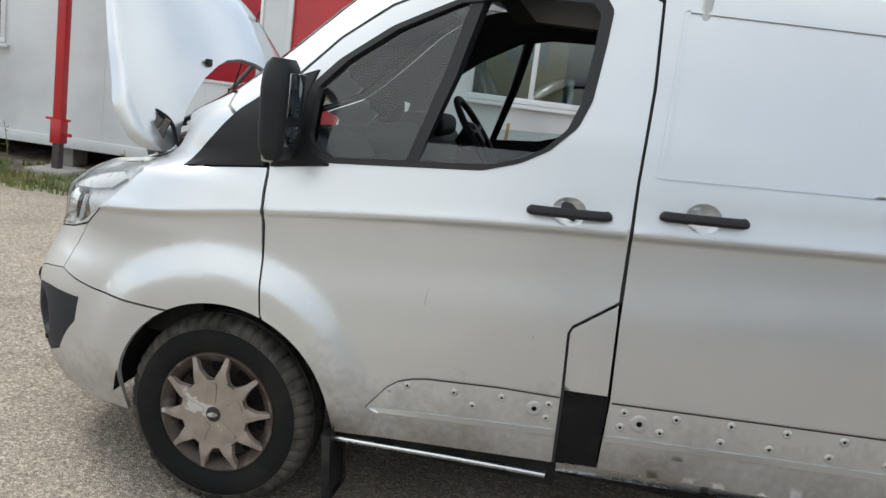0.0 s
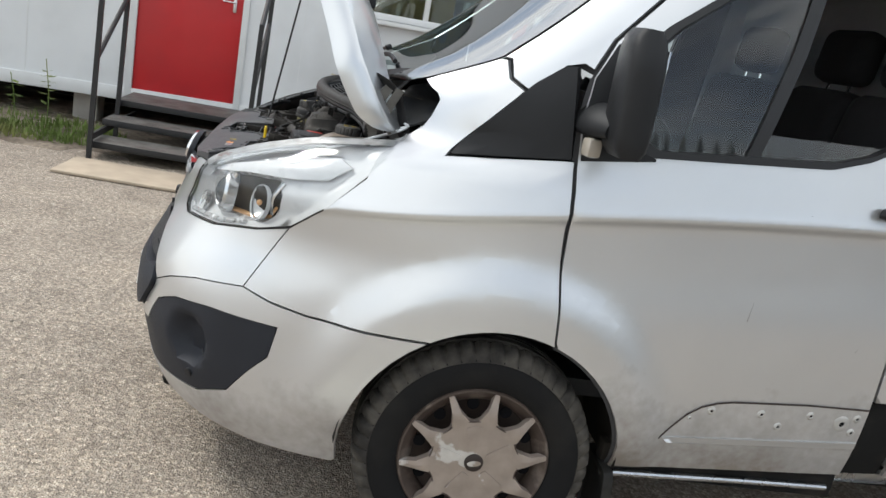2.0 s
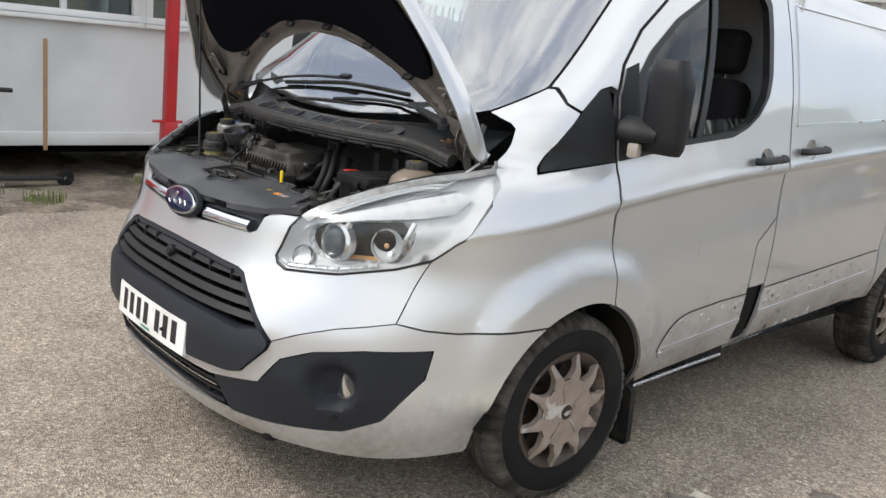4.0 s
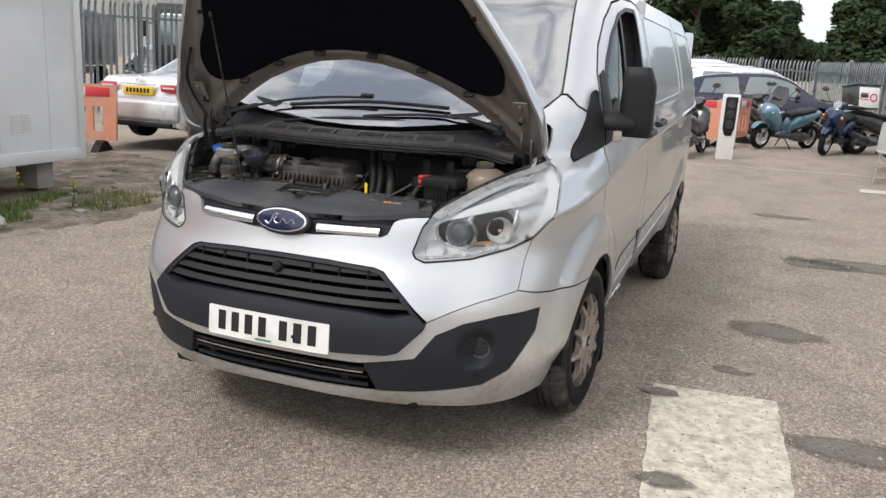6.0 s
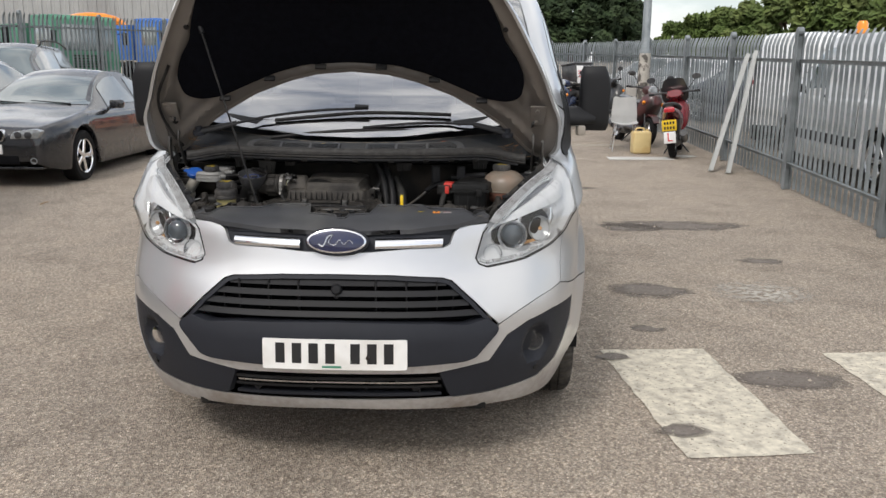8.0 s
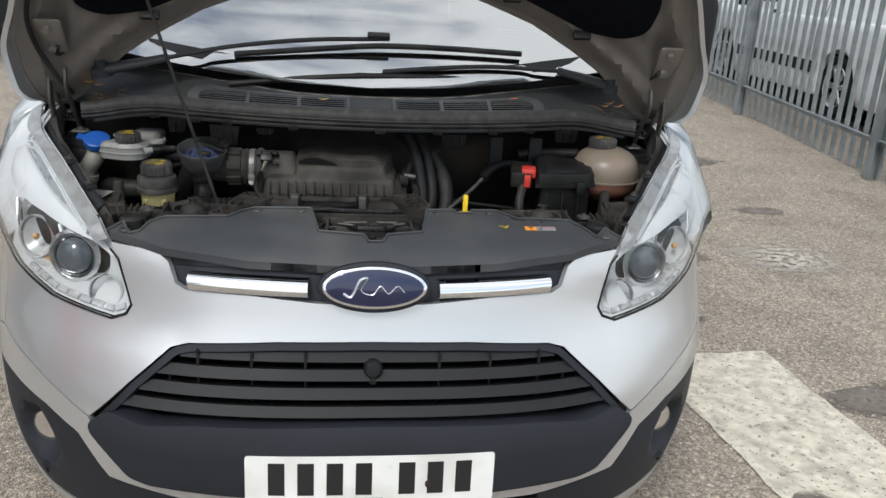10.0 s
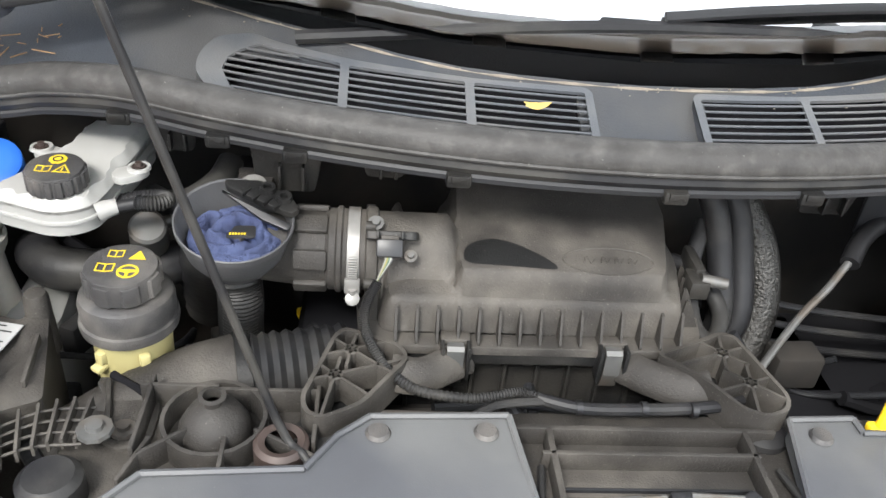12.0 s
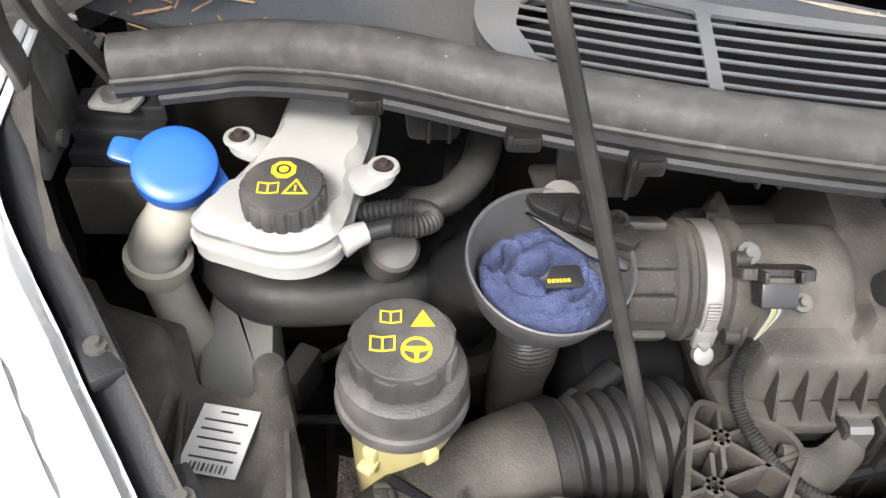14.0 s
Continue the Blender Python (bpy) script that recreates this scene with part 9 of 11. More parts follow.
def build_steps():
    st = thing("entrance_steps", "three dark steel tread-plate steps with thin black handrails", "steps")
    for k, (x0, x1, z) in enumerate(((-4.55, -5.22, .345), (-4.14, -4.50, .225), (-3.74, -4.10, .105))):
        bm = B()
        box(bm, ((x0 + x1) / 2, -1.62, z), (abs(x1 - x0), 1.22, .045), .004)
        part("tread", bm, TREAD_PLATE, st)
        bm = B()
        box(bm, (x0 + .004, -1.62, z + .0), (.01, 1.22, .05), .002)
        part("nosing", bm, BLACK_STEEL, st)
    for y in (-2.20, -1.04):
        for x in (-3.68, -4.50):
            bm = B()
            box(bm, (x, y, .62 if x > -4 else .85), (.035, .035, 1.24 if x > -4 else 1.70))
            part("post", bm, BLACK_STEEL, st)
        for dz in (0, -.45):
            bm = B()
            a, b = Vector((-3.68, y, 1.22 + dz)), Vector((-4.50, y, 1.68 + dz))
            hose(bm, [a, b], .02, 8, 1)
            part("rail", bm, BLACK_STEEL, st)
        bm = B()
        box(bm, (-4.45, y, .17), (1.5, .02, .05))
        part("stringer", bm, BLACK_STEEL, st)
    mt = thing("door_mat_board", "flat weathered board lying before the steps", "board")
    bm = B()
    box(bm, (-3.28, -1.70, .015), (.55, 1.15, .02), .004, Matrix.Rotation(-.05, 3, "Z"))
    part("board", bm, CARDBOARD, mt)
    ex = thing("leaning_tool", "wooden handled tool leaning on the cabin wall", "tool")
    bm = B()
    rod(bm, (-5.10, .16, .30), (-5.18, .18, 1.25), .018, seg=10)
    part("handle", bm, TIMBER, ex)
    sc = thing("kick_scooter", "folded grey kick scooter leaning against the cabin", "scooter")
    bm = B()
    rod(bm, (-5.0, -.30, .10), (-5.12, -.25, .80), .018, seg=10)
    rod(bm, (-5.12, -.42, .80), (-5.12, -.10, .80), .02, seg=10)
    part("stem", bm, BLACK_STEEL, sc)
    bm = B()
    box(bm, (-4.95, -.05, .08), (.10, .60, .03), .01)
    part("deck", bm, BLACK_STEEL, sc)
    for y in (-.36, .28):
        bm = B()
        lathe(bm, [(.02, -.02), (.07, -.018), (.075, 0), (.07, .018), (.02, .02)], along((1, 0, 0), (-4.95, y, .078)), 20)
        part("tyre", bm, RUBBER, sc)


def blades(name, spots, n, h, material, label, seed):
    """Grass as one mesh of bent blades within ovals (x, y, rx, ry)."""
    rnd = random.Random(seed)
    vs, fs = [], []
    for x, y, rx, ry, dens in spots:
        for i in range(int(n * dens)):
            a, r = rnd.uniform(0, 6.283), math.sqrt(rnd.random())
            px, py = x + rx * r * math.cos(a), y + ry * r * math.sin(a)
            if noise.noise(Vector((px * 1.6, py * 1.6, 3))) < -.12:
                continue
            hh, b, w = h * rnd.uniform(.4, 1.3), rnd.uniform(0, 6.283), rnd.uniform(.003, .007)
            dx, dy = math.cos(b), math.sin(b)
            l = rnd.uniform(.1, .7) * hh
            k = len(vs)
            vs += [(px - dy * w, py + dx * w, 0), (px + dy * w, py - dx * w, 0), (px + dx * l * .35 - dy * w * .7, py + dy * l * .35 + dx * w * .7, hh * .6), (px + dx * l * .35 + dy * w * .7, py + dy * l * .35 - dx * w * .7, hh * .6), (px + dx * l, py + dy * l, hh)]
            fs += [(k, k + 1, k + 3, k + 2), (k + 2, k + 3, k + 4)]
    me = bpy.data.meshes.new(name)
    me.from_pydata(vs, [], fs)
    me.materials.append(material)
    return tagged(new(name, me), label, "grass", kind="stuff")


def build_verge():
    def soil(name, poly, label, seed, step):
        bm = B()
        line = dense(poly, .22)
        line = [(x + .16 * noise.noise(Vector((x * 2.1, y * 2.1, seed))), y + .16 * noise.noise(Vector((x * 2.1, y * 2.1, seed + 4)))) for x, y in line]
        def lay(u, v, d):
            e = edge_gap((u, v), line)
            k = smooth01(0, .45, e)
            h = .030 * noise.noise(Vector((u * 1.6, v * 1.6, seed))) + .022 * noise.noise(Vector((u * 5.5, v * 5.5, seed))) + .012 * noise.noise(Vector((u * 14, v * 14, seed)))
            return Vector((u, v, max(0.0, .022 * (v - 2.5)) - .012 + k * (.022 + h)))
        sheet(bm, line, lay, (), step, 0)
        tagged(obj(name, bm, SOIL), label, "soil", kind="structure")
    soil("verge", [(-3.6, -11), (-3.5, -7), (-3.7, -4), (-3.6, -1), (-3.75, 1.2), (-9.0, 1.2), (-9.0, -11)], "bare soil verge along the cabin with weeds", 1, .16)
    soil("verge", [(-3.75, .9), (-3.6, 2.0), (-3.75, 3.2), (-4.3, 4.6), (-4.75, 5.3), (-6.2, 6.0), (-9.5, 6.4), (-9.5, .9)], "muddy bare ground beside the cabin's end", 7, .09)
    rnd = random.Random(21)
    for k in range(26):
        x = rnd.uniform(-6.2, -3.9)
        y = rnd.uniform(1.6, 5.2)
        z = max(0.0, .022 * (y - 2.5)) + .012
        a, l = rnd.uniform(0, 3.14), rnd.uniform(.06, .30)
        if k % 2:
            t = thing("stick", "thin broken twig lying on the mud", "twig", group="twigs on the mud")
            bm = B()
            hose(bm, [(x, y, z), (x + l * .5 * math.cos(a), y + l * .5 * math.sin(a), z + .012), (x + l * math.cos(a + .2), y + l * math.sin(a + .2), z + .004)], .006, 6, 3)
            part("twig", bm, TIMBER, t)
        else:
            t = thing("clod", "small lump of dirt and broken stone", "rubble", group="clods on the mud")
            bm = B()
            bmesh.ops.create_icosphere(bm, subdivisions=1, radius=.02 + .12 * l, matrix=Matrix.Translation((x, y, z)) @ Matrix.Diagonal((1.5, 1, .5, 1)))
            for v in bm.verts:
                v.co += Vector((.02, .02, .012)) * noise.noise(v.co * 14)
            part("lump", bm, CONCRETE if k % 4 else SOIL, t, smooth=False)
    blades("grass", [(-4.3, -4.6, .75, 1.7, 1.0), (-4.4, -7.5, .8, 2.0, .7), (-4.5, -2.9, .55, .8, .5), (-4.9, 1.6, .5, .7, .35), (-4.7, 2.8, .6, .7, .3), (-4.4, -.4, .4, .5, .12)], 5200, .085, GRASS, "patchy green grass and weeds on the verge", 3)
    weeds = thing("weed", "tall thin green weed with yellow flowers", "weed")
    rnd = random.Random(8)
    for k, (x, y, h) in enumerate(((-4.35, -4.95, .55), (-4.5, -3.65, .42), (-4.45, -2.75, .62), (-4.55, -3.05, .45), (-4.7, 1.55, .30), (-4.8, 2.0, .35), (-4.6, 2.45, .28), (-4.9, 1.15, .32))):
        w = weeds if k == 0 else thing("weed", "tall thin green weed with yellow flowers", "weed")
        tagged(w, group="weeds along the cabin")
        bm = B()
        hose(bm, [(x, y, 0), (x + .02, y + .01, h * .5), (x + .05, y - .02, h)], .004, 5, 4)
        part("stem", bm, GRASS, w)
        bm = B()
        for i in range(26):
            z = h * rnd.uniform(.05, .9)
            a, l = rnd.uniform(0, 6.28), rnd.uniform(.03, .09)
            p = Vector((x + .04 * z / h, y, z))
            q = p + Vector((math.cos(a) * l, math.sin(a) * l, rnd.uniform(-.02, .03)))
            s_ = Vector((-math.sin(a), math.cos(a), 0)) * l * .28
            vv = [bm.verts.new(t) for t in (p, (p + q) / 2 + s_, q, (p + q) / 2 - s_)]
            bm.faces.new(vv)
        part("leaves", bm, GRASS, w)
        if y > 0:
            bm = B()
            for i in range(4):
                bmesh.ops.create_icosphere(bm, subdivisions=1, radius=.013, matrix=Matrix.Translation((x + rnd.uniform(-.05, .08), y + rnd.uniform(-.06, .06), h * rnd.uniform(.75, 1.05))))
            part("flowers", bm, YELLOW_INK, w)
    for nm, lab, at, sz, m_, rz in (("paper_scrap", "white paper scrap lying on the verge", (-3.75, -3.05, .04), (.16, .24, .012), LABEL, .4),):
        t = thing(nm, lab, nm.split("_")[-1])
        bm = B()
        box(bm, at, sz, .003, Matrix.Rotation(rz, 3, "Z"))
        part("piece", bm, m_, t)
    for x, y in ((-4.45, 1.05), (-4.75, 1.55), (-4.35, 1.35)):
        t = thing("concrete_lump", "broken pale concrete lump by the post", "rubble", group="rubble by the post")
        bm = B()
        bmesh.ops.create_icosphere(bm, subdivisions=2, radius=.10, matrix=Matrix.Translation((x, y, .05)) @ Matrix.Diagonal((1.5, 1, .7, 1)))
        for v in bm.verts:
            v.co += Vector((.03, .03, .02)) * noise.noise(v.co * 9)
        part("lump", bm, CONCRETE, t, smooth=False)


def patch(name, pts, material, label, z, ragged=.03, seed=0):
    bm = B()
    line = dense(pts, .06)
    line = [(x + ragged * noise.noise(Vector((x * 9, y * 9, seed))), y + ragged * noise.noise(Vector((x * 9, y * 9, seed + 9)))) for x, y in line]
    sheet(bm, line, lambda u, v, d: Vector((u, v, z + max(0.0, .022 * (v - 2.5)))), (), .10, 0)
    tagged(obj(name, bm, material), label, "marking", kind="structure")


def build_marks():
    patch("road_marking", [(1.215, .54), (1.80, .585), (1.895, -.70), (1.36, -.76)], ROAD_WHITE, "worn white painted block on the asphalt", .004, .014, 1)
    patch("road_marking", [(2.44, .55), (3.0, .60), (3.1, -.60), (2.52, -.66)], ROAD_WHITE, "worn white painted block on the asphalt", .004, .014, 2)
    patch("road_marking", [(-1.4, 10.9), (3.3, 11.25), (3.3, 11.33), (-1.4, 10.98)], ROAD_WHITE, "faded thin white bay line", .006, .02, 3)
    for k, (x, y, rx, ry) in enumerate(((2.50, 4.18, .58, .25), (2.02, 4.08, .25, .2), (1.72, 1.85, .26, .16), (1.42, -.50, .09, .06), (1.28, .42, .09, .05), (2.15, .15, .25, .14), (2.9, 2.8, .15, .1), (1.7, 6.4, .28, .13), (1.55, .95, .10, .05))):
        pts = [(x + 1.25 * rx * math.cos(a) * (1 + .3 * math.sin(3 * a + k)), y + 1.25 * ry * math.sin(a) * (1 + .25 * math.cos(2 * a + k))) for a in (2 * math.pi * i / 20 for i in range(20))]
        patch("oil_stain", pts, OIL, "dark oil stain on the asphalt", .0075 if k in (3, 4) else .0035, .05, k)
    patch("pale_patch", [(2.2, 2.1), (2.8, 2.2), (3.0, 1.7), (2.5, 1.45), (2.15, 1.7)], PALE, "pale scraped patch of old paint", .005, .10, 30)
    rnd = random.Random(5)
    vs, fs = [], []
    for i in range(15000):
        x, y = rnd.uniform(-4, 5), rnd.uniform(-4, 8)
        if abs(x) < .9 and -1 < y < 4:
            continue
        r = rnd.uniform(.0035, .0095) * (1 if rnd.random() < .97 else 2)
        k = len(vs)
        a = rnd.uniform(0, 6.28)
        for j in range(4):
            vs.append((x + r * math.cos(a + j * 1.57) * rnd.uniform(.6, 1.2), y + r * math.sin(a + j * 1.57) * rnd.uniform(.6, 1.2), 0.001 + max(0.0, .022 * (y - 2.5))))
        vs.append((x, y, r * .8 + .001 + max(0.0, .022 * (y - 2.5))))
        fs += [(k, k + 1, k + 4), (k + 1, k + 2, k + 4), (k + 2, k + 3, k + 4), (k + 3, k, k + 4)]
    me = bpy.data.meshes.new("grit")
    me.from_pydata(vs, [], fs)
    me.materials.append(mat("grit", (.36, .315, .26), .9, vary=.75, scale=31))
    tagged(new("grit", me), "loose grit scattered over the asphalt", "gravel", kind="stuff")


build_cabin()
build_posts()
build_steps()
build_verge()
build_marks()

# ---- the yard behind: shared shapes ----
ORANGE_PALE = mat("barrier_faded", (0.62, 0.27, 0.17), 0.6, vary=0.1, scale=5, second=(0.55, 0.30, 0.22), pscale=3)
REFLECT_RED = mat("barrier_red_band", (0.60, 0.05, 0.06), 0.4, vary=0.08)
REFLECT_WHITE = mat("barrier_white_band", (0.70, 0.66, 0.64), 0.4, vary=0.06)
WHITE_VAN = mat("white_van_paint", (0.74, 0.75, 0.76), 0.35, vary=0.04, scale=3, coat=0.6, second=(0.62, 0.62, 0.61), pscale=2)
CAR_SILVER = mat("saloon_silver", (0.62, 0.63, 0.64), 0.30, 0.5, vary=0.04, scale=3, coat=0.8)
CAR_DARK = mat("coupe_grey", (0.022, 0.023, 0.026), 0.25, 0.3, vary=0.08, scale=4, coat=1.0)
CAR_GREY = mat("estate_grey", (0.10, 0.105, 0.11), 0.28, 0.5, vary=0.05, scale=4, coat=0.9)
CAR_WHITE = mat("car_white", (0.70, 0.71, 0.72), 0.3, vary=0.03, coat=0.8)
CAR_BLUE = mat("car_navy", (0.010, 0.014, 0.036), 0.25, 0.3, vary=0.05, coat=0.9)
CAR_RED = mat("car_red", (0.40, 0.02, 0.02), 0.3, vary=0.05, coat=0.8)
CAR_GLASS = mat("car_window", (0.10, 0.13, 0.135), 0.04, 0.0, vary=0.15, scale=1.6, coat=1.0, ior=2.0, rvary=0.02)
TAIL_RED = mat("tail_lamp_red", (0.45, 0.012, 0.022), 0.15, vary=0.15, scale=25, coat=1.0)
LAMP_CLEAR = mat("lamp_clear", (0.36, 0.38, 0.39), 0.12, 0.5, vary=0.3, scale=30, coat=1.0)
PLATE_YELLOW = mat("plate_yellow", (0.78, 0.52, 0.03), 0.4, vary=0.04)
L_RED = mat("learner_red", (0.66, 0.02, 0.03), 0.5, vary=0.05)
MAROON = mat("scooter_maroon", (0.16, 0.010, 0.016), 0.2, 0.2, vary=0.06, coat=1.0)
SCOOT_BLACK = mat("scooter_black", (0.028, 0.028, 0.031), 0.4, vary=0.15, scale=12, coat=0.5, second=(0.06, 0.058, 0.055), pscale=6)
SCOOT_BLUE = mat("scooter_blue", (0.13, 0.25, 0.32), 0.3, 0.3, vary=0.08, coat=0.9)
SCOOT_NAVY = mat("scooter_navy", (0.015, 0.03, 0.085), 0.25, 0.2, vary=0.06, coat=1.0)
SCOOT_WINE = mat("scooter_brown", (0.10, 0.035, 0.035), 0.4, vary=0.15, coat=0.4, second=(0.045, 0.035, 0.035), pscale=4)
SMOKE = mat("smoked_screen", (0.035, 0.035, 0.037), 0.15, vary=0.1, coat=0.6)
SEAT_BLACK = mat("seat_vinyl", (0.022, 0.021, 0.021), 0.6, vary=0.2, scale=20, bump=0.1, bscale=200)
JERRY = mat("jerrycan_cream", (0.66, 0.52, 0.26), 0.42, vary=0.06, scale=8, second=(0.60, 0.44, 0.20), pscale=5)
BARK = mat("bark", (0.10, 0.075, 0.05), 0.95, vary=0.3, scale=8, bump=0.6, bscale=30)
LEAF_DARK = mat("leaves_dark", (0.022, 0.040, 0.015), 0.9, vary=0.45, scale=0.9, second=(0.036, 0.058, 0.020), pscale=0.6)
LEAF_LIGHT = mat("leaves_light", (0.075, 0.115, 0.026), 0.85, vary=0.40, scale=0.9, second=(0.11, 0.14, 0.04), pscale=0.5)
CLADDING = mat("cladding_grey", (0.36, 0.365, 0.36), 0.6, 0.2, vary=0.06, scale=1.5, second=(0.30, 0.30, 0.295), pscale=0.3)
CLAD_CREAM = mat("cladding_cream", (0.46, 0.44, 0.40), 0.6, vary=0.06, scale=1.5, second=(0.40, 0.385, 0.35), pscale=0.3)
CONTAINER_GREEN = mat("container_green", (0.10, 0.125, 0.115), 0.6, vary=0.15, scale=2, second=(0.17, 0.16, 0.14), pscale=0.7)
LORRY_GREEN = mat("lorry_green", (0.06, 0.20, 0.13), 0.5, vary=0.12, scale=2)
LORRY_BLUE = mat("lorry_blue", (0.03, 0.13, 0.42), 0.5, vary=0.1, scale=2)
BEACON = mat("beacon_orange", (0.85, 0.27, 0.02), 0.25, vary=0.05, coat=0.5)


def rise(y):
    """How high the yard lies: it climbs gently behind the van."""
    for (a, za), (b, zb) in zip(YARD, YARD[1:]):
        if y <= b:
            return za + (zb - za) * max(0.0, (y - a) / (b - a))
    return YARD[-1][1]


def at(x, y, turn=0.0, z=0.0):
    return pose(x, y, rise(y) + z, 0, 0, turn)


def bars(parent, w, h, m, n, lines, tone):
    """The marks on a number plate, as plain bars."""
    bm = B()
    for r in range(lines):
        z = (0 if lines == 1 else (.25 - .5 * r) * h)
        for i in range(n):
            box(bm, m @ Vector(((i - (n - 1) / 2) * w / (n + .6), z, .004)), (w / (n + .6) * .62, h / lines * .58, .002), 0, m.to_3x3())
    return part("marks", bm, tone, parent)


def road_wheel(parent, x, y, r, w, side, spokes, rim_mat):
    m = along((0, side, 0), (x, y, r))
    bm = B()
    lathe(bm, [(r * .66, -w / 2), (r * .90, -w / 2), (r * .985, -w * .40), (r, -w * .2), (r, w * .2), (r * .985, w * .40), (r * .90, w / 2), (r * .68, w * .47), (r * .66, w * .3), (r * .60, 0), (0, 0)], m, 28)
    wh = part("wheel", bm, TYRE, parent)
    bm = B()
    lathe(bm, [(r * .68, w * .44), (r * .66, w * .50), (r * .62, w * .44), (r * .60, w * .15)], m, 28)
    lathe(bm, [(0, w * .38), (r * .14, w * .36), (r * .16, w * .15)], m, 16)
    for k in range(spokes):
        a = 2 * math.pi * k / spokes
        q = m @ Matrix.Rotation(a, 4, "Z") @ Matrix.Translation((r * .37, 0, w * .30))
        box(bm, q.translation, (r * .56, r * .17, w * .16), r * .03, q.to_3x3(), 1)
    part("rim", bm, rim_mat, wh)
    return wh


class Car:
    """A car body drawn out of cross-sections along its length; the nose points along +x."""
    def __init__(self, L, W, H, top, belt=.86, axles=(.80, 3.55), r=.315, roofcut=.30):
        self.L, self.W, self.H, self.top, self.belt, self.axles, self.r, self.cut = L, W / 2, H, top, belt, axles, r, roofcut

    def row(self, x):
        """The section at x behind the nose: (y, z) from the sill to the middle of the roof."""
        L, w = self.L, self.W
        nose, tail = max(0, 1 - x / .55), max(0, 1 - (L - x) / .5)
        w = w * (1 - .20 * nose ** 2 - .13 * tail ** 2)
        low = .20 + .10 * nose ** 3 + .04 * tail ** 2
        for a in self.axles:
            d = abs(x - a)
            R = self.r + .045
            if d < R:
                low = max(low, self.r + math.sqrt(R * R - d * d))
        top = knots(x, self.top)
        belt = min(self.belt, top - .015)
        z2 = max(.50, low + .03)
        up = max(0.0, top - belt)
        y5 = w * .93 - self.cut * min(1.0, up * 1.9) * (w / .9) - .02
        pts = [(w * .93, low), (w * .985, low + .02), (w, max(z2, low + .03)), (w * .99, max(belt - .10, z2 + .02)), (w * .955, max(belt - .015, z2 + .03)), (w * .925, max(belt + min(.02, up * .1), z2 + .035)), (y5, belt + up * .86), (y5 * .90, belt + up * .955), (y5 * .55, top - .002), (0, top + .012)]
        end = max(0.0, 1 - x / .07, 1 - (L - x) / .07) ** 2
        mid = (low + top) / 2
        return [(y * (1 - .09 * end), z + (mid - z) * .16 * end) for y, z in pts]

    def curve(self, p, v):
        """A smooth line through the section's points."""
        i = max(0, min(len(p) - 2, int(v)))
        t = v - i
        a, b, c, d = (Vector(p[max(0, min(len(p) - 1, k))]) for k in (i - 1, i, i + 1, i + 2))
        if i + 2 >= len(p):
            d = Vector((-b.x, b.y))
        return b + .5 * t * ((c - a) + t * ((2 * a - 5 * b + 4 * c - d) + t * (3 * b - a - 3 * c + d)))

    def at(self, x, v, side=1, off=0.0):
        """The place on the skin at row v, with off metres of proudness."""
        def raw(xx, vv):
            y, z = self.curve(self.row(xx), vv)
            return Vector((-xx, y, z))
        q = raw(x, v)
        if off:
            e = .02
            n = (raw(min(self.L, x + e), v) - raw(max(0, x - e), v)).cross(raw(x, min(9, v + e)) - raw(x, max(0, v - e)))
            if n.length > 1e-9:
                n.normalize()
                if n.y < -.01 or n.z < 0 and abs(n.y) < .3:
                    n = -n
                q = q + n * off
        q.y *= side
        return q

    def stations(self):
        xs = {0.0, .015, .035, .06, .09, .15, self.L, self.L - .015, self.L - .035, self.L - .06, self.L - .09, self.L - .15}
        xs |= {x for x, _ in self.top if 0 < x < self.L}
        for a in self.axles:
            xs |= {a + (self.r + .045) * math.cos(math.pi * k / 14) for k in range(15)}
        xs |= {self.L * k / 44 for k in range(45)}
        out = []
        for x in sorted(x for x in xs if 0 <= x <= self.L):
            if not out or x - out[-1] > .012:
                out.append(x)
        return out

    def shell(self, parent, paint_mat, name="body"):
        bm = B()
        rings = []
        for x in self.stations():
            base = self.row(x)
            p = [tuple(self.curve(base, k / 3)) for k in range(28)]
            rings.append([bm.verts.new((-x, y, z)) for y, z in p] + [bm.verts.new((-x, -y, z)) for y, z in p[-2::-1]])
        for a, b in zip(rings, rings[1:]):
            for i in range(len(a) - 1):
                bm.faces.new((a[i], b[i], b[i + 1], a[i + 1]))
        bm.faces.new(rings[0])
        bm.faces.new(rings[-1][::-1])
        bmesh.ops.recalc_face_normals(bm, faces=bm.faces)
        return part(name, bm, paint_mat, parent, angle=40)

    def patch(self, name, x0, x1, v0, v1, material, parent, side=1, off=.006, nx=8, nv=4, slant=0.0, label=""):
        bm = B()
        g = []
        for i in range(nx + 1):
            r = []
            for j in range(nv + 1):
                f = j / nv
                r.append(bm.verts.new(self.at(x0 + (x1 - x0) * i / nx + slant * f * (1 - 2 * i / nx), v0 + (v1 - v0) * f, side, off)))
            g.append(r)
        for a, b in zip(g, g[1:]):
            for j in range(nv):
                bm.faces.new((a[j], a[j + 1], b[j + 1], b[j]) if side > 0 else (a[j], b[j], b[j + 1], a[j + 1]))
        return part(name, bm, material, parent, label)

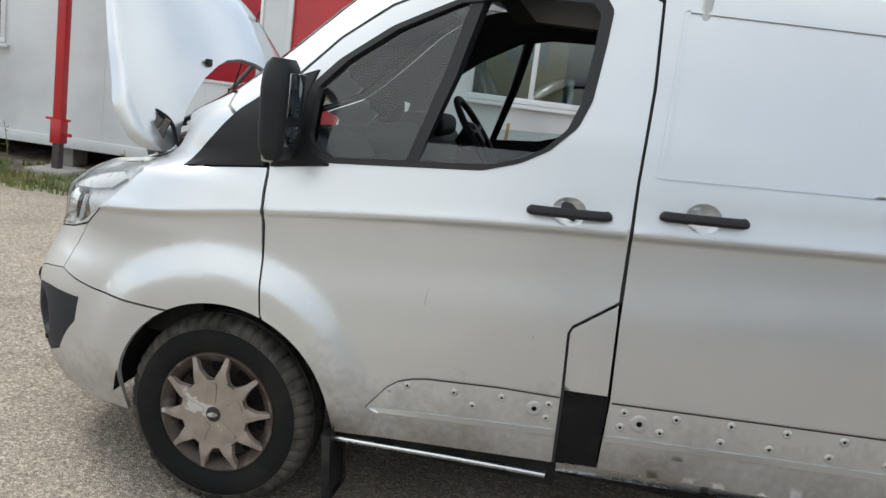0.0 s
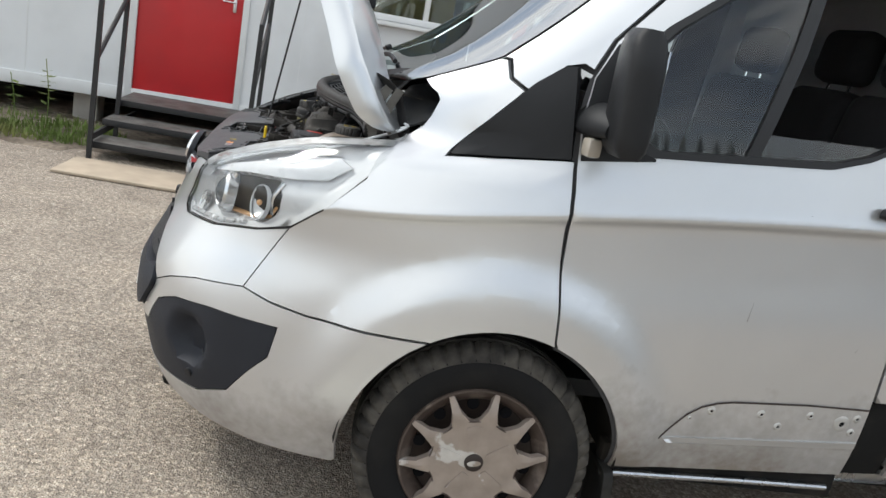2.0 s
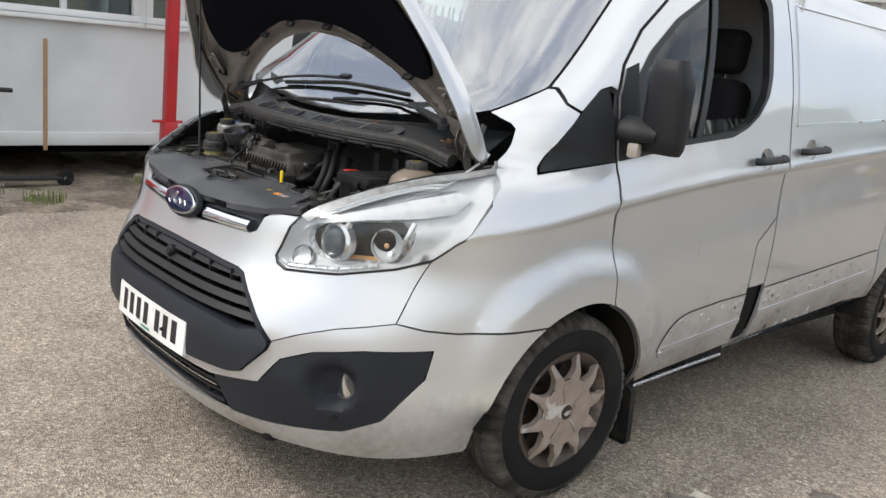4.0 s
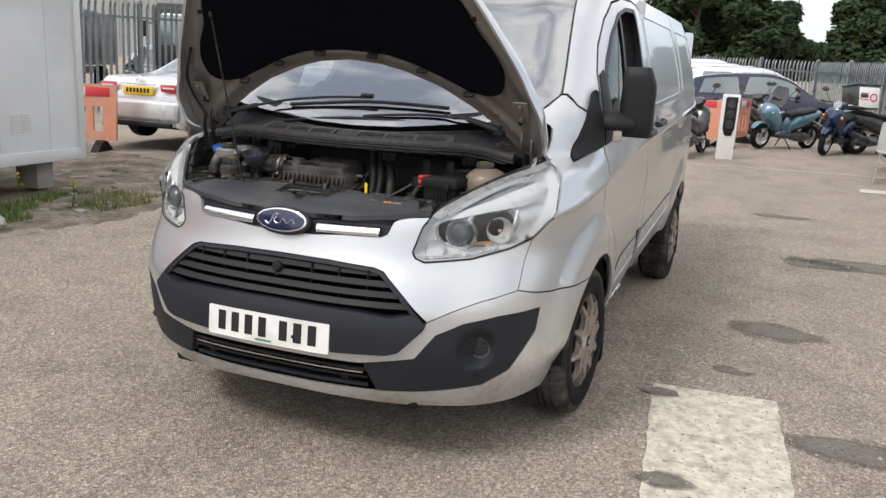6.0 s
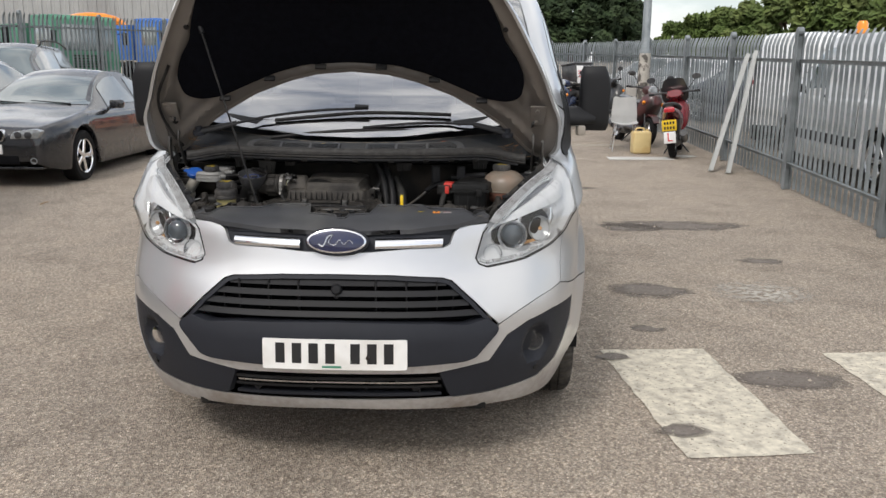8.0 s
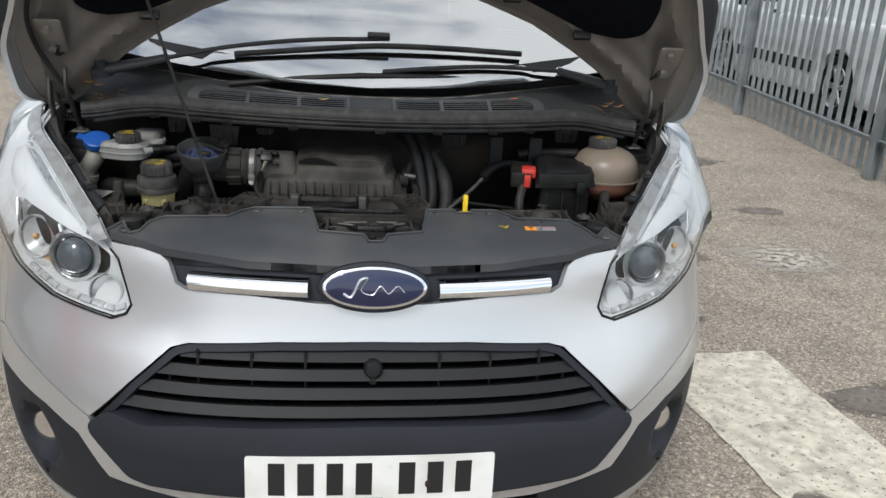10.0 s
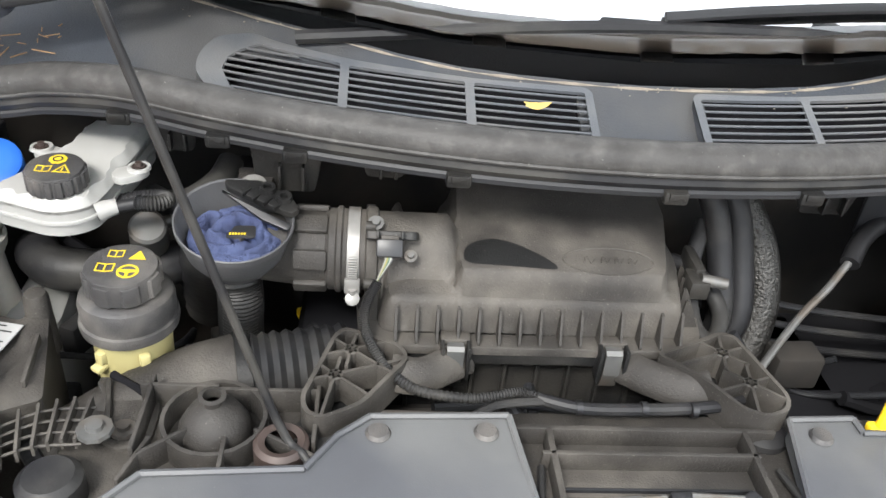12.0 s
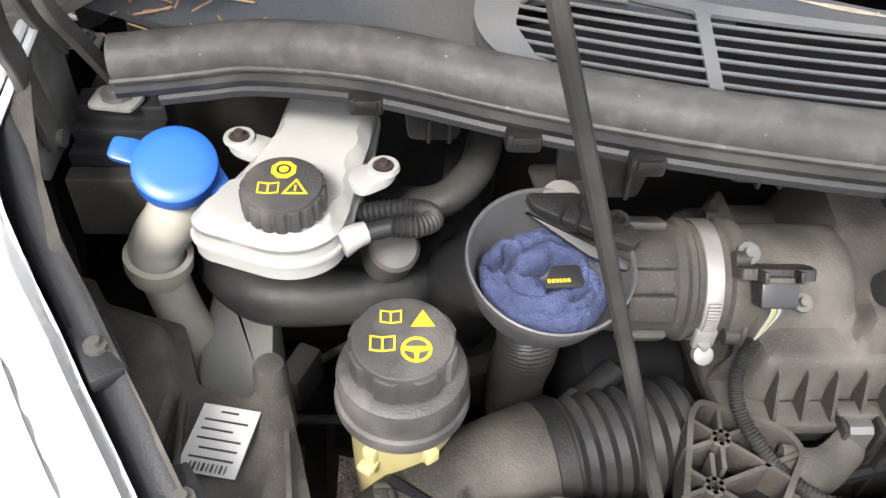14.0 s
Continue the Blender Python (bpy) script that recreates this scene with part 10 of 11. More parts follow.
    def screen(self, name, x0, x1, material, parent, off=.006):
        """Glass right across, from one pillar to the other."""
        bm = B()
        g = []
        n = 10
        for i in range(n + 1):
            x = x0 + (x1 - x0) * i / n
            row = []
            for v in (6.15, 6.8, 7.3, 8, 8.5):
                row.append(self.at(x, v, 1, off))
            mid = self.at(x, 8.99, 1, off)
            mid.y = 0
            g.append([bm.verts.new(p) for p in row] + [bm.verts.new(mid)] + [bm.verts.new((p.x, -p.y, p.z)) for p in row[::-1]])
        for a, b in zip(g, g[1:]):
            for j in range(len(a) - 1):
                bm.faces.new((a[j], a[j + 1], b[j + 1], b[j]))
        bmesh.ops.recalc_face_normals(bm, faces=bm.faces)
        return part(name, bm, material, parent)

    def under(self, parent):
        bm = B()
        box(bm, (-self.L / 2, 0, .42), (self.L - .5, self.W * 2 - .42, .40), .05)
        part("underbody", bm, UNDER, parent)

    def wheels(self, parent, spokes=5, rim_mat=None):
        for a in self.axles:
            for s in (1, -1):
                road_wheel(parent, -a, s * (self.W - .115), self.r, .205, s, spokes, rim_mat or BRUSHED)


def mirror_pair(car, parent, x, paint_mat):
    for s in (1, -1):
        bm = B()
        c = car.at(x, 5, s)
        box(bm, c + Vector((0, s * .12, .06)), (.11, .19, .12), .035)
        rod(bm, c - Vector((0, s * .02, 0)), c + Vector((0, s * .08, .02)), .02)
        part("door_mirror", bm, paint_mat, parent)


def plain_car(name, label, m, L, W, H, paint_mat, style, spokes=5, tail=True):
    """A parked car of one of the common shapes."""
    if style == "estate":
        top = [(0, .62), (.12, .72), (.95, .93), (1.75, H * .94), (2.2, H), (3.6, H * .985), (L - .45, H * .93), (L - .08, .98), (L, .72)]
    elif style == "hatch":
        top = [(0, .62), (.12, .72), (.9, .92), (1.65, H * .93), (2.1, H), (2.9, H * .98), (L - .5, H * .90), (L - .08, .95), (L, .70)]
    else:
        top = [(0, .60), (.12, .68), (1.15, .90), (1.95, H * .95), (2.45, H), (3.0, H * .985), (3.85, 1.04), (L - .12, .98), (L, .72)]
    car = Car(L, W, H, top, .88, (.85, L - 1.0), .32)
    e = thing(name, label, "car", m)
    car.shell(e, paint_mat)
    car.under(e)
    car.wheels(e, spokes)
    w0 = top[2][0]
    w1 = top[3][0]
    car.screen("windscreen", w0 + .06, w1 + .05, CAR_GLASS, e)
    if style == "saloon":
        car.screen("rear_window", 3.10, 3.78, CAR_GLASS, e)
        glass_end = 3.55
    else:
        car.screen("rear_window", L - .42, L - .14, CAR_GLASS, e)
        glass_end = L - .55
    for s in (1, -1):
        car.patch("side_window", w1 - .30, (w1 + glass_end) / 2 - .04, 5.15, 5.92, CAR_GLASS, e, s, slant=.10)
        car.patch("side_window", (w1 + glass_end) / 2 + .04, glass_end, 5.15, 5.92, CAR_GLASS, e, s, slant=.10)
        car.patch("headlight", .05, .42, 3.0, 4.6, LAMP_CLEAR, e, s)
        car.patch("tail_lamp", L - .30, L - .03, 3.0, 4.7, TAIL_RED, e, s)
        for x in (w1 + .55, w1 + 1.4):
            bm = B()
            box(bm, car.at(x, 3.6, s, .015), (.17, .025, .028), .009)
            part("door_handle", bm, paint_mat, e)
    mirror_pair(car, e, w1 - .25, paint_mat)
    return e, car


def build_left_cars():
    # silver saloon, its tail towards the van
    e, car = plain_car("car", "silver saloon car parked tail-on by the fence", at(-7.33, 11.27, 90), 4.87, 1.85, 1.47, CAR_SILVER, "saloon")
    L = car.L
    for s in (1, -1):
        lamp = car.patch("tail_lamp", L - .40, L - .13, 3.3, 4.5, TAIL_RED, e, s, .010)
        bm = B()
        prism(bm, rounded([(-.17, -.060), (.14, -.050), (.16, .060), (-.15, .060)], .03), along((-1, 0, 0), (-L + .004, s * .575, .835)) @ Matrix.Diagonal((s, 1, 1, 1)), .03, .008)
        back = part("tail_lamp", bm, TAIL_RED, e)
        bm = B()
        box(bm, (-L - .028, s * .575, .842), (.006, .22, .022), .002)
        part("reversing_strip", bm, REFLECT_WHITE, back)
    bm = B()
    box(bm, (-L + .03, 0, .50), (.16, 1.50, .32), .07, None, 4)
    part("bumper", bm, CAR_SILVER, e)
    bm = B()
    box(bm, (-L - .055, 0, .30), (.05, 1.30, .07), .02)
    part("diffuser", bm, BLACK_TRIM, e)
    bm = B()
    box(bm, (-L - .012, 0, .79), (.02, .56, .13), .008)
    p = part("plate", bm, PLATE_YELLOW, e)
    bars(p, .50, .11, along((-1, 0, 0), (-L - .022, 0, .79)), 7, 1, INK)
    bm = B()
    box(bm, (-L - .012, 0, .885), (.02, .66, .02), .006)
    part("boot_handle", bm, CHROME, e)
    bm = B()
    lathe(bm, [(.055, 0), (.055, .012), (.045, .014), (.045, .0)], along((-1, 0, 0), (-L + .02, 0, .955)), 24)
    for k in range(3):
        a = 2.094 * k
        rod(bm, (-L + .01, 0, .955), (-L + .01, .046 * math.sin(a), .955 + .046 * math.cos(a)), .006, seg=6)
    part("badge", bm, CHROME, e)
    bm = B()
    prism(bm, [(-.08, 0), (.05, 0), (.02, .05), (0, .06)], along((0, 1, 0), (-3.05, .01, 1.47)) @ Matrix.Rotation(-math.pi / 2, 4, "Z"), .02)
    part("aerial", bm, CAR_SILVER, e)
    # dark coupe, nose towards the van
    L = 4.58
    car = Car(L, 1.78, 1.39, [(0, .66), (.10, .73), (1.25, .93), (1.95, 1.27), (2.45, 1.39), (2.95, 1.37), (3.8, 1.02), (L - .12, .96), (L, .7)], .86, (.80, 3.56), .325)
    e = thing("car", "dark grey two-door coupe parked nose-out on the dirt", "car", at(-5.25, 5.80, -90))
    car.shell(e, CAR_DARK)
    car.under(e)
    car.wheels(e, 5, CHROME)
    car.screen("windscreen", 1.30, 2.02, CAR_GLASS, e)
    car.screen("rear_window", 3.05, 3.7, CAR_GLASS, e)
    for s in (1, -1):
        car.patch("side_window", 1.72, 2.75, 5.15, 5.92, CAR_GLASS, e, s, slant=.1)
        car.patch("side_window", 2.80, 3.42, 5.15, 5.92, CAR_GLASS, e, s, slant=.1)
        bm = B()
        prism(bm, rounded([(.36, .590), (.70, .60), (.745, .69), (.66, .715), (.40, .675)], .025), along((1, 0, 0), (-.085, 0, 0)) @ Matrix.Diagonal((-s, 1, 1, 1)), .10, .01)
        lamp = part("headlight", bm, LAMP_CLEAR, e)
        bm = B()
        for y in (.47, .59):
            lathe(bm, [(.040, 0), (.040, .02), (.0, .028)], along((1, 0, 0), (.015, s * y, .640)), 16)
        part("lens", bm, SMOKE, lamp)
        bm = B()
        prism(bm, rounded([(.02, .555), (.28, .555), (.325, .64), (.305, .705), (.06, .705), (.02, .68)], .03), along((1, 0, 0), (-.005, 0, 0)) @ Matrix.Diagonal((-s, 1, 1, 1)), .04, .012)
        kid = part("grille_surround", bm, CHROME, e)
        bm = B()
        prism(bm, rounded([(.038, .570), (.268, .570), (.306, .64), (.290, .690), (.07, .690), (.038, .67)], .025), along((1, 0, 0), (.030, 0, 0)) @ Matrix.Diagonal((-s, 1, 1, 1)), .010)
        part("grille_insert", bm, DARK, kid)
        bm = B()
        for k in range(9):
            box(bm, (.040, s * (.066 + k * .024), .63), (.006, .006, .105), .001)
        part("grille_slat", bm, BLACK_STEEL, kid)
        bm = B()
        lathe(bm, [(.040, 0), (.040, .02), (.034, .022), (.028, .012), (0, .016)], along((1, 0, 0), (-.02, s * .62, .335)), 18)
        part("fog_light", bm, LAMP_CLEAR, e)
    bm = B()
    box(bm, (-.02, 0, .345), (.05, .90, .11), .015)
    part("lower_intake", bm, DARK, e)
    bm = B()
    box(bm, (-.12, 0, .245), (.16, 1.40, .04), .018)
    part("front_lip", bm, CAR_DARK, e)
    bm = B()
    box(bm, (.012, 0, .47), (.02, .53, .115), .006)
    p = part("plate", bm, PLATE, e)
    bars(p, .48, .10, along((1, 0, 0), (.020, 0, .47)), 7, 1, INK)
    bm = B()
    lathe(bm, [(.042, 0), (.042, .008), (0, .012)], along((1, 0, .6), (-.04, 0, .722)), 20)
    part("badge", bm, BLUE_BADGE, e)
    mirror_pair(car, e, 1.72, CAR_DARK)
    bm = B()
    for s in (.5, -.1):
        rod(bm, (-1.30, s, .955), (-1.36, s - .55, .985), .008, seg=6)
    part("wiper", bm, BLACK_TRIM, e)
    # tall dark estate behind it
    e, car = plain_car("car", "grey estate car with roof rails parked behind the coupe", at(-8.55, 11.6, -78, .04), 4.6, 1.85, 1.72, CAR_GREY, "estate")
    for s in (1, -1):
        bm = B()
        hose(bm, [(-1.9, s * .58, 1.68), (-2.1, s * .60, 1.77), (-3.2, s * .60, 1.77), (-4.0, s * .58, 1.66)], .018, 8)
        part("roof_rail", bm, BLACK_STEEL, e)


def palisade(name, label, line, h, reach, pitch=.155, gap=2.75):
    """Palisade fence along a line: posts, two rails, pointed pales; pales nearer than reach are pieces of their own."""
    e = thing(name, label, "fence")
    e = tagged(e, label, "fence", kind="structure")
    pts = [Vector((x, y, 0)) for x, y in line]
    path, acc = [], 0.0
    for a, b in zip(pts, pts[1:]):
        path.append((acc, a, b))
        acc += (b - a).length
    def spot(s):
        for s0, a, b in reversed(path):
            if s >= s0:
                d = (b - a).normalized()
                p = a + d * (s - s0)
                return Vector((p.x, p.y, rise(p.y))), d
        a, b = path[0][1:]
        return Vector((a.x, a.y, rise(a.y))), (b - a).normalized()
    # a pale: folded strip, splayed at its pointed head
    def pale_mesh(bm, m, hh):
        prof = [(-.034, .006), (-.020, -.008), (0, .004), (.020, -.008), (.034, .006)]
        lev = [(0.03, 1, 0), (hh - .16, 1, 0), (hh - .07, .95, .022), (hh, .12, .055)]
        rings = []
        for z, k, lean in lev:
            rings.append([bm.verts.new(m @ Vector((x * k, -y - lean, z))) for x, y in prof] + [bm.verts.new(m @ Vector((x * k, -y - lean - .005, z))) for x, y in prof[::-1]])
        for a, b in zip(rings, rings[1:]):
            for i in range(10):
                bm.faces.new((a[i], a[(i + 1) % 10], b[(i + 1) % 10], b[i]))
        bm.faces.new(rings[-1])
    bm = B()
    pale_mesh(bm, Matrix.Identity(4), h)
    shape = part("pale", bm, STEEL, e, smooth=False)
    first = True
    far = B()
    n = int(acc / pitch)
    rnd = random.Random(len(name) + int(h * 10))
    count = 0
    for k in range(n):
        p, d = spot(k * pitch + .08)
        m = Matrix.Translation(p) @ Matrix((d, Vector((0, 0, 1)).cross(d), Vector((0, 0, 1)))).transposed().to_4x4() @ Matrix.Rotation(rnd.uniform(-.012, .012), 4, "Y")
        if k * pitch < reach and count < 120:
            count += 1
            if first:
                shape.matrix_basis = m
                first = False
            else:
                o = new("pale", shape.data)
                o.parent = e
                o.matrix_basis = m
        else:
            pale_mesh(far, m, h)
    tagged(part("pale_row", far, STEEL, e, smooth=False), "row of pointed pales further off", kind="stuff")
    k = 0
    while k * gap <= acc:
        p, d = spot(k * gap)
        nrm = Vector((0, 0, 1)).cross(d)
        m = Matrix((d, nrm, Vector((0, 0, 1)))).transposed()
        bm = B()
        c = p - nrm * -.045
        for o, s in ((-.035, (.10, .008, h)), (.035, (.10, .008, h)), (0, (.007, .07, h))):
            box(bm, c + nrm * o + Vector((0, 0, h / 2 + .01)), s, 0, m)
        prism(bm, disc_pts(12, .05), Matrix.Translation(c + Vector((0, 0, h + .005))) @ m.to_4x4() @ Matrix.Rotation(math.pi / 2, 4, "X") @ Matrix.Translation((0, 0, -.035)), .07)
        part("post", bm, STEEL, e, smooth=False)
        if (k + 1) * gap <= acc:
            q, d2 = spot((k + 1) * gap)
            for z in (.32, h - .34):
                bm = B()
                u = (q - p)
                mm = Matrix((u.normalized(), Vector((0, 0, 1)).cross(u).normalized(), Vector((0, 0, 1)))).transposed()
                mid = (p + q) / 2 + nrm * .032 + Vector((0, 0, z))
                box(bm, mid, (u.length - .07, .006, .045), 0, mm)
                box(bm, mid + nrm * .02 + Vector((0, 0, .022)), (u.length - .07, .045, .006), 0, mm)
                part("rail", bm, STEEL, e, smooth=False)
        k += 1


def build_fences():
    palisade("palisade_fence", "galvanised steel palisade fence with pointed pales", [(4.15, 1.0), (4.36, 3.8), (4.50, 6.85), (4.55, 9.5), (4.56, 12.3), (4.42, 15.0), (4.15, 18.0), (3.7, 21.0), (2.2, 26.0), (-4, 32)], 1.90, 15.0)
    palisade("palisade_fence", "tall weathered steel palisade fence with splayed tops", [(-14.3, 7.0), (-12.7, 11.5), (-11.2, 16.0), (-10.2, 19.0), (-7.0, 28)], 2.48, 17.0)
    # lamp post
    e = thing("lamp_post", "grey steel lamp post with peeling wrap and a control box", "lamp post", at(4.12, 13.75))
    bm = B()
    lathe(bm, [(.115, 0), (.115, 1.65), (.085, 1.75), (.070, 7.2), (0, 7.2)], None, 20)
    part("pole", bm, STEEL, e)
    bm = B()
    lathe(bm, [(.120, .55), (.122, .60), (.121, 1.58), (.119, 1.62)], None, 20)
    part("wrap", bm, mat("peeling_wrap", (.46, .43, .38), .8, vary=.2, scale=14, second=(.10, .09, .08), patch=(.46, .54), pscale=7), e, "peeling pale wrap")
    bm = B()
    hose(bm, [(0, 0, 7.1), (-.1, 0, 7.4), (-.9, 0, 7.55)], .04, 10)
    box(bm, (-1.1, 0, 7.55), (.6, .26, .12), .04)
    part("lamp_head", bm, STEEL, e)
    bm = B()
    box(bm, (-.24, .02, .72), (.20, .15, .42), .015)
    part("control_box", bm, CONCRETE, e)
    # two perforated ramps leaning on the fence
    hole = B()
    def ramp_bm():
        bm = B()
        n, w, L = 24, .19, 1.72
        for s in (-1, 1):
            box(bm, (s * w / 2, 0, L / 2), (.012, .055, L), .003)
        for k in range(n + 1):
            box(bm, (0, .02, .02 + k * (L - .04) / n), (w, .006, .026), 0)
        for k in range(3):
            box(bm, ((k - 1) * w / 4, .021, L / 2), (.018, .006, L), 0)
        return bm
    hole.free()
    first = None
    for (bx, by), (tx, ty) in (((3.95, 8.02), (4.44, 8.35)), ((4.13, 7.80), (4.46, 8.10))):
        p, q = Vector((bx, by, rise(by) + .01)), Vector((tx, ty, rise(ty) + 1.60))
        z = (q - p).normalized()
        x = Vector((.25, 1, 0)).normalized()
        y = z.cross(x).normalized()
        m = Matrix.Translation(p) @ Matrix((y.cross(z), y, z)).transposed().to_4x4()
        if first is None:
            e = thing("loading_ramp", "pale perforated steel loading ramp leaning on the fence", "ramp", m, "ramps")
            part("deck", ramp_bm(), mat("ramp_zinc", (.40, .41, .40), .5, .4, vary=.1, scale=20), e, smooth=False)
            first = e
        else:
            copy_thing(first, m)


def scooter(name, label, m, tone, plate=None, learner=False, maxi=False, case=False, seat=None, screen=False):
    """A parked scooter, nose along +x, wheels on the ground."""
    e = thing(name, label, "scooter", m @ Matrix.Rotation(radians(-7), 4, "X"), "parked scooters")
    R, k = .255, 1.08 if maxi else 1.0
    def wheel(x):
        mm = along((0, 1, 0), (x, 0, R))
        bm = B()
        lathe(bm, [(.17, -.05), (.215, -.058), (.250, -.04), (R, 0), (.250, .04), (.215, .058), (.17, .05)], mm, 28)
        w = part("wheel", bm, TYRE, e)
        bm = B()
        lathe(bm, [(.175, -.045), (.155, -.03), (.155, .03), (.175, .045)], mm, 24)
        lathe(bm, [(0, -.05), (.045, -.05), (.045, .05), (0, .05)], mm, 14)
        for i in range(5):
            a = 2 * math.pi * i / 5
            rod(bm, mm @ Vector((.03 * math.cos(a), .03 * math.sin(a), 0)), mm @ Vector((.165 * math.cos(a), .165 * math.sin(a), 0)), .016, .011, 8)
        part("rim", bm, BRUSHED, w)
    fx, rx = .66 * k, -.66 * k
    wheel(fx)
    wheel(rx)
    # legshield and front
    def shell(name_, rows, tone_, parent=None, lab=""):
        """Loft through rounded sections: (x, z, half width, half height, tilt)."""
        bm = B()
        rings = []
        for x, z, w, h, a in rows:
            rr = []
            for i in range(14):
                t = 2 * math.pi * i / 14
                cx, cy = math.cos(t), math.sin(t)
                q = 2.6
                den = (abs(cx) ** q + abs(cy) ** q) ** (1 / q)
                u, v = h * cx / den, w * cy / den
                rr.append(bm.verts.new((x + u * math.sin(a), v, z + u * math.cos(a))))
            rings.append(rr)
        for a, b in zip(rings, rings[1:]):
            for i in range(14):
                bm.faces.new((a[i], a[(i + 1) % 14], b[(i + 1) % 14], b[i]))
        bm.faces.new(rings[0][::-1])
        bm.faces.new(rings[-1])
        bmesh.ops.recalc_face_normals(bm, faces=bm.faces)
        return part(name_, bm, tone_, parent or e, lab, angle=50)
    body = tone
    wmax = .23 if maxi else .19
    shell("legshield", [(.66 * k, .66, .07, .12, .9), (.60 * k, .68, .17, .24, .55), (.50 * k, .66, wmax + .03, .30, .38), (.42 * k, .62, wmax, .30, .3), (.38 * k, .60, wmax * .8, .22, .3)], body)
    shell("floorboard", [(.45, .30, .15, .05, 0), (.20, .28, .16, .06, 0), (-.15, .29, .15, .07, 0), (-.25, .36, .12, .06, 0)], SCOOT_BLACK)
    shell("tail_body", [(.02, .46, .12, .10, 0), (-.12, .56, .155, .16, 0), (-.38, .62, .17, .15, 0), (-.64, .70, .14, .10, .1), (-.86, .77, .085, .05, .2)], body)
    shell("seat", [(.08, .70, .10, .045, 0), (-.08, .755, .14, .06, 0), (-.30, .765, .15, .055, 0), (-.42, .80, .14, .055, 0), (-.66, .83, .12, .045, 0), (-.74, .84, .08, .025, 0)], seat or SEAT_BLACK)
    shell("front_mudguard", [(.92 * k, .42, .05, .012, 1.0), (.82 * k, .52, .075, .018, .7), (.68 * k, .545, .08, .02, 0), (.52 * k, .50, .075, .018, -.5)], body)
    shell("rear_mudguard", [(-.50, .50, .09, .04, 0), (-.78, .56, .085, .03, .3), (-.97, .42, .075, .012, 1.1), (-1.02, .30, .07, .010, 1.4)], SCOOT_BLACK)
    shell("engine", [(-.20, .27, .10, .09, 0), (-.40, .26, .135, .11, 0), (-.62, .26, .12, .09, 0), (-.72, .26, .08, .06, 0)], mat("engine_case", (.20, .20, .20), .5, .5, vary=.2, scale=20, second=(.08, .08, .08), pscale=9))
    bm = B()
    hose(bm, [(-.25, -.16, .22), (-.45, -.18, .25), (-.60, -.19, .30)], .03, 10)
    hose(bm, [(-.55, -.19, .28), (-.95, -.20, .40)], .055, 12)
    part("exhaust", bm, SCOOT_BLACK, e)
    bm = B()
    for s in (1, -1):
        rod(bm, (fx, s * .075, R), (.50 * k, s * .075, .62), .018, seg=8)
        rod(bm, (rx, s * .10, R + .02), (-.58, s * .12, .60), .022, seg=8)
        rod(bm, (.05, s * .06, .22), (-.02, s * .20, .015), .012, seg=8)
    part("suspension", bm, BLACK_STEEL, e)
    # handlebar, mirrors, lamps
    hz = 1.02 if maxi else .98
    shell("handlebar_cowl", [(.50, hz - .04, .09, .10, .5), (.44, hz, .16, .085, .4), (.36, hz + .01, .12, .06, .3)], body if not maxi else SCOOT_BLACK)
    bm = B()
    hose(bm, [(.34, -.34, hz + .02), (.38, -.20, hz + .03), (.40, 0, hz + .01), (.38, .20, hz + .03), (.34, .34, hz + .02)], .018, 10)
    part("handlebar", bm, SCOOT_BLACK, e)
    for s in (1, -1):
        bm = B()
        hose(bm, [(.38, s * .20, hz + .03), (.42, s * .28, hz + .14), (.38, s * .35, hz + .23)], .008, 6)
        mm = along((-1, 0, 0), (.37, s * .37, hz + .26))
        lathe(bm, [(0, -.03), (.045, -.02), (.060, 0), (.058, .012), (0, .012)], mm @ Matrix.Diagonal((1.25, .8, 1, 1)), 18)
        part("mirror", bm, SCOOT_BLACK, e)
        bm = B()
        lathe(bm, [(.032, 0), (.032, .05), (.018, .075), (0, .078)], along((1, s * .3, .4), (.60 * k, s * .165, .74)), 14)
        part("indicator", bm, BEACON if not maxi else LAMP_CLEAR, e)
        bm = B()
        rod(bm, (.34, s * .33, hz + .02), (.32, s * .42, hz + .02), .020, seg=10)
        part("grip", bm, RUBBER, e)
    bm = B()
    if maxi:
        for s in (1, -1):
            prism(bm, rounded([(.03, .70), (.20, .78), (.20, .84), (.04, .77)], .02), along((1, 0, .35), (.62 * k, 0, .02)) @ Matrix.Diagonal((s, 1, 1, 1)), .05, .01)
    else:
        lathe(bm, [(.085, 0), (.085, .03), (.07, .05), (0, .058)], along((1, 0, .15), (.53, 0, hz - .01)), 24)
    part("headlight", bm, LAMP_CLEAR, e)
    bm = B()
    box(bm, (-.875, 0, .76), (.05, .17, .075), .02)
    part("tail_lamp", bm, TAIL_RED, e)
    if screen or maxi:
        bm = B()
        sheet(bm, rounded([(-.20, 0), (.20, 0), (.23, .20), (.15, .40), (-.15, .40), (-.23, .20)], .06), lambda u, v, d: Vector((.56 - .42 * v - 1.2 * u * u + d, u, hz - .14 + v)), (), .05, .006)
        part("screen", bm, SMOKE, e)
